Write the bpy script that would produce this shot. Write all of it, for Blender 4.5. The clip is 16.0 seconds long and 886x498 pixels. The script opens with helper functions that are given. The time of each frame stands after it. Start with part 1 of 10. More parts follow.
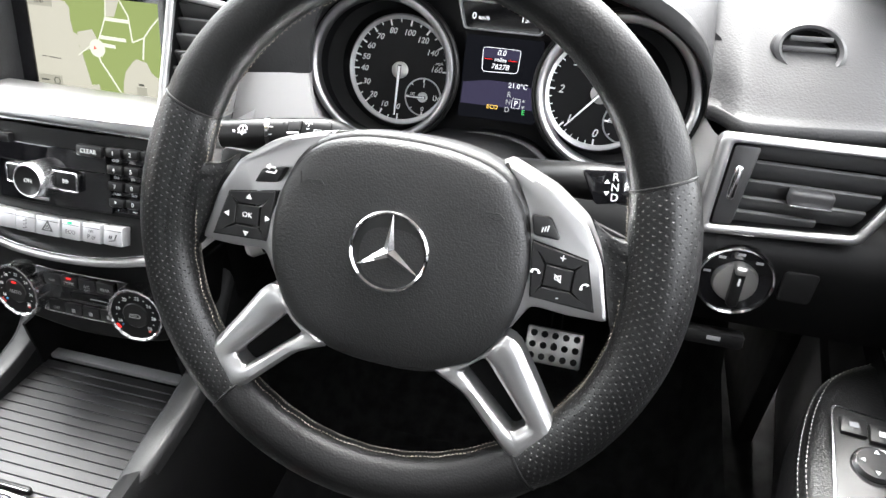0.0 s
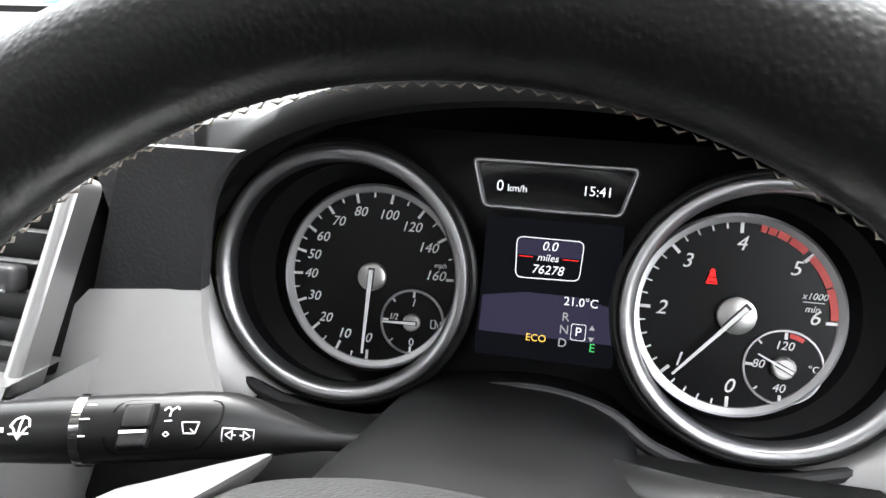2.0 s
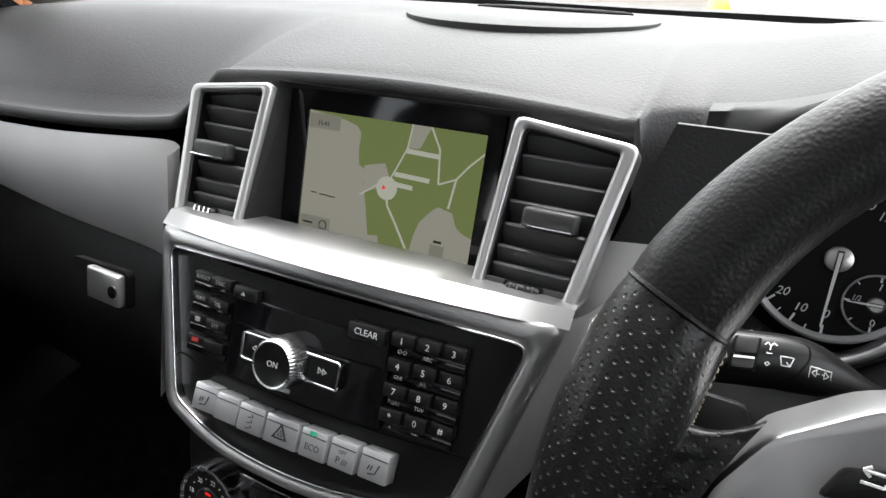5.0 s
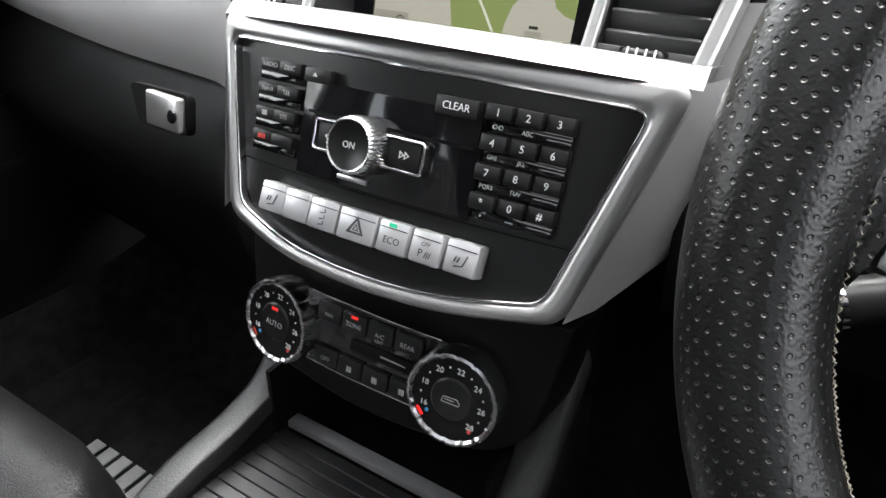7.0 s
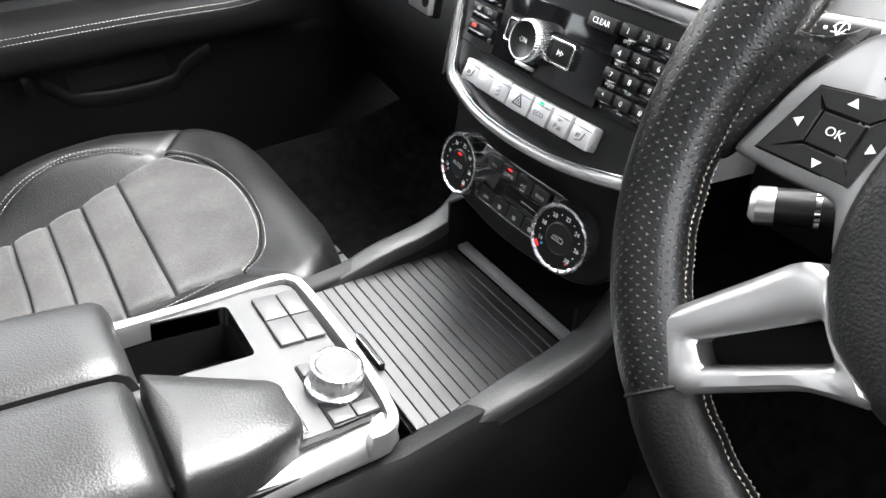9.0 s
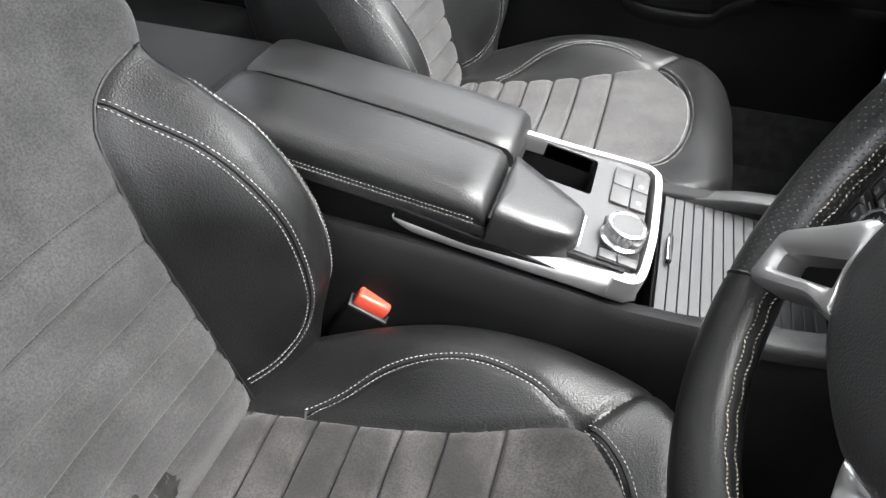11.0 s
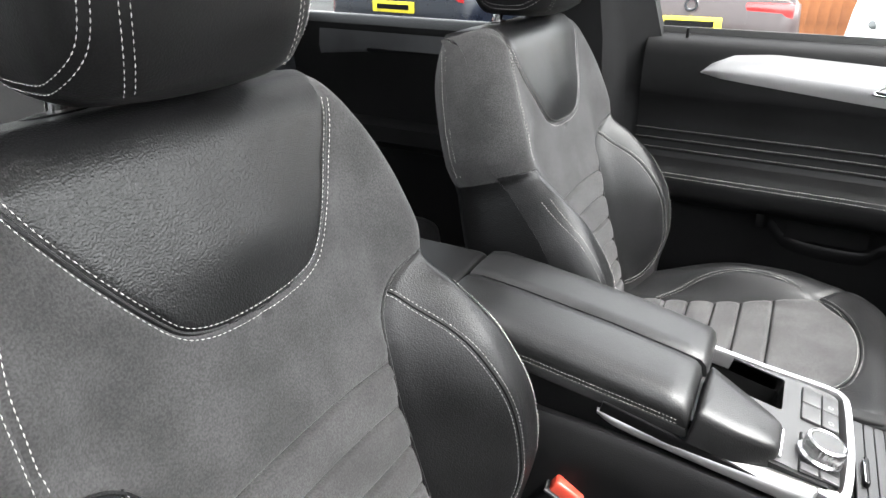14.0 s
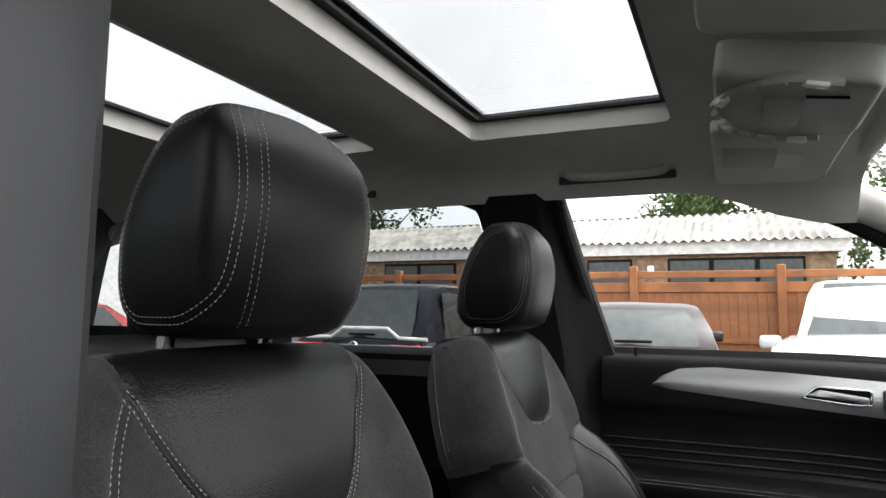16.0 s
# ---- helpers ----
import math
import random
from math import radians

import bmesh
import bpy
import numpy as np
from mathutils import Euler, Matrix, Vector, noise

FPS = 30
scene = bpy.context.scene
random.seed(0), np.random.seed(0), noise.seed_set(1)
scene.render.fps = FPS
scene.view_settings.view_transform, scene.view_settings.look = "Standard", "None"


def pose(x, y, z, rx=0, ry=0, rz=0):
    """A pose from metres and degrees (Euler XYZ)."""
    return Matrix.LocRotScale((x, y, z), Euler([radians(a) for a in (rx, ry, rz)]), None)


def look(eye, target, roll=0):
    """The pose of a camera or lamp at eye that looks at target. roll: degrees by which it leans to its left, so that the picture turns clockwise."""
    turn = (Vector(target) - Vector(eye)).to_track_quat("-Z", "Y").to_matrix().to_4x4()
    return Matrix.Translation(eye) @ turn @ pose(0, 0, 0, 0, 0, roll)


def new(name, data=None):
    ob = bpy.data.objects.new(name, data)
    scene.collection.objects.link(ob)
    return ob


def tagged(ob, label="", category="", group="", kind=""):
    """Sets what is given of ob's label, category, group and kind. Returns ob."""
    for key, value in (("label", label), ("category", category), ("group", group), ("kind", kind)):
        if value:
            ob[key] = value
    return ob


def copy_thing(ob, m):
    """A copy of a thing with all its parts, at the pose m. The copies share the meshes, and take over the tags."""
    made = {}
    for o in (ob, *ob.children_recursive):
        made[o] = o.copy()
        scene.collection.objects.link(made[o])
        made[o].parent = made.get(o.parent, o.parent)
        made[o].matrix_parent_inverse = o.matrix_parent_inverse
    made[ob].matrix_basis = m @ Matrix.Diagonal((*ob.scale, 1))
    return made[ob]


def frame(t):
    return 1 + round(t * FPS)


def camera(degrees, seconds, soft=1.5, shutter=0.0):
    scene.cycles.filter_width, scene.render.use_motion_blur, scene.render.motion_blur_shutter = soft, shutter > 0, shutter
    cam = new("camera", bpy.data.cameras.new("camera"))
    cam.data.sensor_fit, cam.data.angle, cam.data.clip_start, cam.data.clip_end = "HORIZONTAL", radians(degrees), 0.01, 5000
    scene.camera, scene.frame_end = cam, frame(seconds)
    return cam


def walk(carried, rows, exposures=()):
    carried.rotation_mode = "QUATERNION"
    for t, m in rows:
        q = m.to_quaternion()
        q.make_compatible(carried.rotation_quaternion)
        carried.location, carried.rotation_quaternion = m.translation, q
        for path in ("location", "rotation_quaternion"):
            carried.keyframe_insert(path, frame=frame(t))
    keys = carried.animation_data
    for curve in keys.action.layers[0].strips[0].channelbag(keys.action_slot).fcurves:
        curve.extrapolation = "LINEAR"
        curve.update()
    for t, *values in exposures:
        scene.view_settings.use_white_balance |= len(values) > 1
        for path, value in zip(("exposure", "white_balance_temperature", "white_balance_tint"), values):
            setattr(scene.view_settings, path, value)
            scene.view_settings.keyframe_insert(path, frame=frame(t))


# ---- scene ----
cam = camera(67.5, 16.0)
PATH = [
    (0, (0.496, -0.406, 1.389), (0.112, 1.133, 0.17), 1.0),
    (0.5, (0.487, -0.357, 1.388), (0.098, 1.188, 0.179), 0.9),
    (1, (0.462, -0.272, 1.348), (0.06, 1.465, 0.442), 0.9),
    (1.5, (0.439, -0.183, 1.316), (0.023, 1.602, 0.516), 0.2),
    (2, (0.41, -0.137, 1.292), (0.032, 1.666, 0.515), 0.9),
    (2.5, (0.408, -0.131, 1.288), (0.028, 1.673, 0.512), 0.8),
    (3, (0.407, -0.139, 1.292), (0.015, 1.657, 0.504), 0.6),
    (3.5, (0.402, -0.197, 1.319), (-0.01, 1.589, 0.518), 0.2),
    (4, (0.346, -0.253, 1.332), (-0.236, 1.489, 0.539), 0.5),
    (4.2, (0.311, -0.262, 1.331), (-0.361, 1.447, 0.537), 0.5),
    (6.3, (0.232, -0.252, 1.223), (-0.646, 1.311, 0.337), 1.1),
    (6.5, (0.23, -0.254, 1.216), (-0.638, 1.293, 0.293), 0.9),
    (7, (0.229, -0.265, 1.199), (-0.678, 1.21, 0.198), 0.9),
    (7.5, (0.236, -0.287, 1.19), (-0.752, 1.068, 0.1), 1.0),
    (8, (0.252, -0.304, 1.195), (-0.802, 0.91, 0.005), 1.0),
    (8.5, (0.306, -0.322, 1.224), (-0.861, 0.734, -0.011), 0.9),
    (9, (0.382, -0.333, 1.255), (-0.91, 0.556, 0.014), 0.7),
    (9.5, (0.447, -0.339, 1.286), (-0.995, 0.274, 0.042), 0.5),
    (10, (0.497, -0.317, 1.297), (-1.068, -0.273, 0.052), 0.7),
    (10.2, (0.511, -0.29, 1.295), (-1.047, -0.387, 0.044), 0.5),
    (12.3, (0.718, -0.214, 1.297), (-0.543, -0.867, -0.112), 0.6),
    (12.5, (0.715, -0.222, 1.305), (-0.547, -0.871, -0.104), 0.8),
    (13, (0.709, -0.257, 1.334), (-0.658, -0.969, 0.059), 0.7),
    (13.5, (0.717, -0.299, 1.351), (-0.79, -1.07, 0.286), 0.9),
    (14, (0.741, -0.312, 1.346), (-0.873, -1.154, 0.517), 0.7),
    (14.5, (0.783, -0.327, 1.331), (-0.915, -1.204, 0.74), 0.8),
    (15, (0.815, -0.328, 1.322), (-0.966, -1.149, 0.931), 0.8),
    (15.5, (0.863, -0.32, 1.309), (-0.961, -1.111, 1.094), 1.0),
    (16, (0.896, -0.314, 1.269), (-0.927, -1.112, 1.471), 0.8),
]
EXPOSURES = [(0, 4.45), (0.5, 4.42), (1, 3.25), (1.5, 2.75), (2, 4.05), (2.5, 4.85), (3, 4.8), (3.5, 3.6), (4, 2.8), (6.5, 3.35), (7, 3.75), (7.5, 4.45), (8, 4.65), (8.5, 4.6), (9.5, 4.3), (10, 4.25), (12.5, 4.3), (13.5, 4.27), (14, 4.1), (14.5, 3.78), (15, 3.38), (15.5, 3.05), (16, 2.3)]
walk(cam, [(t, look(eye, target, roll)) for t, eye, target, roll in PATH], exposures=EXPOSURES)
SKY = 0.15

# ---- light ----
world = bpy.data.worlds.new("overcast_sky")
scene.world = world
world.use_nodes = True
wn = world.node_tree
sky = wn.nodes.new("ShaderNodeTexSky")
sky.sky_type, sky.sun_disc = "NISHITA", False
sky.sun_elevation, sky.sun_rotation = radians(60), radians(-6)
sky.air_density, sky.dust_density, sky.ozone_density = 1.0, 4.0, 1.0
veil = wn.nodes.new("ShaderNodeHueSaturation")
veil.inputs["Saturation"].default_value = 0.12
wn.links.new(sky.outputs[0], veil.inputs["Color"])
clouds = wn.nodes.new("ShaderNodeTexNoise")
clouds.inputs["Scale"].default_value, clouds.inputs["Detail"].default_value = 2.2, 5
coord = wn.nodes.new("ShaderNodeTexCoord")
wn.links.new(coord.outputs["Generated"], clouds.inputs["Vector"])
cr = wn.nodes.new("ShaderNodeMapRange")
cr.inputs[1].default_value, cr.inputs[2].default_value, cr.inputs[3].default_value, cr.inputs[4].default_value = 0.3, 0.7, 0.82, 1.15
wn.links.new(clouds.outputs["Fac"], cr.inputs[0])
mul = wn.nodes.new("ShaderNodeVectorMath")
mul.operation = "SCALE"
wn.links.new(veil.outputs[0], mul.inputs[0])
wn.links.new(cr.outputs[0], mul.inputs["Scale"])
wn.links.new(mul.outputs[0], wn.nodes["Background"].inputs[0])
wn.nodes["Background"].inputs[1].default_value = SKY

sun_data = bpy.data.lights.new("sun", "SUN")
sun_data.energy, sun_data.angle, sun_data.color = 0.36, radians(60), (1.0, 0.98, 0.95)
sun = new("sun", sun_data)
sun.matrix_world = look((-0.5, 4.5, 9), (0, 0, 1))


# ---- materials ----
def mat(name, color, rough=0.5, metal=0.0, grain=0.0, grain_size=1200.0, vary=0.15, vary_size=9.0, coat=0.0, rough_vary=0.06, sheen=0.0,
        kind="noise", spec=0.5, fleck=0.0, relief=0.0006):
    """A Principled material with two scales of variation: broad stains in colour and gloss, fine grain as relief."""
    m = bpy.data.materials.new(name)
    m.use_nodes = True
    t = m.node_tree
    b = t.nodes["Principled BSDF"]
    b.inputs["Roughness"].default_value, b.inputs["Metallic"].default_value = rough, metal
    b.inputs["Coat Weight"].default_value = coat
    b.inputs["Coat Roughness"].default_value = 0.05
    b.inputs["Specular IOR Level"].default_value = spec
    if sheen:
        b.inputs["Sheen Weight"].default_value, b.inputs["Sheen Roughness"].default_value = sheen, 0.6
    tc = t.nodes.new("ShaderNodeTexCoord")
    n1 = t.nodes.new("ShaderNodeTexNoise")
    n1.inputs["Scale"].default_value, n1.inputs["Detail"].default_value = vary_size, 6
    t.links.new(tc.outputs["Object"], n1.inputs["Vector"])
    mix = t.nodes.new("ShaderNodeMix")
    mix.data_type = "RGBA"
    mix.inputs[6].default_value = (*[c * (1 - vary) for c in color], 1)
    mix.inputs[7].default_value = (*[min(1, c * (1 + vary)) for c in color], 1)
    st = t.nodes.new("ShaderNodeMapRange")
    st.inputs[1].default_value, st.inputs[2].default_value = 0.37, 0.63
    t.links.new(n1.outputs["Fac"], st.inputs[0])
    t.links.new(st.outputs[0], mix.inputs[0])
    t.links.new(mix.outputs[2], b.inputs["Base Color"])
    rr = t.nodes.new("ShaderNodeMapRange")
    rr.inputs[1].default_value, rr.inputs[2].default_value = 0.25, 0.75
    rr.inputs[3].default_value, rr.inputs[4].default_value = max(0.02, rough - rough_vary), min(1, rough + rough_vary)
    t.links.new(n1.outputs["Fac"], rr.inputs[0])
    t.links.new(rr.outputs[0], b.inputs["Roughness"])
    if grain:
        if kind == "pebble":
            g = t.nodes.new("ShaderNodeTexVoronoi")
            g.feature = "SMOOTH_F1"
            out = g.outputs["Distance"]
        else:
            g = t.nodes.new("ShaderNodeTexNoise")
            g.inputs["Detail"].default_value = 3
            out = g.outputs["Fac"]
        g.inputs["Scale"].default_value = grain_size
        t.links.new(tc.outputs["Object"], g.inputs["Vector"])
        bump = t.nodes.new("ShaderNodeBump")
        bump.inputs["Strength"].default_value, bump.inputs["Distance"].default_value = grain, relief
        if kind == "pebble":
            bump.invert = True
        t.links.new(out, bump.inputs["Height"])
        t.links.new(bump.outputs[0], b.inputs["Normal"])
        if fleck:
            fr_ = t.nodes.new("ShaderNodeMapRange")
            lo, hi = (0.12, 0.55) if kind == "pebble" else (0.36, 0.64)
            fr_.inputs[1].default_value, fr_.inputs[2].default_value = lo, hi
            up = -1 if kind == "pebble" else 1
            fr_.inputs[3].default_value, fr_.inputs[4].default_value = 1 - up * fleck, 1 + up * fleck
            t.links.new(out, fr_.inputs[0])
            sc = t.nodes.new("ShaderNodeVectorMath")
            sc.operation = "SCALE"
            t.links.new(mix.outputs[2], sc.inputs[0])
            t.links.new(fr_.outputs[0], sc.inputs["Scale"])
            t.links.new(sc.outputs[0], b.inputs["Base Color"])
    return m


def glow(name, color, strength):
    m = bpy.data.materials.new(name)
    m.use_nodes = True
    b = m.node_tree.nodes["Principled BSDF"]
    b.inputs["Base Color"].default_value = (*[c * 0.05 for c in color], 1)
    b.inputs["Specular IOR Level"].default_value, b.inputs["Roughness"].default_value = 0.03, 0.3
    b.inputs["Emission Color"].default_value = (*color, 1)
    b.inputs["Emission Strength"].default_value = strength
    return m


LEATHER = mat("black_leather", (0.0066, 0.0066, 0.0069), 0.37, grain=0.48, grain_size=660, kind="pebble", vary=0.2, vary_size=14, spec=0.30, fleck=0.3, relief=0.0008)
LID_LEATHER = mat("lid_leather", (0.014, 0.014, 0.0143), 0.40, grain=0.40, grain_size=700, kind="pebble", vary=0.3, vary_size=12, spec=0.34, fleck=0.15)
AIRBAG_SKIN = mat("airbag_skin", (0.0125, 0.0125, 0.0128), 0.42, grain=0.45, grain_size=850, kind="pebble", vary=0.2, vary_size=14, spec=0.46)
LEATHER_SMOOTH = mat("smooth_black_leather", (0.0064, 0.0064, 0.0066), 0.40, grain=0.30, grain_size=720, kind="pebble", vary=0.2, spec=0.24, fleck=0.12)
DOOR_LEATHER = mat("black_door_leather", (0.0058, 0.0058, 0.0060), 0.48, grain=0.35, grain_size=700, kind="pebble", vary=0.2, spec=0.14)
SUEDE = mat("dark_grey_suede", (0.0285, 0.0279, 0.0282), 0.92, grain=0.9, grain_size=520, vary=0.26, vary_size=20, sheen=0.10, spec=0.2, fleck=0.30)
SUEDE_WORN = mat("worn_brown_grey_suede", (0.0255, 0.0240, 0.0233), 0.92, grain=0.9, grain_size=480, vary=0.50, vary_size=17, sheen=0.08, spec=0.2, fleck=0.34)
CHANNEL_THREAD = mat("dark_channel_thread", (0.010, 0.010, 0.010), 0.8, vary=0.2, spec=0.2)
DOOR_SOFT = mat("grained_soft_door", (0.0058, 0.0058, 0.0060), 0.55, grain=0.4, grain_size=620, kind="pebble", vary=0.15, spec=0.10)
DASH_SOFT = mat("grained_soft_dash", (0.029, 0.029, 0.030), 0.56, grain=0.45, grain_size=520, kind="pebble", vary=0.15, spec=0.19)
PLASTIC = mat("black_plastic", (0.0046, 0.0046, 0.0048), 0.45, grain=0.25, grain_size=1500, vary=0.2, spec=0.16)
PLASTIC_FINE = mat("satin_black_plastic", (0.009, 0.009, 0.0092), 0.33, vary=0.15, spec=0.28)
PLASTIC_GREY = mat("grey_plastic", (0.036, 0.036, 0.037), 0.42, grain=0.2, grain_size=1400, vary=0.12, spec=0.35)
BUTTON = mat("button_plastic", (0.008, 0.008, 0.0083), 0.40, grain=0.15, grain_size=1600, spec=0.35)
GLOSS = mat("gloss_black", (0.006, 0.006, 0.007), 0.06, coat=0.6, rough_vary=0.02)
SILVER = mat("satin_silver_trim", (0.43, 0.427, 0.426), 0.36, metal=0.9, vary=0.05, rough_vary=0.05)
TRIM = mat("satin_trim_paint", (0.47, 0.465, 0.462), 0.40, metal=0.35, vary=0.04, rough_vary=0.04)
SPOKE = mat("spoke_silver", (0.40, 0.398, 0.398), 0.33, metal=0.9, vary=0.05)
SILVER_BUTTON = mat("silver_button", (0.56, 0.56, 0.57), 0.36, metal=0.6, vary=0.04)
KNOB_CHROME = mat("satin_chrome", (0.62, 0.62, 0.63), 0.24, metal=1.0, vary=0.03, rough_vary=0.04)
CHROME = mat("chrome", (0.83, 0.83, 0.84), 0.09, metal=1.0, vary=0.03, rough_vary=0.04)
BRUSHED = mat("brushed_gauge_ring", (0.50, 0.50, 0.51), 0.33, metal=1.0, vary=0.05)
ALU = mat("brushed_aluminium", (0.62, 0.61, 0.60), 0.34, metal=0.95, grain=0.2, grain_size=700, vary=0.06)
FACE = mat("gauge_face", (0.0045, 0.0045, 0.005), 0.35, vary=0.2, spec=0.2)
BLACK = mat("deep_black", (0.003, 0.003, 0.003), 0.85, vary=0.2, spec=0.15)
CARPET = mat("black_carpet", (0.012, 0.012, 0.012), 0.98, grain=1.0, grain_size=700, vary=0.35, vary_size=40, spec=0.1)
HEADLINER = mat("grey_headliner", (0.58, 0.565, 0.53), 0.95, grain=0.5, grain_size=1100, vary=0.06)
PILLAR_BLACK = mat("pillar_cloth", (0.010, 0.010, 0.0104), 0.9, grain=0.4, grain_size=1100, spec=0.12)
PILLAR_GREY = mat("pillar_grey_trim", (0.030, 0.031, 0.033), 0.5, grain=0.3, grain_size=900, spec=0.3)
CONSOLE_SKIN = mat("console_skin", (0.0075, 0.0075, 0.0078), 0.5, grain=0.35, grain_size=800, kind="pebble", vary=0.15, spec=0.14)
RAIL_SKIN = mat("rail_skin", (0.020, 0.020, 0.0205), 0.42, grain=0.35, grain_size=900, kind="pebble", vary=0.12, spec=0.35)
SLAT = mat("vent_slat", (0.055, 0.055, 0.056), 0.42, vary=0.06, spec=0.5)
ROLLER_SLAT = mat("roller_slat", (0.016, 0.016, 0.0165), 0.36, vary=0.12, vary_size=30, spec=0.5)
RUBBER = mat("black_rubber", (0.015, 0.015, 0.015), 0.6, spec=0.3)
THREAD = mat("light_thread", (0.40, 0.39, 0.37), 0.8, vary=0.2, vary_size=60)
THREAD_WORN = mat("worn_thread", (0.26, 0.23, 0.19), 0.85, vary=0.35, vary_size=80)
WHITE_INK = mat("white_ink", (0.80, 0.80, 0.80), 0.5, vary=0.03)
GREY_INK = mat("grey_ink", (0.34, 0.34, 0.34), 0.5, vary=0.05)
DARK_INK = mat("dark_ink", (0.06, 0.06, 0.06), 0.5, vary=0.05)
RED_PLASTIC = mat("red_plastic", (0.62, 0.075, 0.045), 0.38, vary=0.06)
BELT = mat("belt_webbing", (0.018, 0.018, 0.019), 0.7, grain=0.6, grain_size=900)
LIT_WHITE = glow("lit_white", (0.92, 0.95, 1.0), 0.085)
LIT_GREY = glow("lit_grey", (0.7, 0.72, 0.76), 0.04)
LIT_AMBER = glow("lit_amber", (1.0, 0.62, 0.12), 0.09)
LIT_GREEN = glow("lit_green", (0.12, 0.85, 0.25), 0.05)
LIT_RED = glow("lit_red", (1.0, 0.03, 0.03), 0.11)
LIT_LED = glow("lit_green_led", (0.05, 0.75, 0.40), 0.07)
SCREEN_DARK = glow("dark_display", (0.012, 0.013, 0.018), 0.03)
SCREEN_BAND = glow("violet_display_band", (0.11, 0.10, 0.19), 0.022)
MAP_GREEN = glow("map_green", (0.26, 0.32, 0.115), 0.066)
MAP_SAND = glow("map_sand", (0.62, 0.60, 0.50), 0.052)
MAP_ROAD = glow("map_road", (0.80, 0.82, 0.68), 0.058)
MAP_GREY = glow("map_grey", (0.50, 0.49, 0.40), 0.045)
MAP_INK = glow("map_ink", (0.05, 0.05, 0.045), 0.06)
RED_PAINT = mat("red_scale_paint", (0.62, 0.06, 0.05), 0.5)

GLASS = bpy.data.materials.new("clear_glass")
GLASS.use_nodes = True
_g = GLASS.node_tree
_b = _g.nodes["Principled BSDF"]
_g.nodes.remove(_b)
_tr, _gl, _mx, _fr = (_g.nodes.new(k) for k in ("ShaderNodeBsdfTransparent", "ShaderNodeBsdfGlossy", "ShaderNodeMixShader", "ShaderNodeLayerWeight"))
_tr.inputs[0].default_value = (0.93, 0.95, 0.94, 1)
_gl.inputs["Roughness"].default_value = 0.01
_fr.inputs[0].default_value = 0.5
_pw, _ad = _g.nodes.new("ShaderNodeMath"), _g.nodes.new("ShaderNodeMath")
_pw.operation, _ad.operation = "POWER", "MULTIPLY_ADD"
_pw.inputs[1].default_value = 5.0
_ad.inputs[1].default_value, _ad.inputs[2].default_value = 0.75, 0.045
_g.links.new(_fr.outputs["Facing"], _pw.inputs[0])
_g.links.new(_pw.outputs[0], _ad.inputs[0])
_g.links.new(_ad.outputs[0], _mx.inputs[0])
_g.links.new(_tr.outputs[0], _mx.inputs[1])
_g.links.new(_gl.outputs[0], _mx.inputs[2])
_g.links.new(_mx.outputs[0], _g.nodes["Material Output"].inputs[0])


def tinted(name, color):
    m = GLASS.copy()
    m.name = name
    for n in m.node_tree.nodes:
        if n.type == "BSDF_TRANSPARENT":
            n.inputs[0].default_value = (*color, 1)
    return m


GLASS_ROOF = tinted("grey_roof_glass", (0.45, 0.45, 0.445))
GLASS_PRIVACY = tinted("privacy_glass", (0.36, 0.38, 0.385))
GLASS_COVER = tinted("dial_cover_glass", (0.97, 0.97, 0.97))

# perforated leather: rows of small holes laid out along the rim's own surface coordinates
PERF = mat("perforated_leather", (0.008, 0.008, 0.0082), 0.32, grain=0.2, grain_size=900, kind="pebble", vary=0.2, spec=0.34)
_t = PERF.node_tree
_uv = _t.nodes.new("ShaderNodeUVMap")
_uv.uv_map = "rim"
_sep = _t.nodes.new("ShaderNodeSeparateXYZ")
_t.links.new(_uv.outputs[0], _sep.inputs[0])


def _math(tree, op, a, b=None):
    n = tree.nodes.new("ShaderNodeMath")
    n.operation = op
    for i, v in enumerate((a, b)):
        if v is None:
            continue
        if isinstance(v, (int, float)):
            n.inputs[i].default_value = v
        else:
            tree.links.new(v, n.inputs[i])
    return n.outputs[0]


_px, _py = _math(_t, "MULTIPLY", _sep.outputs[0], 1 / 0.0052), _math(_t, "MULTIPLY", _sep.outputs[1], 1 / 0.0030)
_row = _math(_t, "MODULO", _math(_t, "FLOOR", _py), 2.0)
_qx = _math(_t, "SUBTRACT", _math(_t, "FRACT", _math(_t, "ADD", _px, _math(_t, "MULTIPLY", _row, 0.5))), 0.5)
_qy = _math(_t, "SUBTRACT", _math(_t, "FRACT", _py), 0.5)
_dx, _dy = _math(_t, "MULTIPLY", _qx, 0.0052), _math(_t, "MULTIPLY", _qy, 0.0030)
_dist = _math(_t, "SQRT", _math(_t, "ADD", _math(_t, "MULTIPLY", _dx, _dx), _math(_t, "MULTIPLY", _dy, _dy)))
_hole = _t.nodes.new("ShaderNodeMapRange")
_hole.inputs[1].default_value, _hole.inputs[2].default_value = 0.00045, 0.0008
_t.links.new(_dist, _hole.inputs[0])
_old = next(n for n in _t.nodes if n.type == "BUMP")
_b2 = _t.nodes.new("ShaderNodeBump")
_b2.inputs["Strength"].default_value, _b2.inputs["Distance"].default_value = 0.7, 0.0005
_t.links.new(_hole.outputs[0], _b2.inputs["Height"])
_t.links.new(_old.outputs[0], _b2.inputs["Normal"])
_t.links.new(_b2.outputs[0], _t.nodes["Principled BSDF"].inputs["Normal"])
_mixp = _t.nodes.new("ShaderNodeMix")
_mixp.data_type = "RGBA"
_mixp.inputs[6].default_value = (0.020, 0.020, 0.020, 1)
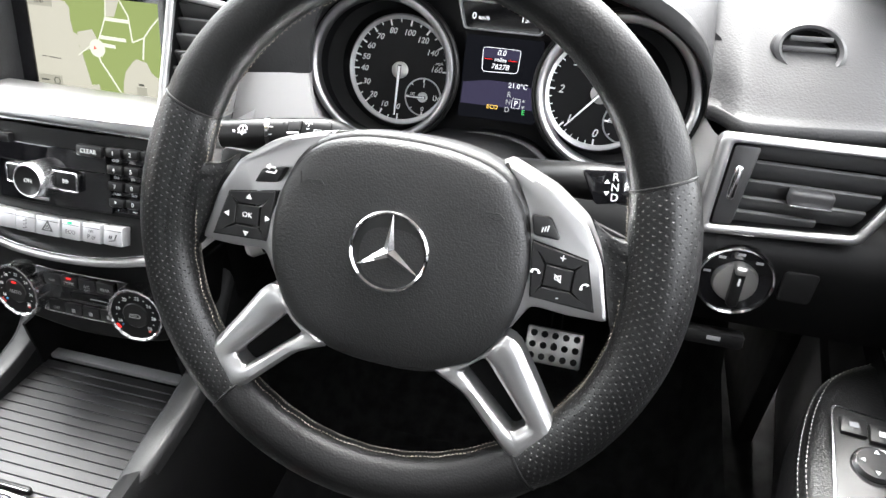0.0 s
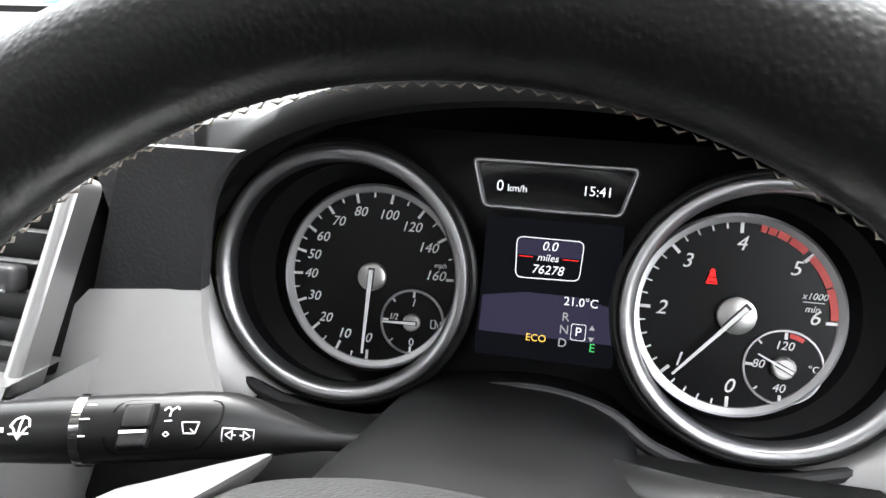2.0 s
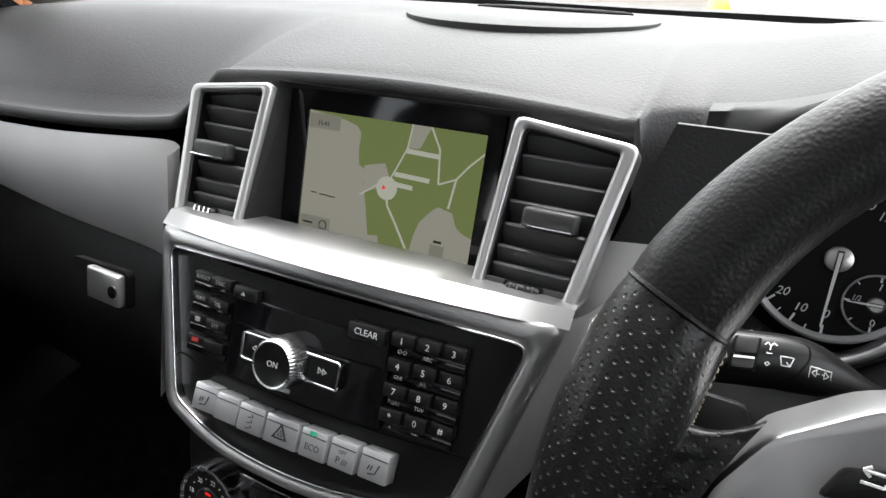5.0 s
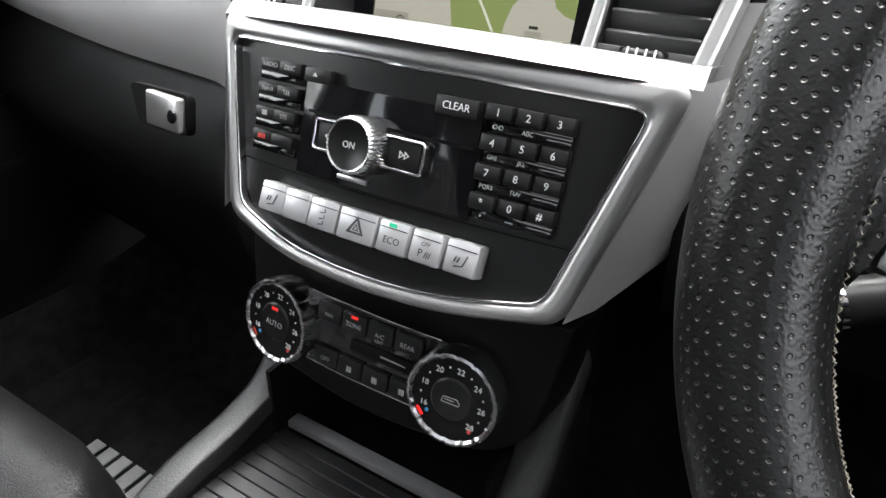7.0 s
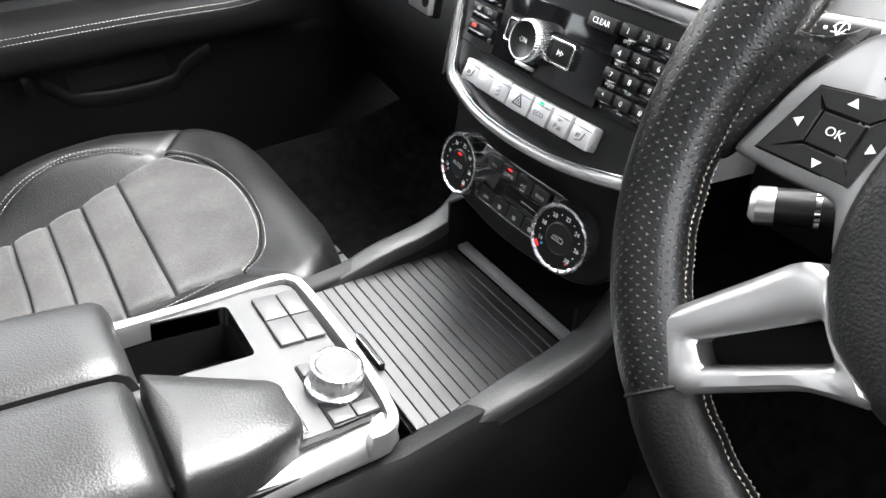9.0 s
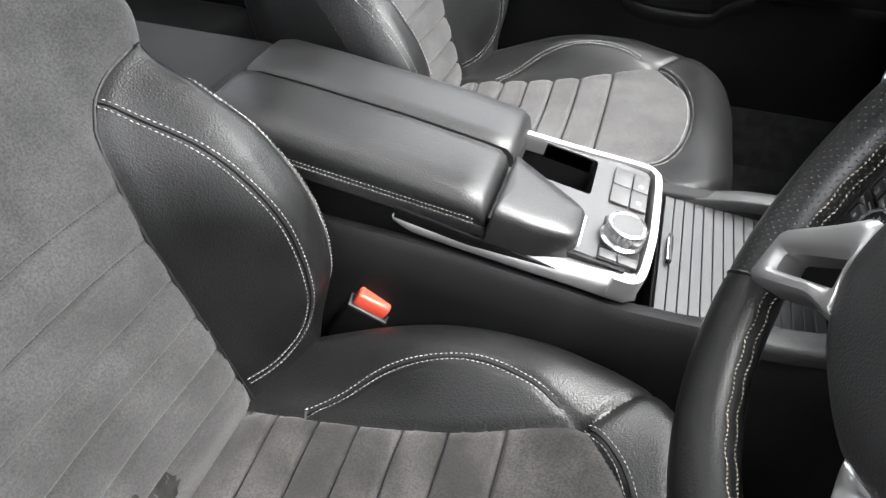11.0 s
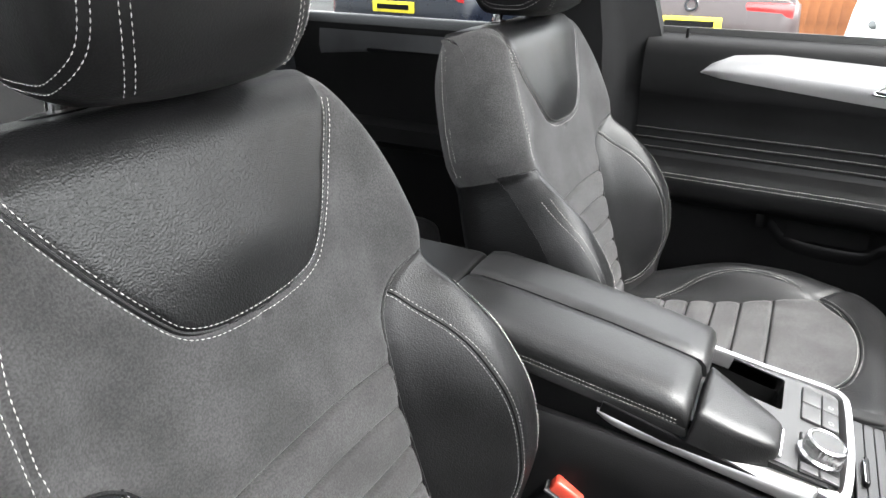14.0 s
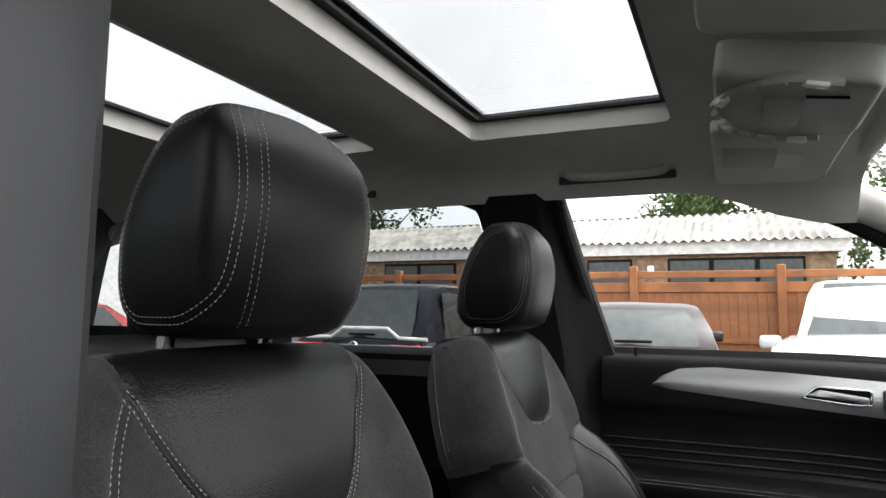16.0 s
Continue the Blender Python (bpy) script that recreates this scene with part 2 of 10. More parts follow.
_src = _t.nodes["Principled BSDF"].inputs["Base Color"].links[0].from_socket
_t.links.new(_hole.outputs[0], _mixp.inputs[0])
_t.links.new(_src, _mixp.inputs[7])
_t.links.new(_mixp.outputs[2], _t.nodes["Principled BSDF"].inputs["Base Color"])


# ---- building tools ----
def thing(name, at, label, category, group="", kind=""):
    ob = new(name)
    ob.location = at
    ob.empty_display_size = 0.02
    return tagged(ob, label, category, group, kind)


def base_of(ob):
    v = Vector((0, 0, 0))
    while ob:
        v += ob.location
        ob = ob.parent
    return v


def part(name, bm, m, parent=None, label="", smooth=True, sharp=35, m4=None, uv=None):
    """Links a bmesh, in world places, as one mesh under a thing or part."""
    if m4 is not None:
        bmesh.ops.transform(bm, matrix=m4, verts=bm.verts)
    if parent:
        bmesh.ops.translate(bm, vec=-base_of(parent), verts=bm.verts)
    bmesh.ops.recalc_face_normals(bm, faces=bm.faces)
    me = bpy.data.meshes.new(name)
    bm.to_mesh(me)
    bm.free()
    me.materials.append(m)
    if smooth:
        me.polygons.foreach_set("use_smooth", [True] * len(me.polygons))
        me.set_sharp_from_angle(angle=radians(sharp))
    ob = new(name, me)
    ob.parent = parent
    if label:
        ob["label"] = label
    return ob


def solo(name, bm, m, label, category, group="", kind="", at=None, **kw):
    """A thing that is one mesh, with its origin at a place of its own."""
    if at is None:
        at = sum((v.co for v in bm.verts), Vector()) / max(1, len(bm.verts))
        if kw.get("m4") is not None:
            at = kw["m4"] @ at
    if kw.get("m4") is not None:
        bmesh.ops.transform(bm, matrix=kw.pop("m4"), verts=bm.verts)
    bmesh.ops.translate(bm, vec=-Vector(at), verts=bm.verts)
    ob = part(name, bm, m, None, **kw)
    ob.location = at
    return tagged(ob, label, category, group, kind)


def frame_at(o, lean=0.0, turn=0.0, roll=0.0):
    """A panel's own axes: x across, y up along the panel, z out of it towards the seats; lean: degrees by which its top leans forward."""
    return pose(*o) @ pose(0, 0, 0, 0, 0, turn) @ pose(0, 0, 0, 90 - lean) @ pose(0, 0, 0, 0, 0, roll)


def box(sx, sy, sz, bev=0.0, seg=2, at=(0, 0, 0), taper=1.0):
    bm = bmesh.new()
    bmesh.ops.create_cube(bm, size=1)
    for v in bm.verts:
        k = taper if v.co.z > 0 else 1.0
        v.co = (v.co.x * sx * k, v.co.y * sy * k, v.co.z * sz)
    if bev:
        bmesh.ops.bevel(bm, geom=bm.edges[:], offset=min(bev, 0.49 * min(sx, sy, sz)), segments=seg, profile=0.5, affect="EDGES")
    bmesh.ops.translate(bm, vec=at, verts=bm.verts)
    return bm


def join(*bms):
    out = bmesh.new()
    for bm in bms:
        me = bpy.data.meshes.new("tmp")
        bm.to_mesh(me)
        out.from_mesh(me)
        bpy.data.meshes.remove(me)
        bm.free()
    return out


def rounded(pts, r, n=4):
    """A polygon with its corners rounded; r: one radius or one for each corner."""
    out, m = [], len(pts)
    for i, p in enumerate(pts):
        rad = r[i] if isinstance(r, (list, tuple)) else r
        p, a, b = Vector(p), Vector(pts[i - 1]), Vector(pts[(i + 1) % m])
        u, v = (a - p), (b - p)
        cut = min(rad, 0.45 * u.length, 0.45 * v.length)
        s, e = p + u.normalized() * cut, p + v.normalized() * cut
        for k in range(n + 1):
            q = k / n
            out.append(((1 - q) ** 2 * s + 2 * q * (1 - q) * p + q * q * e)[:])
    return out


def prism(pts, z0, z1, bev=0.0, seg=2, bend=None):
    """A flat outline (x, y) drawn out from z0 to z1, with the upper edge rounded."""
    bm = bmesh.new()
    rows = [(0.0, z0)]
    if bev:
        rows += [(bev * (1 - math.cos(a)), z1 - bev + bev * math.sin(a)) for a in [math.pi / 2 * k / seg for k in range(seg + 1)]]
    else:
        rows.append((0.0, z1))
    loops = []
    m = len(pts)
    norms = []
    for i in range(m):
        a, b = Vector(pts[i - 1][:2]), Vector(pts[(i + 1) % m][:2])
        d = (b - a)
        nn = Vector((-d.y, d.x)).normalized() if d.length > 1e-9 else Vector((0, 0))
        norms.append(nn)
    area = sum(pts[i - 1][0] * pts[i][1] - pts[i][0] * pts[i - 1][1] for i in range(m))
    sgn = 1 if area > 0 else -1
    for inset, z in rows:
        loops.append([bm.verts.new((p[0] + sgn * norms[i].x * inset, p[1] + sgn * norms[i].y * inset, z)) for i, p in enumerate(pts)])
    for a, b in zip(loops, loops[1:]):
        for i in range(m):
            bm.faces.new((a[i - 1], a[i], b[i], b[i - 1]))
    bm.faces.new(loops[0])
    bm.faces.new(loops[-1])
    if bend:
        for v in bm.verts:
            v.co.z += bend(v.co.x, v.co.y)
    return bm


def rim_band(outer, inner, z0, z1, crown=0.0, bend=None, crown_in=None):
    """A frame between two outlines of as many points: a band with a rounded face."""
    bm = bmesh.new()
    n = len(outer)
    rows = []
    for q, z in ((0.0, z0), (0.0, z1 - crown), (0.12, z1 - crown * 0.35), (0.3, z1), (0.7, z1), (0.88, z1 - crown * 0.35), (1.0, z1 - crown), (1.0, z0)):
        rows.append([bm.verts.new((o[0] + (i[0] - o[0]) * q, o[1] + (i[1] - o[1]) * q, z)) for o, i in zip(outer, inner)])
    rows.append(rows[0])
    for a, b in zip(rows, rows[1:]):
        for k in range(n):
            bm.faces.new((a[k - 1], a[k], b[k], b[k - 1]))
    if bend:
        for v in bm.verts:
            v.co.z += bend(v.co.x, v.co.y)
    return bm


def inset_poly(pts, d):
    m = len(pts)
    area = sum(pts[i - 1][0] * pts[i][1] - pts[i][0] * pts[i - 1][1] for i in range(m))
    s = 1 if area > 0 else -1
    out = []
    for i in range(m):
        e = Vector(pts[(i + 1) % m][:2]) - Vector(pts[i - 1][:2])
        nn = Vector((-e.y, e.x)).normalized() * s
        out.append((pts[i][0] + nn.x * d, pts[i][1] + nn.y * d))
    return out


def loft(loops, closed=True, caps=True, ring=False):
    bm = bmesh.new()
    rows = [[bm.verts.new(p) for p in loop] for loop in loops]
    n = len(rows[0])
    pairs = list(zip(rows, rows[1:])) + ([(rows[-1], rows[0])] if ring else [])
    for a, b in pairs:
        for k in range(0 if closed else 1, n):
            bm.faces.new((a[k - 1], a[k], b[k], b[k - 1]))
    if caps and not ring and closed:
        bm.faces.new(rows[0])
        bm.faces.new(rows[-1])
    return bm


def spline(pts, n=8, closed=False):
    """A smooth line through points."""
    P = [Vector(p) for p in pts]
    m, out = len(P), []
    for i in range(m if closed else m - 1):
        p0, p1, p2, p3 = (P[(i + k) % m] if closed else P[max(0, min(m - 1, i + k))] for k in (-1, 0, 1, 2))
        for k in range(n):
            q = k / n
            out.append(0.5 * (2 * p1 + (p2 - p0) * q + (2 * p0 - 5 * p1 + 4 * p2 - p3) * q * q + (3 * p1 - p0 - 3 * p2 + p3) * q**3))
    if not closed:
        out.append(P[-1].copy())
    return out


def tube(pts, r, k=10, closed=False, flat=1.0, caps=True):
    """A round bar along points; r: a radius or one for each point."""
    P = [Vector(p) for p in pts]
    m = len(P)
    loops, ref = [], None
    for i in range(m):
        a, b = P[(i - 1) % m if closed else max(0, i - 1)], P[(i + 1) % m if closed else min(m - 1, i + 1)]
        t = (b - a).normalized()
        if ref is None:
            ref = t.orthogonal().normalized()
        ref = (ref - t * ref.dot(t)).normalized()
        s = t.cross(ref)
        rad = r[i] if isinstance(r, (list, tuple)) else r
        loops.append([P[i] + rad * (math.cos(x) * ref + flat * math.sin(x) * s) for x in [2 * math.pi * j / k for j in range(k)]])
    return loft(loops, True, caps, ring=closed)


def lathe(profile, n=32, knurl=0, depth=0.0):
    """A turned body: rows of (radius, z) about the z axis."""
    bm = bmesh.new()
    rows = []
    for r, z in profile:
        if r < 1e-6:
            rows.append([bm.verts.new((0, 0, z))])
            continue
        row = []
        for i in range(n):
            a = 2 * math.pi * i / n
            k = r - (depth if knurl and (i % (n // knurl) == 0) else 0)
            row.append(bm.verts.new((k * math.cos(a), k * math.sin(a), z)))
        rows.append(row)
    for a, b in zip(rows, rows[1:]):
        for i in range(n):
            if len(a) == 1 and len(b) == 1:
                continue
            if len(a) == 1:
                bm.faces.new((a[0], b[i], b[i - 1]))
            elif len(b) == 1:
                bm.faces.new((a[i - 1], a[i], b[0]))
            else:
                bm.faces.new((a[i - 1], a[i], b[i], b[i - 1]))
    return bm


def circle(r, n=40, c=(0, 0), a0=0.0, a1=360.0):
    full = abs(a1 - a0) >= 359.9
    return [(c[0] + r * math.cos(radians(a0 + (a1 - a0) * i / (n if full else n - 1))), c[1] + r * math.sin(radians(a0 + (a1 - a0) * i / (n if full else n - 1)))) for i in range(n)]


def letters(name, s, size, m4, m, parent, at=(0, 0), italic=0.0, z=0.0008, narrow=1.0, label=""):
    """Raised writing in the built-in font, centred at a place of the panel m4."""
    cu = bpy.data.curves.new(name, "FONT")
    cu.body, cu.size, cu.align_x, cu.align_y, cu.shear, cu.extrude = s, size, "CENTER", "CENTER", italic, 0.00012
    cu.resolution_u = 3
    tmp = bpy.data.objects.new(name, cu)
    scene.collection.objects.link(tmp)
    me = bpy.data.meshes.new_from_object(tmp.evaluated_get(bpy.context.evaluated_depsgraph_get()))
    bpy.data.objects.remove(tmp)
    bpy.data.curves.remove(cu)
    bm = bmesh.new()
    bm.from_mesh(me)
    bpy.data.meshes.remove(me)
    for v in bm.verts:
        v.co = (v.co.x * narrow + at[0], v.co.y + at[1], v.co.z + z)
    return part(name, bm, m, parent, label, smooth=False, m4=m4)


def stitches(lines, m, parent, name="stitching", length=0.0042, gap=0.0010, r=0.00046, label=""):
    """Rows of thread stitches along lines of (place, normal)."""
    V, F = [], []
    for line in lines:
        pos, run = 0.0, 0.0
        P = [(Vector(p), Vector(n).normalized()) for p, n in line]
        segs = [(P[i], P[i + 1], (P[i + 1][0] - P[i][0]).length) for i in range(len(P) - 1)]
        total = sum(s[2] for s in segs)

        def at(d):
            for a, b, l in segs:
                if d <= l or (a, b, l) == segs[-1]:
                    q = 0 if l < 1e-9 else min(1, d / l)
                    return a[0].lerp(b[0], q), a[1].lerp(b[1], q).normalized()
                d -= l

        while pos + length < total:
            (p, n0), (q, n1) = at(pos), at(pos + length)
            d = (q - p)
            if d.length > 1e-6:
                d.normalize()
                s = d.cross(n0).normalized() * r
                h = n0 * r
                mid = (p + q) / 2
                o = len(V)
                V += [p - h * 0.6, mid + s + h * 0.4, mid + h * 1.5, mid - s + h * 0.4, q - h * 0.6]
                F += [(o, o + 1, o + 2), (o, o + 2, o + 3), (o + 1, o + 4, o + 2), (o + 2, o + 4, o + 3)]
            pos += length + gap
    bm = bmesh.new()
    vs = [bm.verts.new(v) for v in V]
    for f in F:
        bm.faces.new([vs[i] for i in f])
    ob = part(name, bm, m, parent, label)
    ob["kind"] = "stuff"
    return ob

import functools

# ---- front seats ----
@functools.lru_cache(maxsize=None)
def slopes(table):
    """Slopes at a table's places for a smooth curve that never overshoots."""
    n = len(table)
    d = [(table[i + 1][1] - table[i][1]) / (table[i + 1][0] - table[i][0]) for i in range(n - 1)]
    m = [d[0]]
    for i in range(1, n - 1):
        m.append(0.0 if d[i - 1] * d[i] <= 0 else 2 * d[i - 1] * d[i] / (d[i - 1] + d[i]))
    return m + [d[-1]]


def interp(x, table):
    """Smooth curve through a table of (place, value)."""
    if x <= table[0][0]:
        return table[0][1]
    if x >= table[-1][0]:
        return table[-1][1]
    m = slopes(tuple(table))
    for i in range(len(table) - 1):
        (x0, y0), (x1, y1) = table[i], table[i + 1]
        if x <= x1:
            h = x1 - x0
            q = (x - x0) / h
            return y0 * (1 + 2 * q) * (1 - q) ** 2 + h * m[i] * q * (1 - q) ** 2 + y1 * q * q * (3 - 2 * q) + h * m[i + 1] * q * q * (q - 1)


def ease(q):
    q = max(0.0, min(1.0, q))
    return q * q * (3 - 2 * q)


SEAT_X = 0.385
BACK_O, BACK_LEAN = Vector((SEAT_X, -0.545, 0.70)), radians(18.3)
BACK_V, BACK_N = Vector((0, -math.sin(BACK_LEAN), math.cos(BACK_LEAN))), Vector((0, math.cos(BACK_LEAN), math.sin(BACK_LEAN)))
CUSH_O, CUSH_RISE = Vector((SEAT_X, -0.2, 0.757)), radians(9.5)
CUSH_V, CUSH_N = Vector((0, math.cos(CUSH_RISE), math.sin(CUSH_RISE))), Vector((0, -math.sin(CUSH_RISE), math.cos(CUSH_RISE)))
BACK_W = [(-0.06, 0.19), (0.0, 0.225), (0.07, 0.258), (0.14, 0.270), (0.24, 0.263), (0.31, 0.246), (0.345, 0.236), (0.385, 0.250), (0.43, 0.244), (0.49, 0.224), (0.54, 0.198), (0.575, 0.178)]
BACK_A = [(-0.06, 0.03), (0.03, 0.056), (0.10, 0.088), (0.17, 0.097), (0.24, 0.084), (0.31, 0.052), (0.36, 0.026), (0.5, 0.012), (0.58, 0.0)]
BACK_STRIPES = (0.270, 0.220, 0.168, 0.122, 0.078, 0.036)
HEAD_PANEL = [(0.3925, 0.0), (0.3950, 0.040), (0.4000, 0.062), (0.4080, 0.078), (0.424, 0.093), (0.46, 0.118), (0.49, 0.136), (0.515, 0.150), (0.54, 0.161), (0.60, 0.172)]
BACK_INNER = [(-0.1, 0.124), (0.2, 0.128), (0.27, 0.136), (0.31, 0.146), (0.33, 0.158), (0.347, 0.180), (0.357, 0.212), (0.364, 0.30)]


def side_line(v):
    """Where the side covers begin: outside the upper panel."""
    return interp(v, [(0.37, 0.209), (0.42, 0.206), (0.462, 0.196), (0.494, 0.184), (0.516, 0.172), (0.54, 0.156)])


def groove(d, depth=0.004, width=0.004):
    return -depth * math.exp(-((d / width) ** 2))


def back_n(u, v):
    w = interp(v, BACK_W)
    a, au = interp(v, BACK_A), abs(u)
    rise = interp(v, [(0.0, 0.112), (0.20, 0.117), (0.27, 0.124), (0.32, 0.138), (0.37, 0.150), (0.42, 0.125)])
    n = a * ease((au - rise) / 0.09) - 0.006 * (1 - ease(au / 0.12)) * ease((0.3 - v) / 0.2)
    n += 0.012 * ease((v - 0.36) / 0.1) * (1 - ease((au - 0.02) / 0.16))
    t = au / w
    if t > 0.86:
        q = min(1, (t - 0.86) / 0.14)
        n -= 0.060 * (1 - math.sqrt(max(0, 1 - q * q)))
    if v > 0.525:
        q = min(1, (v - 0.525) / 0.05)
        n -= 0.034 * (1 - math.sqrt(max(0, 1 - q * q)))
    inner = interp(v, BACK_INNER)
    if au < inner:
        for s in BACK_STRIPES:
            n += groove(v - s + 0.006 * (au / 0.13) ** 2 * (1 if s > 0.2 else 0), 0.0058, 0.0026)
        near = min(abs(v - s) for s in BACK_STRIPES)
        n += 0.0050 * (1 - math.exp(-near / 0.009)) * ease((0.31 - v) / 0.04) - 0.014 * ease((0.026 - v) / 0.05)
    if v < 0.36:
        n += groove((au - inner), 0.005, 0.005)
    if v > 0.38:
        n += groove((au - interp(v, HEAD_PANEL)) * 0.8, 0.003, 0.004)
        n += groove(u - side_line(v), 0.003, 0.004)
    return n


def cush_n(u, v):
    w = interp(v, CUSH_W)
    au = abs(u)
    n = interp(v, CUSH_A) * ease((au - 0.115) / 0.085) - 0.008 * (1 - ease(au / 0.13)) * ease((0.02 - v) / 0.2)
    t = au / w
    if t > 0.80:
        q = min(1, (t - 0.80) / 0.20)
        n -= 0.060 * (1 - math.sqrt(max(0, 1 - q * q)))
    if v > 0.06:
        q = min(1, (v - 0.06) / 0.065)
        n -= 0.062 * (1 - math.sqrt(max(0, 1 - q * q)))
    iw = interp(v, CUSH_INNER)
    if au < iw:
        for s in CUSH_STRIPES:
            n += groove(v - s, 0.0062, 0.0027)
        near = min(abs(v - s) for s in CUSH_STRIPES)
        n += 0.0055 * (1 - math.exp(-near / 0.009)) * ease((-0.03 - v) / 0.05) - 0.012 * ease((-0.322 - v) / 0.04)
    if v < 0.0:
        n += groove(au - iw, 0.005, 0.005)
        n += groove(au - interp(v, CUSH_ARC), 0.003, 0.004) if v > -0.285 else 0
    elif au < 0.165:
        n += groove(v - (0.058 - 0.062 * (au / 0.155) ** 2.6), 0.004, 0.004)
    d = (v - (-0.005 + (au - 0.155) * 0.85)) * 0.76
    if au > 0.155:
        n += groove(d, 0.004, 0.005)
    return n


CUSH_W = [(-0.38, 0.19), (-0.30, 0.232), (-0.20, 0.252), (-0.10, 0.260), (0.0, 0.254), (0.05, 0.238), (0.085, 0.208), (0.11, 0.165), (0.124, 0.10)]
CUSH_A = [(-0.38, 0.012), (-0.28, 0.030), (-0.16, 0.046), (-0.06, 0.036), (0.02, 0.012), (0.08, 0.0)]
CUSH_INNER = [(-0.38, 0.112), (-0.27, 0.117), (-0.13, 0.130), (-0.05, 0.147), (0.0, 0.158), (0.02, 0.16)]
CUSH_ARC = [(-0.285, 0.121), (-0.25, 0.142), (-0.20, 0.172), (-0.125, 0.191), (-0.065, 0.184), (-0.03, 0.168), (0.0, 0.154)]
CUSH_STRIPES = (-0.077, -0.132, -0.178, -0.224, -0.268, -0.315)


def on_back(u, v, lift=0.0):
    return BACK_O + Vector((u, 0, 0)) + BACK_V * v + BACK_N * (back_n(u, v) + lift)


def on_cush(u, v, lift=0.0):
    return CUSH_O + Vector((u, 0, 0)) + CUSH_V * v + CUSH_N * (cush_n(u, v) + lift)


def normal_of(fn, u, v):
    e = 0.002
    n = (fn(u + e, v) - fn(u - e, v)).cross(fn(u, v + e) - fn(u, v - e))
    n.normalize()
    return n


def skin(fn, width, v0, v1, nu, nv, region, edges):
    """The padded surface cut into covers: one bmesh for each region name."""
    cols = []
    for j in range(nv + 1):
        v = v0 + (v1 - v0) * j / nv
        w = width(v)
        us = [w * (2 * i / nu - 1) for i in range(nu + 1)]
        taken = set()
        for b in edges(v):
            for s in (-1, 1):
                if 0.004 < b < w - 0.002:
                    i = min(range(1, nu), key=lambda k: abs(us[k] - s * b))
                    if i not in taken:
                        us[i] = s * b
                        taken.add(i)
        cols.append(us)
    grid = [[fn(u, v0 + (v1 - v0) * j / nv) for u in us] for j, us in enumerate(cols)]
    made = {}
    for j in range(nv):
        v = v0 + (v1 - v0) * (j + 0.5) / nv
        for i in range(nu):
            u = (cols[j][i] + cols[j][i + 1] + cols[j + 1][i] + cols[j + 1][i + 1]) / 4
            made.setdefault(region(u, v), []).append((j, i))
    out = {}
    for key, cells in made.items():
        bm, seen = bmesh.new(), {}
        for j, i in cells:
            vs = []
            for b, a in ((j, i), (j, i + 1), (j + 1, i + 1), (j + 1, i)):
                if (b, a) not in seen:
                    seen[b, a] = bm.verts.new(grid[b][a])
                vs.append(seen[b, a])
            bm.faces.new(vs)
        out[key] = bm
    return out


def back_region(u, v):
    au, w = abs(u), interp(v, BACK_W)
    side = "l" if u < 0 else "r"
    if v > 0.365 and au > side_line(v):
        return "side_cover_" + side
    if v > 0.385 and au < interp(v, HEAD_PANEL):
        return "upper_panel"
    if v < 0.364 and au > interp(v, BACK_INNER):
        return "bolster_" + side
    return "centre_panel"


def cush_region(u, v):
    au = abs(u)
    side = "l" if u < 0 else "r"
    if au < interp(v, CUSH_INNER) and v < 0.0 or (v >= 0.0 and au < 0.165 and v < 0.058 - 0.062 * (au / 0.155) ** 2.6):
        return "seat_insert"
    if v > -0.005 + (au - 0.155) * 0.85:
        return "front_cover"
    return "bolster_" + side


def back_edges(v):
    if v < 0.364:
        return (interp(v, BACK_INNER),)
    return (interp(v, HEAD_PANEL) if v > 0.385 else 0, side_line(v))


def cush_edges(v):
    if v < 0.0:
        return (interp(v, CUSH_INNER),)
    k = (0.058 - v) / 0.062
    return (0.155 * k ** (1 / 2.6) if k > 0 else 0, 0.155 + (v + 0.005) / 0.85)


def seam(fn, pts, off, n=6):
    """Two lines of stitches beside a seam given as (u, v)."""
    line = spline([(p[0], p[1], 0) for p in pts], n)
    out = []
    for s in (-off, off):
        row = []
        for i, p in enumerate(line):
            a, b = line[max(0, i - 1)], line[min(len(line) - 1, i + 1)]
            d = (b - a).normalized()
            u, v = p.x - d.y * s, p.y + d.x * s
            nn = normal_of(fn, u, v)
            row.append((fn(u, v) + nn * (0.0013 if nn.dot(BACK_N + CUSH_N) > 0 else -0.0013), nn if nn.dot(BACK_N + CUSH_N) > 0 else -nn))
        out.append(row)
    return out


def seam_line(fn, pts, parent, n=6, r=0.0011):
    """The dark fold of a seam between its two rows of stitches."""
    line = spline([(p[0], p[1], 0) for p in pts], n)
    part("seam_fold", tube([fn(p.x, p.y, 0.0002) for p in line], r, 6), BLACK, parent)


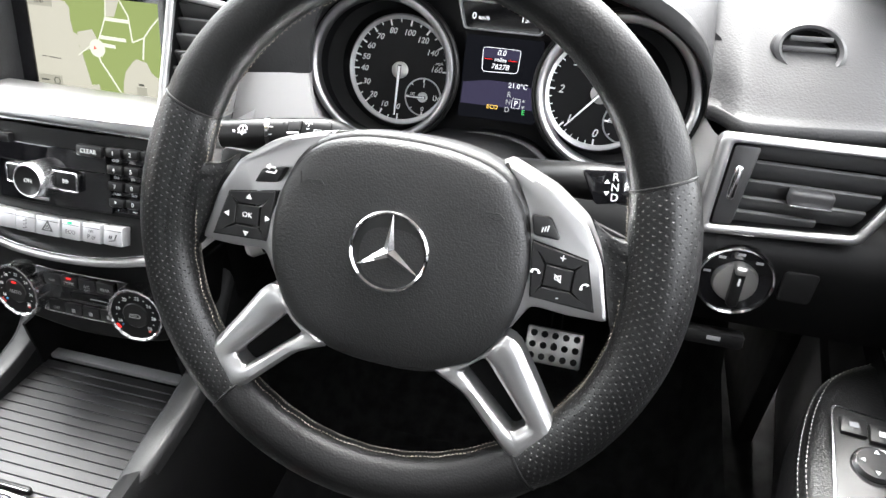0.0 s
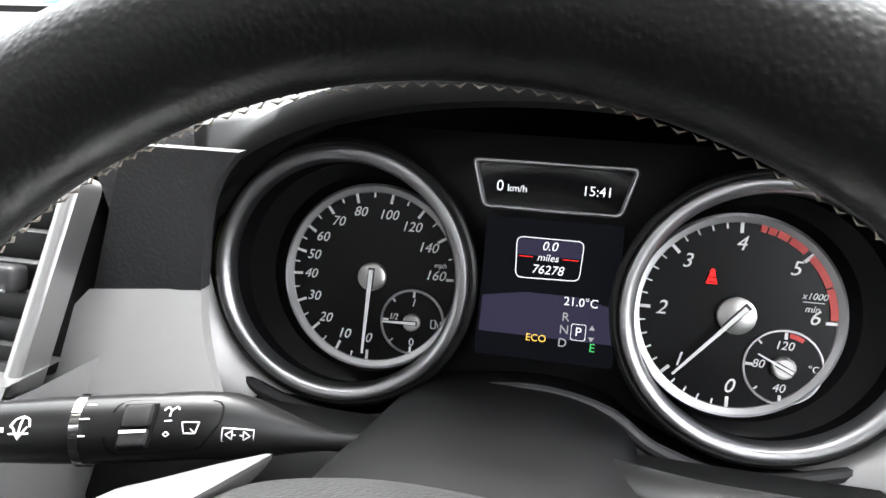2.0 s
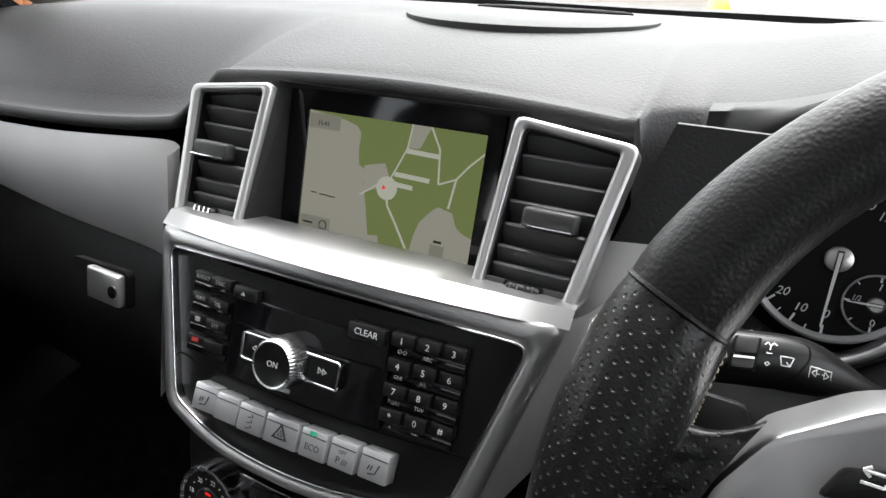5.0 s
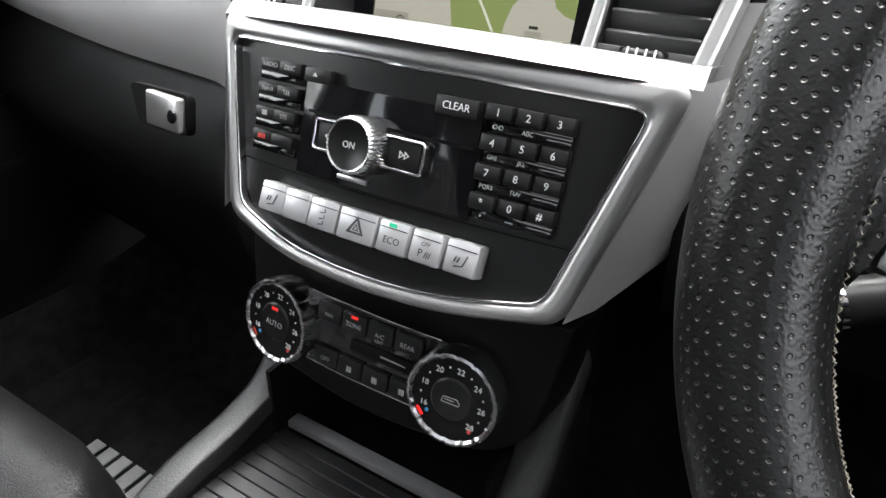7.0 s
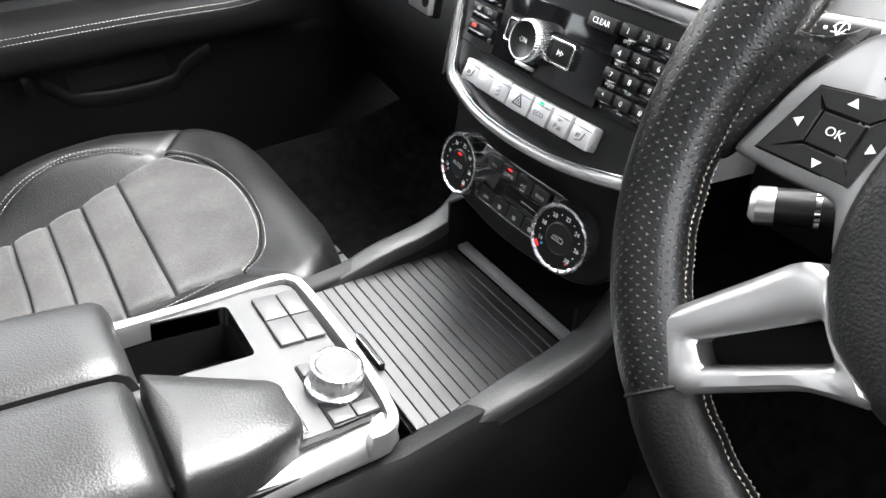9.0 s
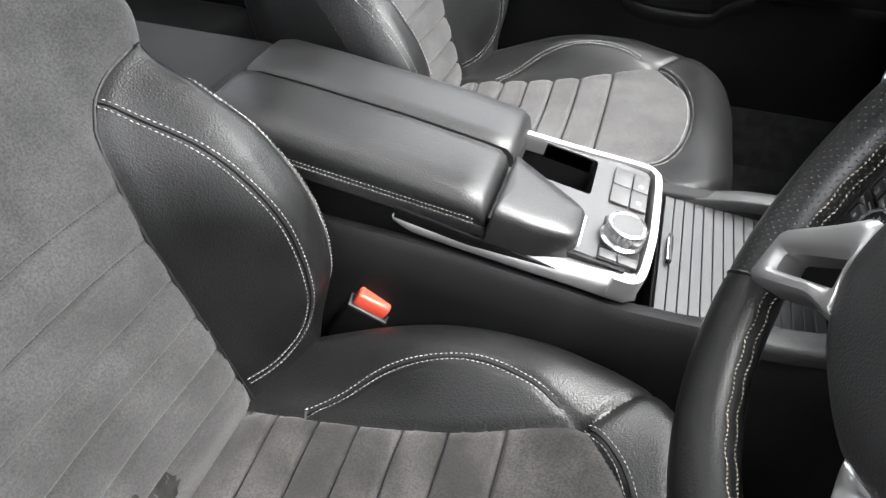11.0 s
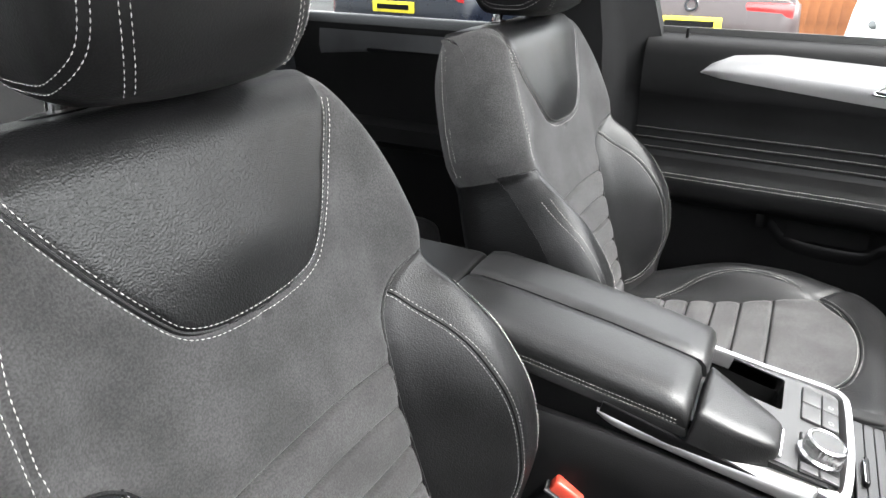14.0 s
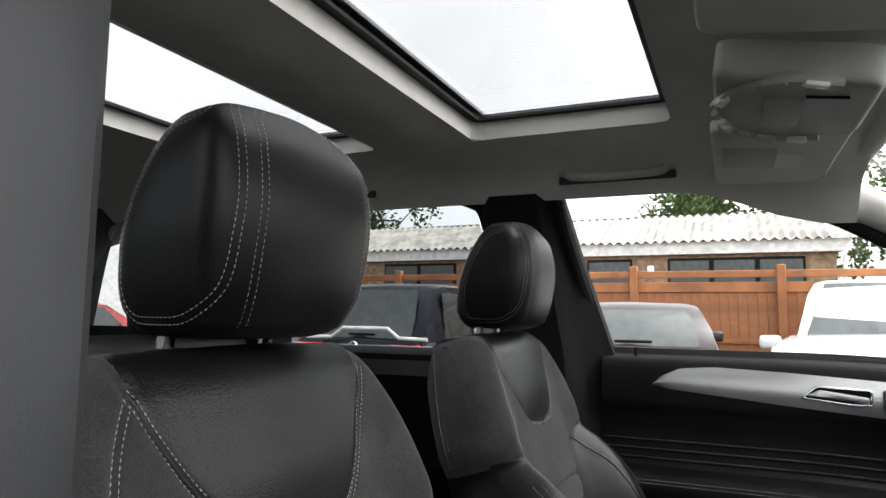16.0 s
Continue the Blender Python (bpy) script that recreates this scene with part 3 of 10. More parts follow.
def build_seat():
    seat = thing("front_seat", (SEAT_X, -0.35, 0.45), "black leather and grey suede sports seat with light double stitching", "seat", "front seats")
    covers = skin(on_back, lambda v: interp(v, BACK_W), -0.06, 0.575, 120, 400, back_region, back_edges)
    back = None
    for key, m, label in (("centre_panel", SUEDE, "grey suede with stitched cross channels"), ("upper_panel", LEATHER, "grained black leather panel"), ("bolster_l", LEATHER, "raised black leather bolster"),
                          ("bolster_r", LEATHER, "raised black leather bolster"), ("side_cover_l", SUEDE, ""), ("side_cover_r", SUEDE, "")):
        name = "backrest" if key == "centre_panel" else key.replace("_l", "").replace("_r", "")
        ob = part(name, covers[key], m, seat if back is None else back, label, sharp=80)
        back = back or ob
    loops = []
    for k in range(41):
        v = -0.06 + 0.635 * k / 40
        w = interp(v, BACK_W)
        e = back_n(w, v)
        top = max(0, (v - 0.50) / 0.075)
        deep = -0.125 + 0.02 * top * top + (0.02 if v < 0 else 0)
        sec = [(-w, e), (-w * 1.0, (e + deep) / 2), (-w * 0.97, deep + 0.02), (-w * 0.88, deep), (0, deep - 0.01), (w * 0.88, deep), (w * 0.97, deep + 0.02), (w * 1.0, (e + deep) / 2), (w, e)]
        loops.append([BACK_O + Vector((u, 0, 0)) + BACK_V * v + BACK_N * n for u, n in sec])
    shell = loft(loops[:27], closed=False)
    part("shoulder_cover", loft(loops[26:], closed=False), SUEDE, seat, "grey suede shoulder wrap", sharp=60)
    tops = [on_back(interp(0.575, BACK_W) * (2 * i / 24 - 1), 0.575) for i in range(25)]
    rear = [loops[-1][2].lerp(loops[-1][6], i / 24) for i in range(25)]
    part("back_shell", join(shell, loft([tops, [a.lerp(b, 0.5) + BACK_V * 0.006 for a, b in zip(tops, rear)], rear], closed=False)), LEATHER, seat, "black leather side and rear shell", sharp=60)
    lines = []
    hp = [(w, v) for v, w in HEAD_PANEL if v < 0.57]
    lines += seam(on_back, [(-w, v) for w, v in reversed(hp)] + hp[1:], 0.0045, 5)
    for s in (-1, 1):
        if s > 0:
            lines += seam(on_back, [(side_line(v), v) for v in (0.37, 0.40, 0.43, 0.46, 0.49, 0.515, 0.535)], 0.0042)
        lines += seam(on_back, [(s * 0.130, 0.024), (s * 0.158, 0.026), (s * 0.184, 0.050), (s * 0.192, 0.095), (s * 0.194, 0.165), (s * 0.191, 0.225), (s * 0.184, 0.275), (s * 0.169, 0.318), (s * 0.160, 0.336)], 0.0032)
        lines += seam(on_back, [(s * 0.242, v) for v in (0.05, 0.10, 0.16, 0.22, 0.27)] + [(s * 0.234, 0.315)], 0.0035)
        for off in (0.0, 0.007):
            lines.append([(BACK_O + Vector((s * (interp(v, BACK_W) * 0.985 + 0.0012), 0, 0)) + BACK_V * v + BACK_N * (-0.098 + off), Vector((s, 0, 0))) for v in (0.37, 0.40, 0.44, 0.49, 0.53, 0.56)])
    stitches(lines, THREAD, back, label="pale double stitching")
    for s in (-1, 1):
        seam_line(on_back, [(s * 0.130, 0.024), (s * 0.158, 0.026), (s * 0.184, 0.050), (s * 0.192, 0.095), (s * 0.194, 0.165), (s * 0.191, 0.225), (s * 0.184, 0.275), (s * 0.169, 0.318), (s * 0.160, 0.336)], back)
        edge_v = [-0.05 + 0.38 * k / 24 for k in range(25)] + [0.335, 0.340, 0.345, 0.350, 0.354, 0.357, 0.360]
        pts = [(s * min(interp(v, BACK_INNER), interp(v, BACK_W) * 0.97), v) for v in edge_v if interp(v, BACK_INNER) < interp(v, BACK_W) * 0.98]
        part("seam_welt", tube([on_back(u, v, 0.0002) for u, v in pts], 0.0023, 8), LEATHER, back)
    hp2 = [(interp(v, HEAD_PANEL), v) for v in [0.3927 + 0.0023 * k for k in range(8)] + [0.412 + 0.012 * k for k in range(11)]]
    part("seam_welt", tube([on_back(u, v, 0.0002) for u, v in [(-a, b) for a, b in reversed(hp2)] + hp2], 0.0022, 8), LEATHER, back)
    fine = []
    for v in BACK_STRIPES:
        fine.append([(on_back(u, v + 0.0006 - 0.006 * (u / 0.13) ** 2 * (1 if v > 0.2 else 0), 0.0004), BACK_N) for u in [0.125 * (2 * i / 40 - 1) for i in range(41)]])
    stitches(fine, CHANNEL_THREAD, back, "channel_stitching", 0.0026, 0.0010, 0.0006)

    covers = skin(on_cush, lambda v: interp(v, CUSH_W), -0.38, 0.124, 120, 320, cush_region, cush_edges)
    cushion = None
    for key, m, label in (("seat_insert", SUEDE_WORN, "grey suede with stitched cross channels"), ("front_cover", LEATHER, "black leather front edge"), ("bolster_l", LEATHER, "raised black leather bolster"), ("bolster_r", LEATHER, "raised black leather bolster")):
        ob = part("cushion" if key == "seat_insert" else key.replace("_l", "").replace("_r", ""), covers[key], m, seat if cushion is None else cushion, label, sharp=80)
        cushion = cushion or ob
    edge = [(-interp(v, CUSH_W), v) for v in [-0.38 + 0.504 * k / 40 for k in range(41)]] + [(0.1 * (2 * k / 10 - 1), 0.124) for k in range(1, 10)]
    edge += [(interp(v, CUSH_W), v) for v in [0.124 - 0.504 * k / 40 for k in range(41)]]
    top = [on_cush(u, v) for u, v in edge]
    low = [[CUSH_O + Vector((u * k, 0, 0)) + CUSH_V * (v - (0.0 if v < 0.05 else d * 0.3)) + CUSH_N * (cush_n(u, v) - d) for u, v in edge] for k, d in ((1.005, 0.02), (0.99, 0.05), (0.96, 0.085))]
    part("cushion_side", loft([top] + low, closed=False), LEATHER, seat, "black leather cushion side", sharp=60)
    lines = []
    lines += seam(on_cush, [(-0.158, -0.004), (-0.145, 0.018), (-0.115, 0.038), (-0.06, 0.053), (0, 0.058), (0.06, 0.053), (0.115, 0.038), (0.145, 0.018), (0.158, -0.004)], 0.0045)
    for s in (-1, 1):
        lines += seam(on_cush, [(s * w, v) for v, w in CUSH_ARC[:-1]], 0.0035)[(1 if s > 0 else 0):][:2]
    rimline = [(interp(v, CUSH_W) * 0.992, v) for v in (-0.06, 0.0, 0.04, 0.07, 0.09, 0.105, 0.115)]
    lines += [seam(on_cush, rimline, 0.0)[0], seam(on_cush, [(-u, v) for u, v in rimline], 0.0)[0]]
    stitches(lines, THREAD, cushion, label="pale double stitching")
    for s in (-1, 1):
        seam_line(on_cush, [(s * w, v) for v, w in CUSH_ARC[:-1]], cushion)
    seam_line(on_cush, [(-0.158, -0.004), (-0.145, 0.018), (-0.115, 0.038), (-0.06, 0.053), (0, 0.058), (0.06, 0.053), (0.115, 0.038), (0.145, 0.018), (0.158, -0.004)], cushion)
    fine = [[(on_cush(u, v + 0.0006, 0.0004), CUSH_N) for u in [0.118 * (2 * i / 40 - 1) for i in range(41)]] for v in CUSH_STRIPES]
    stitches(fine, CHANNEL_THREAD, cushion, "channel_stitching", 0.0026, 0.0010, 0.0006)
    part("seat_base", join(box(0.40, 0.40, 0.14, 0.02, at=(SEAT_X, -0.38, 0.60)), box(0.46, 0.30, 0.05, 0.015, at=(SEAT_X, -0.40, 0.655))), PLASTIC, seat, "black plastic seat base")
    for s in (-1, 1):
        part("seat_rail", box(0.04, 0.52, 0.085, 0.006, at=(SEAT_X + s * 0.17, -0.37, 0.492)), PLASTIC, seat, "dark metal floor rail")

    # headrest
    prof = [(1.247, 0.0776, 0.55), (1.250, 0.0989, 0.80), (1.262, 0.1145, 0.93), (1.300, 0.1271, 1.00), (1.345, 0.1319, 1.00), (1.390, 0.1290, 1.00), (1.418, 0.1232, 0.97), (1.437, 0.1096, 0.90), (1.448, 0.0873, 0.78), (1.452, 0.0582, 0.55)]
    front = [(1.247, -0.690), (1.262, -0.672), (1.30, -0.660), (1.36, -0.653), (1.41, -0.660), (1.452, -0.686)]
    rear = [(1.247, -0.805), (1.28, -0.820), (1.32, -0.817), (1.37, -0.803), (1.41, -0.782), (1.452, -0.755)]

    def head(a, z):
        w, k = interp(z, [(p[0], p[1]) for p in prof]), interp(z, [(p[0], p[2]) for p in prof])
        yf, yr = interp(z, front), interp(z, rear)
        c, s = math.cos(a), math.sin(a)
        x = math.copysign(abs(c) ** 0.44, c)
        y = math.copysign(abs(s) ** 0.44, s)
        narrow = 1 - 0.09 * (1 - y) - 0.04 * max(0, y)
        ym, d = (yf + yr) / 2, (yf - yr) / 2 * (0.7 + 0.3 * k)
        return Vector((SEAT_X + w * x * narrow, ym + d * y - 0.012 * max(0, y) * x * x, z))

    def head_normal(a, z):
        e = 0.01
        n = (head(a + e, z) - head(a - e, z)).cross(head(a, min(1.451, z + 0.002)) - head(a, max(1.248, z - 0.002)))
        return n.normalized()

    zs = []
    for (z0, *_), (z1, *_) in zip(prof, prof[1:]):
        zs += [z0 + (z1 - z0) * k / 4 for k in range(4)]
    zs.append(prof[-1][0])
    n = 96
    hr = part("headrest", loft([[head(2 * math.pi * i / n, z) for i in range(n)] for z in zs]), LEATHER_SMOOTH, seat, "smooth black leather headrest", sharp=80)
    lines = []
    seams = ([(70, 1.450), (68, 1.432), (68, 1.395), (68, 1.34), (66, 1.28), (64, 1.256)],
             [(40, 1.450), (48, 1.432), (52, 1.395), (52, 1.34), (44, 1.29), (14, 1.266), (-10, 1.264), (-20, 1.285), (-22, 1.32), (-18, 1.375), (-8, 1.418), (14, 1.442)])
    for s in (-1, 1):
        for path in seams:
            curve = spline([(radians(a), z * 10, 0) for a, z in path], 8)
            for off in (-0.0034, 0.0034):
                row = []
                for i, p in enumerate(curve):
                    q0, q1 = curve[max(0, i - 1)], curve[min(len(curve) - 1, i + 1)]
                    h0, h1 = head(q0.x, q0.y / 10), head(q1.x, q1.y / 10)
                    nn = head_normal(p.x, p.y / 10)
                    side = (h1 - h0).cross(nn).normalized()
                    pos = head(p.x, p.y / 10) + side * off + nn * 0.0006
                    if s < 0:
                        pos.x, nn = 2 * SEAT_X - pos.x, Vector((-nn.x, nn.y, nn.z))
                    row.append((pos, nn))
                lines.append(row)
    stitches(lines, THREAD, hr, label="pale double stitching")
    for s in (-1, 1):
        pts = spline([(SEAT_X + s * 0.068, -0.775, 1.222), (SEAT_X + s * 0.068, -0.772, 1.247), (SEAT_X + s * 0.068, -0.758, 1.275)], 5)
        part("headrest_post", tube(pts, 0.0078, 16), CHROME, hr, "chromed steel post")
        part("post_collar", lathe([(0.0, 0.0), (0.024, 0.0), (0.022, 0.004), (0.012, 0.006), (0.0, 0.006)], 24), PLASTIC, hr, "", m4=pose(SEAT_X + s * 0.068, -0.775, 1.231) @ pose(0, 0, 0, 12) @ Matrix.Diagonal((1.2, 0.75, 1, 1)))
    return seat


driver_seat = build_seat()
passenger_seat = copy_thing(driver_seat, pose(-0.378, -0.342, 0.45))
for ob in passenger_seat.children_recursive:
    if ob.name.split(".")[0] == "cushion":
        ob.data = ob.data.copy()
        ob.data.materials[0] = SUEDE
driver_seat["label"] = "driver's black leather and grey suede seat with a damp stain"

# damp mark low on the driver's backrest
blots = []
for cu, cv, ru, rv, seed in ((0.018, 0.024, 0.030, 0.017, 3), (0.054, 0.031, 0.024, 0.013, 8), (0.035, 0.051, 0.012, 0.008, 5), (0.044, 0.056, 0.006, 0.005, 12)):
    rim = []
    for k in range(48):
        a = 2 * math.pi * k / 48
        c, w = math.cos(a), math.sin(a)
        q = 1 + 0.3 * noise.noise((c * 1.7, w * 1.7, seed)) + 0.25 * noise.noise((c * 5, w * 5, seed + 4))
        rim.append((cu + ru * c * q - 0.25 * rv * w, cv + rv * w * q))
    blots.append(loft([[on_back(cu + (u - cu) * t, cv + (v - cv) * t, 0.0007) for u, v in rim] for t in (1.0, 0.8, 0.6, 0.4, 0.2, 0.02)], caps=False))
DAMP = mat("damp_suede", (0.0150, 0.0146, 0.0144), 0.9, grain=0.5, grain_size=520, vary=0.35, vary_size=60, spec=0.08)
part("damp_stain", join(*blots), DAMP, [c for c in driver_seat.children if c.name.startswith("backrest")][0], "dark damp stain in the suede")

# seat belt buckle between the driver's seat and the console
buckle = thing("seat_belt_buckle", (0.135, -0.50, 0.60), "black seat belt buckle with a red release button", "buckle")
BK = pose(0.132, -0.478, 0.715) @ pose(0, 0, 0, -30, 0, 8)
part("buckle_body", box(0.028, 0.048, 0.070, 0.006, 3), PLASTIC, buckle, m4=BK)
part("release_button", box(0.023, 0.040, 0.022, 0.004, 3, at=(0, 0, 0.040)), RED_PLASTIC, buckle, "red plastic release button", m4=BK)
part("button_edge", box(0.029, 0.049, 0.004, 0.001, at=(0, 0, 0.031)), PLASTIC_GREY, buckle, m4=BK)
part("buckle_stalk", tube(spline([(0.132, -0.495, 0.685), (0.133, -0.515, 0.62), (0.14, -0.525, 0.54)], 6), 0.012, 10, flat=0.5), BELT, buckle, "black webbing stalk")

# ---- steering wheel ----
W = frame_at((0.385, -0.080, 1.131), 26, 0, -1.8)
wheel = thing("steering_wheel", (0.385, -0.02, 1.10), "black leather steering wheel with silver spokes and thumb buttons", "steering wheel")
RIM_R, RIM_r = 0.1675, 0.0178


def rim_radius(a):
    """Thickness and inward shift of the rim at an angle in degrees: swollen at the thumb rests."""
    s = a if a < 180 else 360 - a
    a2 = min(abs(a - 172), abs(a - 8), abs(a - 368))
    k = math.exp(-((a2 / 20) ** 2))
    top = math.exp(-(((a - 90) / 48) ** 2))
    return RIM_r + 0.0028 * k - 0.0032 * top, -0.004 * k + 0.0060 * top


def rim_segment(name, a0, a1, m, label, squeeze=True):
    n, k = max(8, int((a1 - a0) / 2)), 28
    V, F, UV = [], [], []
    for i in range(n + 1):
        a = a0 + (a1 - a0) * i / n
        r, dr = rim_radius(a % 360)
        edge = min(i, n - i)
        r *= 1 - (0.05 if squeeze and edge == 0 else 0.015 if squeeze and edge == 1 else 0)
        for j in range(k + 1):
            b = 2 * math.pi * j / k
            q = RIM_R + dr + r * 1.06 * math.cos(b)
            V.append(W @ Vector((q * math.cos(radians(a)), q * math.sin(radians(a)), r * 0.98 * math.sin(b))))
            UV.append((radians(a) * RIM_R, b * RIM_r))
    for i in range(n):
        for j in range(k):
            F.append((i * (k + 1) + j, (i + 1) * (k + 1) + j, (i + 1) * (k + 1) + j + 1, i * (k + 1) + j + 1))
    me = bpy.data.meshes.new(name)
    o = base_of(wheel)
    me.from_pydata([v - o for v in V], [], F)
    lay = me.uv_layers.new(name="rim")
    for loop in me.loops:
        lay.data[loop.index].uv = UV[loop.vertex_index]
    me.materials.append(m)
    me.polygons.foreach_set("use_smooth", [True] * len(F))
    ob = new(name, me)
    ob.parent = wheel
    ob["label"] = label
    return ob


rim_segment("rim_top", 23, 157, LEATHER_SMOOTH, "smooth black leather, worn shiny")
rim_segment("rim_grip", 157, 231, PERF, "perforated black leather grip")
rim_segment("rim_bottom", 231, 309, LEATHER_SMOOTH, "smooth black leather, worn shiny")
rim_segment("rim_grip", 309, 383, PERF, "perforated black leather grip")
lines = []
for a0, a1 in ((24, 156), (158, 230), (232, 308), (310, 382)):
    for off in (-0.17, 0.17):
        row = []
        for i in range(121):
            a = a0 + (a1 - a0) * i / 120
            r, dr = rim_radius(a % 360)
            b = math.pi + (0.55 if 24 <= a0 < 150 else 0.0) + off
            q = RIM_R + dr + (r + 0.0006) * 1.06 * math.cos(b)
            zig = 0.0011 * (1 if i % 2 else -1)
            row.append((W @ Vector((q * math.cos(radians(a)), q * math.sin(radians(a)), (r + 0.0006) * 0.98 * math.sin(b) + zig)), W.to_3x3() @ Vector((math.cos(b) * math.cos(radians(a)), math.cos(b) * math.sin(radians(a)), math.sin(b)))))
        lines.append(row)
stitches(lines, THREAD_WORN, wheel, "rim_stitching", 0.0040, 0.0008, 0.0005, "worn pale cross stitching inside the rim")
for a in (23, 157, 231, 309):
    r, dr = rim_radius(a)
    part("rim_seam", tube([W @ Vector(((RIM_R + dr + r * 1.0 * math.cos(b)) * math.cos(radians(a)), (RIM_R + dr + r * 1.0 * math.cos(b)) * math.sin(radians(a)), r * 0.95 * math.sin(b))) for b in [2 * math.pi * j / 24 for j in range(24)]], 0.0011, 6, closed=True), LEATHER_SMOOTH, wheel)


def sym(pts):
    return [(-x, y) for x, y in reversed(pts)]


PAD = [(0.0, 0.0645), (0.034, 0.062), (0.060, 0.053), (0.077, 0.034), (0.0855, 0.006), (0.0855, -0.022), (0.078, -0.046), (0.064, -0.067), (0.036, -0.081), (0.0, -0.0845)]
pad_line = [p[:2] for p in spline([(x, y, 0) for x, y in PAD[:-1] + sym(PAD)[:-1]], 6, closed=True)]
loops = []
for k, z in ((1.0, -0.020), (1.0, 0.002), (0.992, 0.005), (0.972, 0.0072), (0.93, 0.0092), (0.84, 0.0108), (0.7, 0.0118), (0.5, 0.0124), (0.25, 0.0127), (0.02, 0.0128)):
    loops.append([(x * k, (y + 0.008) * k - 0.008, z) for x, y in pad_line])
airbag = part("airbag_cover", loft(loops), AIRBAG_SKIN, wheel, "grained black airbag cover", m4=W, sharp=70)
part("hub", lathe([(0.0, -0.07), (0.055, -0.07), (0.060, -0.045), (0.070, -0.022), (0.074, -0.010), (0.0, -0.008)], 32), PLASTIC, wheel, "black plastic hub", m4=W @ pose(0, -0.008, 0))
BADGE = W @ pose(-0.002, -0.0050, 0.0125)
part("badge_ring", lathe([(0.0235, 0.0), (0.0240, 0.002), (0.0252, 0.0028), (0.0262, 0.002), (0.0268, -0.001)], 64), CHROME, airbag, "chrome badge ring", m4=BADGE)
part("badge_recess", lathe([(0.0, 0.0002), (0.0236, 0.0002), (0.0285, -0.001), (0.031, -0.0012)], 48), PLASTIC_FINE, airbag, m4=BADGE)
bm = bmesh.new()
mid = bm.verts.new((0, 0, 0.0042))
for k in range(3):
    a = radians(90 + 120 * k)
    tip = bm.verts.new((0.0240 * math.cos(a), 0.0240 * math.sin(a), 0.0012))
    for s in (-1, 1):
        side = bm.verts.new((0.0040 * math.cos(a + s * radians(60)), 0.0040 * math.sin(a + s * radians(60)), 0.0008))
        bm.faces.new((mid, tip, side))
part("badge_star", bm, CHROME, airbag, "chrome three-bladed badge", smooth=False, m4=BADGE)
letters("airbag_lettering", "AIRBAG", 0.0085, W, PLASTIC_FINE, airbag, at=(-0.001, -0.0580), z=0.0116)
for s in (-1, 1):
    part("horn_mark", tube([W @ Vector((s * 0.058 + 0.009 * x, 0.031 + 0.005 * y, 0.0112 + 0.0004)) for x, y in ((-1, 0.8), (-0.9, -0.8), (-0.4, 0), (0.6, 0.1), (0.9, -0.4), (0.3, -0.7), (-0.2, -0.3))], 0.00035, 5), PLASTIC_FINE, airbag)


def resample(pts, n):
    P = [Vector(p) for p in pts] + [Vector(pts[0])]
    seg = [(b - a).length for a, b in zip(P, P[1:])]
    tot, out = sum(seg), []
    for k in range(n):
        d = tot * k / n
        for a, b, l in zip(P, P[1:], seg):
            if d <= l:
                out.append(tuple(a.lerp(b, d / l if l else 0))[:2])
                break
            d -= l
    return out


def mirror_x(pts, s):
    return pts if s > 0 else [(-x, y) for x, y in reversed(pts)]


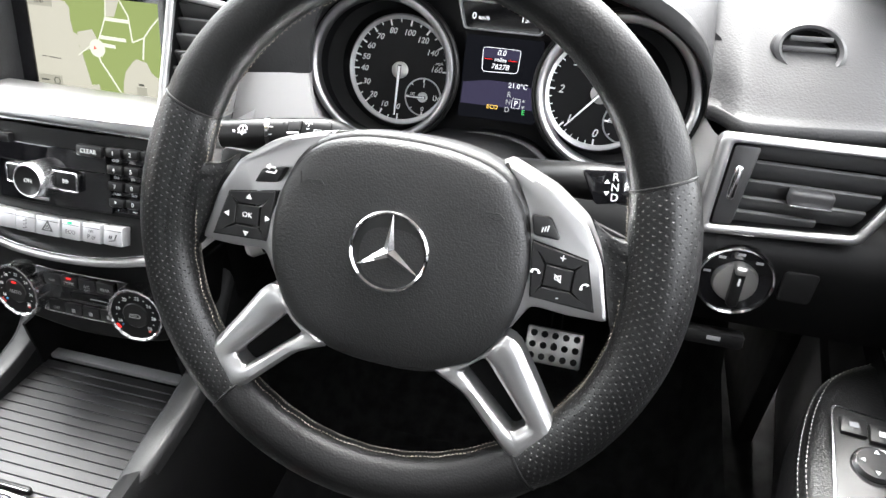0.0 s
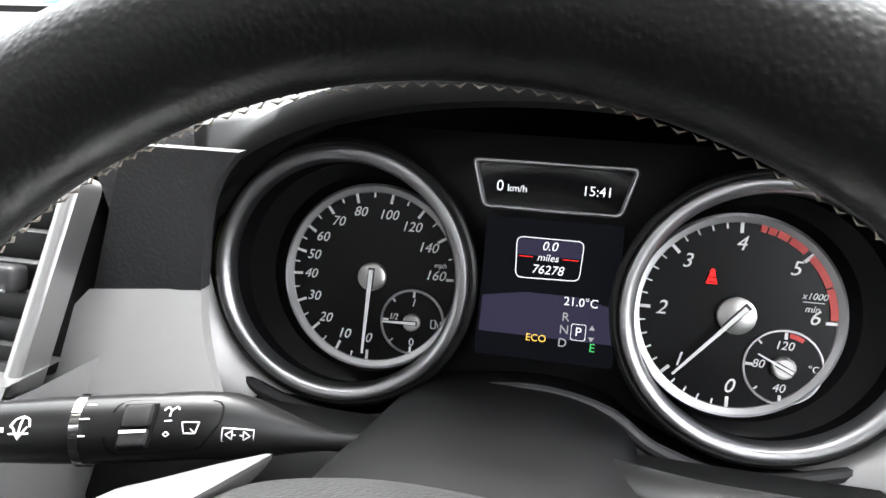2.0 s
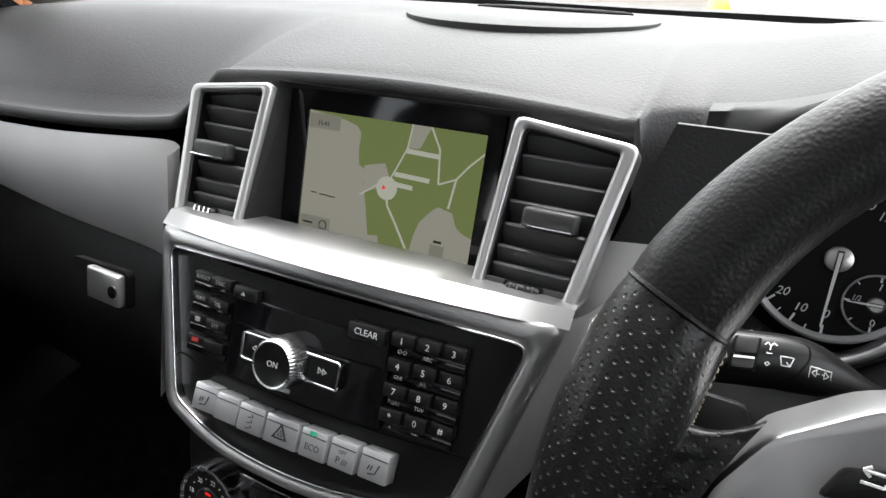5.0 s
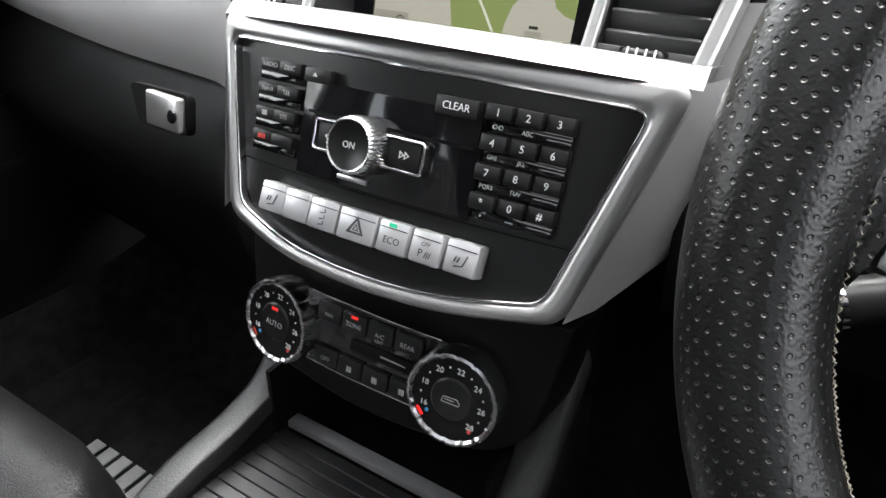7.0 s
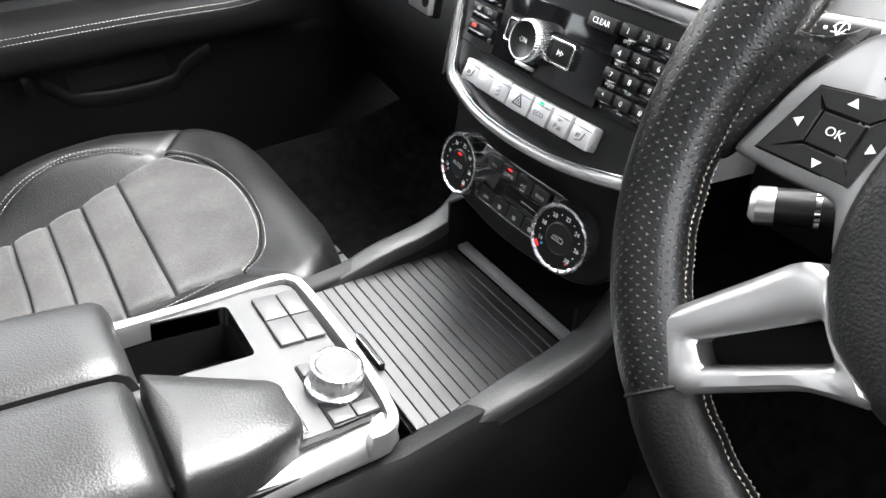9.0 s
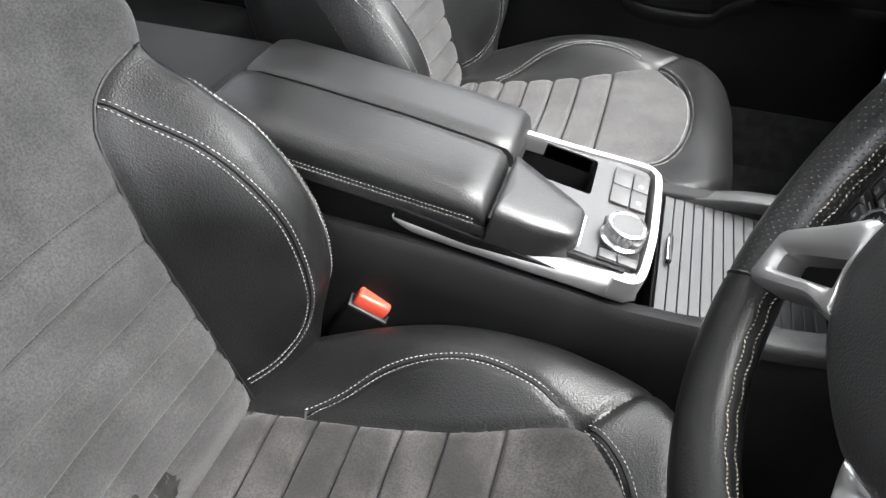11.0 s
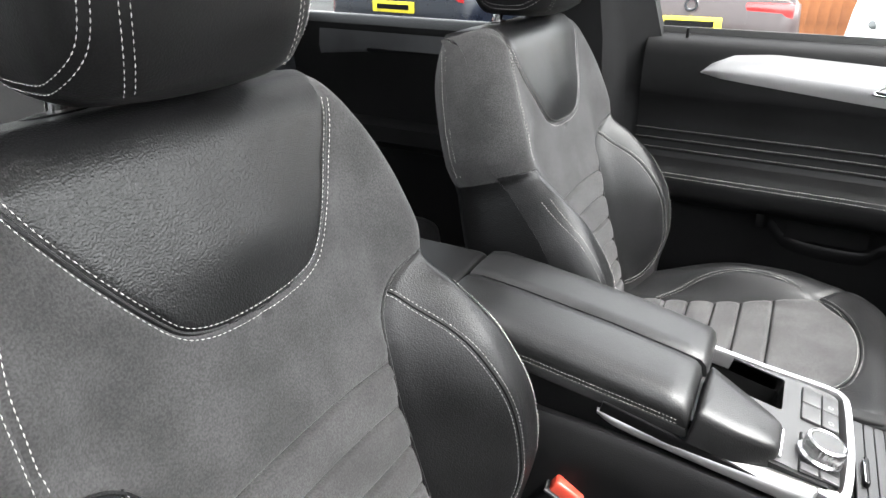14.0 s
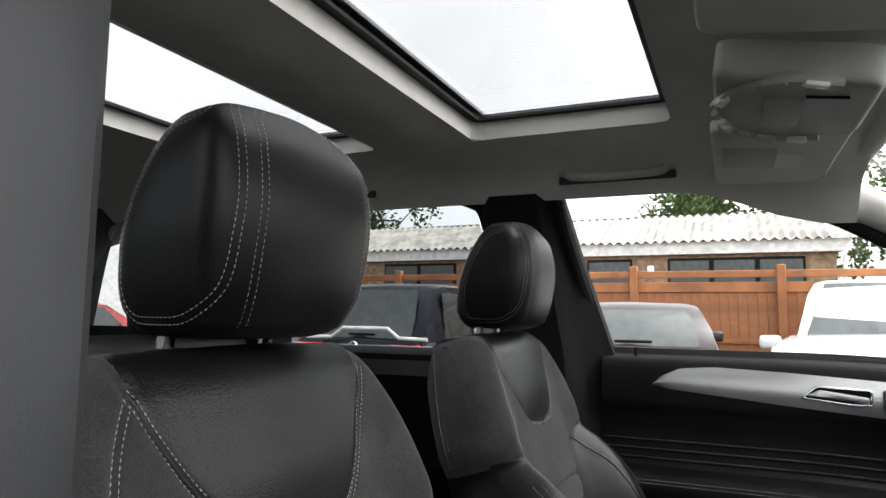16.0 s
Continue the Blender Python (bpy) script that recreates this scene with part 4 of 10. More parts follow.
part("hub_cover", loft([[(x * k, (y + 0.008) * k - 0.008 + dy, z) for x, y in pad_line] for k, dy, z in ((0.80, 0.004, -0.070), (0.93, 0.005, -0.055), (0.99, 0.0045, -0.040), (1.015, 0.0035, -0.020), (1.015, 0.0025, -0.002), (0.99, 0.0015, 0.0015))]), AIRBAG_SKIN, wheel, "black plastic cover behind the airbag", m4=W, sharp=70)
WS, WL = W @ pose(0, 0.0035, -0.0165), W @ pose(0, 0.002, -0.008)
for s in (1, -1):
    # upper spoke with its buttons; drawn for the right hand side and mirrored
    arm = [(0.056, 0.0592), (0.068, 0.0562), (0.080, 0.0522), (0.092, 0.0475), (0.1165, 0.0300), (0.1290, 0.0090), (0.1395, -0.0280), (0.114, -0.0285), (0.091, -0.0265), (0.085, -0.037), (0.080, -0.046), (0.074, -0.040), (0.082, -0.010), (0.072, 0.022), (0.068, 0.040), (0.058, 0.0545)]
    spoke = part("upper_spoke", prism(rounded(mirror_x(arm, s), 0.004, 2), -0.026, 0.0215, 0.003, 2, bend=lambda x, y: -0.05 * max(0, abs(x) - 0.08) - 0.9 * max(0, 0.080 - abs(x))), SPOKE, wheel, "satin silver spoke", m4=WS)
    quad = [(0.0845, 0.0150), (0.1200, 0.0090), (0.1295, -0.0225), (0.0890, -0.0205)]
    c = (0.1040, -0.0050)
    core = [(c[0] - 0.0085, c[1] + 0.0072), (c[0] + 0.0090, c[1] + 0.0062), (c[0] + 0.0090, c[1] - 0.0075), (c[0] - 0.0085, c[1] - 0.0068)]
    part("button_bed", prism(mirror_x(quad, s), 0.018, 0.0205, 0), BLACK, spoke, m4=WS, smooth=False)
    bend_b = lambda x, y: -0.05 * max(0, abs(x) - 0.08)
    for k in range(4):
        trap = inset_poly([quad[k], quad[(k + 1) % 4], core[(k + 1) % 4], core[k]], 0.0005)
        part("button", prism(mirror_x(trap, s), 0.018, 0.0236, 0.0006, 1, bend=bend_b), BUTTON, spoke, m4=WS)
    part("button", prism(mirror_x(inset_poly(core, 0.0005), s), 0.018, 0.0238, 0.0006, 1, bend=bend_b), BUTTON, spoke, m4=WS)
    small = [(0.0815, 0.0305), (0.0935, 0.0305), (0.1015, 0.0180), (0.0850, 0.0185)] if s > 0 else [(0.0795, 0.0315), (0.0965, 0.0280), (0.1015, 0.0180), (0.0850, 0.0205)]
    part("button", prism(rounded(mirror_x(small, s), 0.002, 2), 0.018, 0.0242, 0.001, 2, bend=bend_b), BUTTON, spoke, m4=WS)
    SW = WS @ pose(0, 0, 0)
    zc = 0.0245 - 0.05 * 0.02
    ink = lambda pts, name="symbol": part(name, prism(pts, zc - 0.0006, zc + 0.0002), WHITE_INK, spoke, m4=WS, smooth=False)
    if s < 0:
        for dx, dy, rot in ((0.0, 0.0125, 0), (0.0, -0.0125, 180), (0.0145, 0.0, -90), (-0.0150, -0.001, 90)):
            q = radians(rot)
            ink([(-c[0] + dx + 0.0020 * (x * math.cos(q) - y * math.sin(q)), c[1] + dy + 0.0020 * (x * math.sin(q) + y * math.cos(q))) for x, y in ((-1, -0.7), (1, -0.7), (0, 0.9))])
        letters("ok_lettering", "OK", 0.0050, WS, WHITE_INK, spoke, at=(-c[0], c[1]), z=zc)
        for a, b in (((-0.0925, 0.0265), (-0.0865, 0.0265)), ((-0.0865, 0.0265), (-0.0855, 0.0285)), ((-0.0865, 0.0300), (-0.0925, 0.0300)), ((-0.0925, 0.0300), (-0.0905, 0.0315)), ((-0.0925, 0.0300), (-0.0905, 0.0285))):
            part("symbol", tube([WS @ Vector((*a, zc + 0.0012)), WS @ Vector((*b, zc + 0.0012))], 0.00055, 5), WHITE_INK, spoke)
    else:
        letters("plus_sign", "+", 0.0075, WS, WHITE_INK, spoke, at=(c[0] + 0.001, c[1] + 0.0125), z=zc)
        letters("minus_sign", "-", 0.0075, WS, WHITE_INK, spoke, at=(c[0] + 0.002, c[1] - 0.0118), z=zc)
        for pts in (((-1, 0.6), (-1, -0.6), (0.2, -0.6), (1, -1.3), (1, 1.3), (0.2, 0.6), (-1, 0.6)), ((-1.3, 1.3), (1.4, -1.4))):
            part("symbol", tube([WS @ Vector((c[0] + 0.0017 * x, c[1] + 0.0017 * y, zc)) for x, y in pts], 0.0003, 5), WHITE_INK, spoke)
        for cx, cy, rot in ((0.1205, -0.0070, 40), (0.0900, -0.0035, 0)):
            q = radians(rot)
            part("symbol", tube([WS @ Vector((cx + 0.0024 * (x * math.cos(q) - y * math.sin(q)), cy + 0.0024 * (x * math.sin(q) + y * math.cos(q)), zc - 0.0004)) for x, y in ((-1, -0.3), (-0.7, 0.35), (0, 0.55), (0.7, 0.35), (1, -0.3))], [0.0010, 0.0006, 0.0005, 0.0006, 0.0010], 6), WHITE_INK, spoke)
        for k in range(3):
            part("symbol", tube([WS @ Vector((0.0895 + 0.0016 * k, 0.0215 + 0.0004 * k, zc + 0.001)), WS @ Vector((0.0900 + 0.0016 * k, 0.0245 + 0.0008 * k, zc + 0.001))], 0.0004, 5), WHITE_INK, spoke)
    # leather web between the spoke and the rim
    inner_edge = spline([(0.1185, 0.0370, 0), (0.1235, 0.0270, 0), (0.1300, 0.0110, 0), (0.1350, -0.0070, 0), (0.1395, -0.0230, 0), (0.1420, -0.0300, 0)], 4)
    n_e, n_q = len(inner_edge), 10
    V_, F_, UV_ = [], [], []
    for back in (0, 1):
        for i, e in enumerate(inner_edge):
            k = 1 - 2 * i / (n_e - 1)
            a = radians(-2 + 16 * k)
            for j in range(n_q + 1):
                q = j / n_q
                o = Vector((0.1640 * math.cos(a), 0.1640 * math.sin(a)))
                x, y = e.x + (o.x - e.x) * q, e.y + (o.y - e.y) * q - 0.0105 * k * abs(k) * 4 * q * (1 - q)
                fold = 0.0006 * math.sin(i * 1.9) * math.sin(math.pi * q)
                rim_e = 1 - 0.75 * abs(k) ** 5
                z = (0.0035 + 0.0125 * q * q * (3 - 2 * q) + fold - 0.0030 * math.sin(math.pi * q)) if not back else -(0.008 + 0.004 * q)
                z = z * rim_e + (1 - rim_e) * (-0.001 if not back else -0.003)
                V_.append(W @ Vector((s * x, y, z)))
                UV_.append((y + 0.2, x))
    m_ = n_q + 1
    for b_ in (0, n_e * m_):
        F_ += [(b_ + i * m_ + j, b_ + (i + 1) * m_ + j, b_ + (i + 1) * m_ + j + 1, b_ + i * m_ + j + 1) for i in range(n_e - 1) for j in range(n_q)]
    for i in (0, n_e - 1):
        F_ += [(i * m_ + j, i * m_ + j + 1, n_e * m_ + i * m_ + j + 1, n_e * m_ + i * m_ + j) for j in range(n_q)]
    F_ += [(i * m_, (i + 1) * m_, n_e * m_ + (i + 1) * m_, n_e * m_ + i * m_) for i in range(n_e - 1)]
    me = bpy.data.meshes.new("grip_web")
    me.from_pydata([v - base_of(wheel) for v in V_], [], F_)
    lay = me.uv_layers.new(name="rim")
    for loop in me.loops:
        lay.data[loop.index].uv = UV_[loop.vertex_index]
    me.materials.append(PERF)
    bm = bmesh.new()
    bm.from_mesh(me)
    bmesh.ops.recalc_face_normals(bm, faces=bm.faces)
    bm.to_mesh(me)
    bm.free()
    me.polygons.foreach_set("use_smooth", [True] * len(me.polygons))
    me.set_sharp_from_angle(angle=radians(75))
    web = new("grip_web", me)
    web.parent = wheel
    web["label"] = "perforated black leather web at the thumb rest"
    # lower spoke with a slot
    out_line = rounded(mirror_x([(0.078, -0.046), (0.088, -0.050), (0.122, -0.100), (0.127, -0.1075), (0.104, -0.1285), (0.094, -0.124), (0.058, -0.090), (0.034, -0.080), (0.062, -0.068)], s), 0.004, 3)
    slot = rounded(mirror_x([(0.0685, -0.0640), (0.1035, -0.1020), (0.0945, -0.1095), (0.0560, -0.0760)], s), 0.002, 3)
    a, b = resample(out_line, 48), resample(slot, 48)
    best = min(range(48), key=lambda o: sum((a[i][0] - b[(i + o) % 48][0]) ** 2 + (a[i][1] - b[(i + o) % 48][1]) ** 2 for i in range(48)))
    b = [b[(i + best) % 48] for i in range(48)]
    part("lower_spoke", rim_band(a, b, -0.004, 0.0165, 0.004, bend=lambda x, y: 0.10 * max(0, -0.07 - y)), SPOKE, wheel, "satin silver forked spoke", m4=WL)
    part("slot_floor", prism(slot, -0.006, 0.001), BLACK, wheel, m4=WL)

# ---- column, stalks and shift paddles ----
column = thing("steering_column", (0.385, 0.10, 1.03), "black plastic steering column shroud", "steering column")
secs = []
for y, zc, w, h in ((0.205, 1.012, 0.074, 0.058), (0.12, 1.046, 0.072, 0.058), (0.05, 1.076, 0.070, 0.058), (0.01, 1.094, 0.066, 0.058), (-0.008, 1.102, 0.060, 0.054)):
    secs.append([(0.385 + w * math.copysign(abs(math.cos(a)) ** 0.7, math.cos(a)), y, zc + h * math.copysign(abs(math.sin(a)) ** 0.7, math.sin(a))) for a in [2 * math.pi * i / 36 for i in range(36)]])
part("shroud", loft(secs), PLASTIC, column, "black plastic shroud")


def stalk(name, label, pts, radii, flat=0.75):
    t = thing(name, pts[0], label, "stalk")
    part("stem", tube(spline(pts, 6), [interp(i, [(6 * k, r) for k, r in enumerate(radii)]) for i in range(6 * (len(pts) - 1) + 1)], 20, flat=flat), PLASTIC_FINE, t)
    return t


STALK_C = [(0.190, (0.0275, 1.1256)), (0.226, (0.0355, 1.127)), (0.270, (0.050, 1.126)), (0.305, (0.066, 1.118)), (0.335, (0.085, 1.105))]
STALK_R = [(0.190, 0.0120), (0.205, 0.0122), (0.228, 0.0132), (0.262, 0.0138), (0.282, 0.0136), (0.292, 0.0122), (0.302, 0.0092), (0.312, 0.0060), (0.320, 0.0042), (0.335, 0.0040)]
ST_N, ST_UP = Vector((0, -0.76, 0.65)), Vector((0, 0.65, 0.76))


def stalk_c(x):
    return Vector((x, interp(x, [(a, b[0]) for a, b in STALK_C]), interp(x, [(a, b[1]) for a, b in STALK_C])))


def on_stalk(x, h, lift=0.0003):
    """A place on the stalk's face: x along the car, h up across the stalk."""
    r = interp(x, STALK_R)
    h0 = max(-r * 0.98, min(r * 0.98, h))
    return stalk_c(x) + ST_UP * (h0 * 0.96) + ST_N * (math.sqrt(r * r - h0 * h0) * 0.92 + lift)


ind = thing("indicator_stalk", (0.335, 0.085, 1.105), "black indicator and wiper stalk with white symbols", "stalk")
secs = []
for i in range(59):
    x = 0.190 + 0.145 * i / 58
    r, c0 = interp(x, STALK_R), stalk_c(x) - ST_UP * 0.35 * max(0, 0.0136 - interp(x, STALK_R)) * (x > 0.27)
    secs.append([c0 + ST_UP * (r * 0.96 * math.copysign(abs(math.sin(a)) ** 0.85, math.sin(a))) + ST_N * (r * 0.92 * math.copysign(abs(math.cos(a)) ** 0.85, math.cos(a))) for a in [2 * math.pi * k / 28 for k in range(28)]])
part("stem", loft(secs), PLASTIC_FINE, ind, "satin black stem")
part("chrome_band", tube([stalk_c(0.2335), stalk_c(0.2368)], 0.0139, 28, flat=0.96), CHROME, ind, "thin chrome band")
part("end_cap", tube([stalk_c(0.197) , stalk_c(0.1915), (0.189, 0.0275, 1.1256)], [0.0126, 0.0126, 0.010], 24, flat=0.9), ALU, ind, "silver end button")


def stalk_line(pts, r=0.0003, m=None, name="symbol"):
    fine = []
    for (x0, h0), (x1, h1) in zip(pts, pts[1:]):
        fine += [on_stalk(x0 + (x1 - x0) * k / 4, h0 + (h1 - h0) * k / 4) for k in range(4)]
    part(name, tube(fine + [on_stalk(*pts[-1])], r, 5), m or WHITE_INK, ind)


stalk_line(rounded([(0.2495, 0.0095), (0.2850, 0.0088), (0.2865, 0.0010), (0.2800, -0.0100), (0.2510, -0.0105), (0.2485, -0.0060)], 0.004, 3), 0.0005, BLACK, "panel_joint")
for h in (0.0085, 0.0030, -0.0035, -0.0092):
    stalk_line([(0.2388, h), (0.2420, h)], 0.0005 if h > 0.008 else 0.0003, name="mark")
KF = Matrix.Translation(on_stalk(0.2590, -0.0005, 0.0)) @ Matrix((Vector((0.93, 0.32, -0.02)).normalized(), ST_UP, ST_N)).transposed().to_4x4()
part("knob_well", box(0.0120, 0.0165, 0.0012, 0.0005), BLACK, ind, m4=KF)
part("wiper_knob", join(box(0.0098, 0.0080, 0.004, 0.0012, 2, at=(0, 0.0038, 0.0008)), box(0.0098, 0.0060, 0.0032, 0.0010, 2, at=(0, -0.0042, 0.0006))), PLASTIC_GREY, ind, "grey wiper rocker", m4=KF)
part("knob_mark", box(0.0092, 0.0011, 0.0008, at=(0, -0.0020, 0.0024)), WHITE_INK, ind, m4=KF)
for pts in (((0.2665, 0.0052), (0.2675, 0.0066), (0.2690, 0.0050), (0.2705, 0.0066), (0.2715, 0.0052)), ((0.2690, 0.0050), (0.2690, 0.0028)), ((0.2678, 0.0010), (0.2702, 0.0010)), ((0.2680, -0.0040), (0.2690, -0.0032), (0.2700, -0.0040), (0.2690, -0.0050), (0.2680, -0.0040)),
            ((0.2668, -0.0092), (0.2678, -0.0080), (0.2690, -0.0090), (0.2702, -0.0080), (0.2712, -0.0092)), ((0.2690, -0.0090), (0.2690, -0.0106)),
            ((0.2738, 0.0003), (0.2795, 0.0003), (0.2785, -0.0040), (0.2748, -0.0040), (0.2738, 0.0003)), ((0.2768, -0.0022), (0.2785, -0.0040)),
            ((0.2870, -0.0014), (0.2965, -0.0014), (0.2965, -0.0064), (0.2870, -0.0064), (0.2870, -0.0014)), ((0.2880, -0.0039), (0.2900, -0.0022), (0.2900, -0.0056), (0.2880, -0.0039)), ((0.2955, -0.0039), (0.2935, -0.0022), (0.2935, -0.0056), (0.2955, -0.0039)), ((0.2900, -0.0039), (0.2912, -0.0039)), ((0.2924, -0.0039), (0.2935, -0.0039)),
            ((0.2560, 0.0128), (0.2568, 0.0120)), ((0.2585, 0.0128), (0.2605, 0.0128), (0.2605, 0.0120), (0.2585, 0.0120)), ((0.2615, 0.0126), (0.2628, 0.0126)), ((0.2615, 0.0120), (0.2628, 0.0120))):
    stalk_line(pts, 0.00028)
stalk_line([(0.2110, -0.0005), (0.2126, -0.0005)], 0.0010, name="washer_symbol")
for pts in (((0.2150, 0.0005), (0.2160, 0.0035), (0.2185, 0.0045), (0.2210, 0.0035), (0.2222, 0.0005)), ((0.2150, -0.0020), (0.2222, -0.0020)), ((0.2160, 0.0005), (0.2186, -0.0040), (0.2212, 0.0005)), ((0.2186, 0.0045), (0.2186, -0.0040))):
    stalk_line(pts, 0.0004, name="washer_symbol")
gear = stalk("gear_selector", "black gear selector stalk with white letters", [(0.435, 0.085, 1.096), (0.465, 0.062, 1.110), (0.50, 0.046, 1.121), (0.535, 0.039, 1.125), (0.565, 0.036, 1.127)], [0.013, 0.0135, 0.0145, 0.0140, 0.010], 0.95)
GF = frame_at((0.514, 0.0225, 1.1315), 24, 12)
part("label_plate", prism(rounded([(-0.021, 0.0125), (0.019, 0.0125), (0.019, -0.010), (-0.010, -0.0125)], 0.003), -0.004, 0.0012, 0.0006), GLOSS, gear, "glossy black label window", m4=GF)
for s, x, y in (("R", 0.003, 0.008), ("N", 0.003, 0.0005), ("D", 0.003, -0.007), ("P", 0.0115, 0.001)):
    letters("gear_letter", s, 0.0080, GF, WHITE_INK, gear, at=(x, y), z=0.0015)
for x, y, k in ((-0.003, 0.0045, 1), (-0.003, -0.0035, -1)):
    part("gear_arrow", prism([(x - 0.002, y - 0.001 * k), (x + 0.002, y - 0.001 * k), (x, y + 0.002 * k)], 0.0012, 0.0018), WHITE_INK, gear, m4=GF, smooth=False)
part("gear_arrow", prism([(0.0185, 0.003), (0.0185, -0.001), (0.0160, 0.001)], 0.0012, 0.0018), WHITE_INK, gear, m4=GF, smooth=False)
cruise = stalk("cruise_stalk", "short black cruise control stalk with a silver tip", [(0.33, 0.055, 1.07), (0.29, 0.035, 1.055), (0.250, 0.014, 1.044), (0.230, 0.002, 1.040)], [0.011, 0.011, 0.0115, 0.011], 0.8)
part("stalk_tip", tube([(0.2305, 0.0022, 1.0401), (0.222, -0.0025, 1.038), (0.219, -0.004, 1.0375)], [0.0115, 0.0115, 0.008], 18, flat=0.8), ALU, cruise, "silver end cap")
part("stalk_ring", tube([(0.250, 0.014, 1.044), (0.2475, 0.0127, 1.0434)], 0.0119, 18, flat=0.82), CHROME, cruise)
for s, pts, sign in ((-1, [(-0.158, 0.034), (-0.122, 0.034), (-0.118, 0.020), (-0.125, -0.02), (-0.150, -0.02), (-0.160, 0.0)], "-"), (1, [(0.118, 0.030), (0.145, 0.022), (0.150, 0.010), (0.150, -0.024), (0.128, -0.030), (0.115, 0.0)], "+")):
    paddle = thing("shift_paddle", W @ Vector((s * 0.10, 0, -0.04)), "black plastic gearshift paddle behind the wheel", "shift paddle", "shift paddles")
    part("blade", prism(rounded(pts, 0.005, 3), -0.052, -0.046, 0.002), PLASTIC_FINE, paddle, m4=W)
    part("arm", box(0.05, 0.022, 0.006, 0.002, at=(s * 0.098, 0.0, -0.050)), PLASTIC, paddle, m4=W)
    letters("sign", sign, 0.013, W, WHITE_INK, paddle, at=((-0.142, 0.020) if s < 0 else (0.137, 0.006)), z=-0.0455)

# ---- instrument cluster ----
G = frame_at((0.3975, 0.190, 1.130), 20)
cluster = thing("instrument_cluster", (0.3975, 0.19, 1.06), "black instrument cluster with two round dials and a lit display", "instrument cluster")
plate_line = rounded([(-0.205, 0.055), (-0.15, 0.088), (0.15, 0.088), (0.205, 0.055), (0.20, -0.050), (0.10, -0.088), (0.055, -0.062), (0.0, -0.058), (-0.055, -0.062), (-0.10, -0.088), (-0.20, -0.050)], 0.02, 4)
part("face_plate", prism(plate_line, -0.030, -0.022), FACE, cluster, "matt black face", m4=G)


def gauge(name, c, co, label):
    """A dial with its ring; c: the dial's centre, co: the centre of the outer bezel."""
    g = part(name, lathe([(0.0, 0.0), (0.0515, 0.0), (0.0520, -0.004)], 72), FACE, cluster, label, m4=G @ pose(c, 0, 0))
    part("dial_ring", lathe([(0.0478, 0.0002), (0.0482, 0.0010), (0.0512, 0.0020), (0.0528, 0.0012), (0.0530, -0.004)], 72), BRUSHED, g, "brushed silver scale ring", m4=G @ pose(c, 0, 0))
    a, b = [Vector((c + 0.0530 * math.cos(x), 0.0530 * math.sin(x), -0.003)) for x in [2 * math.pi * i / 72 for i in range(72)]], []
    rows = [a]
    for q, z in ((0.35, -0.010), (0.8, -0.006), (1.0, 0.010)):
        rows.append([Vector(((c + (co - c) * q) + (0.053 + (0.0685 - 0.053) * q) * math.cos(x), (0.053 + (0.0665 - 0.053) * q) * math.sin(x), z)) for x in [2 * math.pi * i / 72 for i in range(72)]])
    part("bezel_well", loft(rows, caps=False), FACE, g, "black bezel well", m4=G)
    ring_rows = []
    for r_, z_ in ((0.0650, 0.004), (0.0660, 0.0105), (0.0676, 0.0132), (0.0708, 0.0148), (0.0730, 0.0140), (0.0738, 0.0100), (0.0738, 0.0040)):
        ring_rows.append([Vector((co + r_ * math.cos(x), r_ * 0.972 * math.sin(x), z_ + 0.004 * math.sin(x))) for x in [2 * math.pi * i / 96 for i in range(96)]])
    part("bezel_ring", loft(ring_rows, caps=False), BRUSHED, g, "brushed silver bezel", m4=G, sharp=50)
    ringpts = [Vector((co + 0.0756 * math.cos(x), 0.0735 * math.sin(x), 0.0075 + 0.004 * math.sin(x))) for x in [2 * math.pi * i / 96 for i in range(96)]]
    part("bezel_outer", tube(ringpts, 0.0028, 10, closed=True), PLASTIC_FINE, g, "black bezel edge", m4=G)
    return g


def tick(g, c, ang, r0, r1, w, m=WHITE_INK, cy=0.0, name="tick"):
    a = radians(ang)
    d, s = Vector((math.cos(a), math.sin(a))), Vector((-math.sin(a), math.cos(a)))
    o = Vector((c, cy))
    pts = [o + d * r0 - s * w, o + d * r1 - s * w, o + d * r1 + s * w, o + d * r0 + s * w]
    part(name, prism([p[:] for p in pts], 0.0002, 0.0009), m, g, m4=G, smooth=False)


def hand(g, c, cy, ang, length, tail, r, w=0.0012):
    a = radians(ang)
    d, s = Vector((math.cos(a), math.sin(a))), Vector((-math.sin(a), math.cos(a)))
    o = Vector((c, cy))
    part("hub_cap", lathe([(0.0, 0.0045), (r * 0.8, 0.0045), (r, 0.0035), (r, 0.0)], 28), ALU, g, "silver hub cap", m4=G @ pose(c, cy, 0))
    tip, base = o + d * length, o - d * tail
    part("needle", prism([(base - s * w)[:], (tip - s * w * 0.45)[:], (tip + s * w * 0.45)[:], (base + s * w)[:]], 0.0052, 0.0062), WHITE_INK, g, "white needle", m4=G, smooth=False)
    part("needle_slot", prism([(o - d * tail * 1.3 - s * w * 1.6)[:], (o + d * r * 0.9 - s * w * 1.6)[:], (o + d * r * 0.9 + s * w * 1.6)[:], (o - d * tail * 1.3 + s * w * 1.6)[:]], 0.0046, 0.0051), PLASTIC_GREY, g, m4=G, smooth=False)


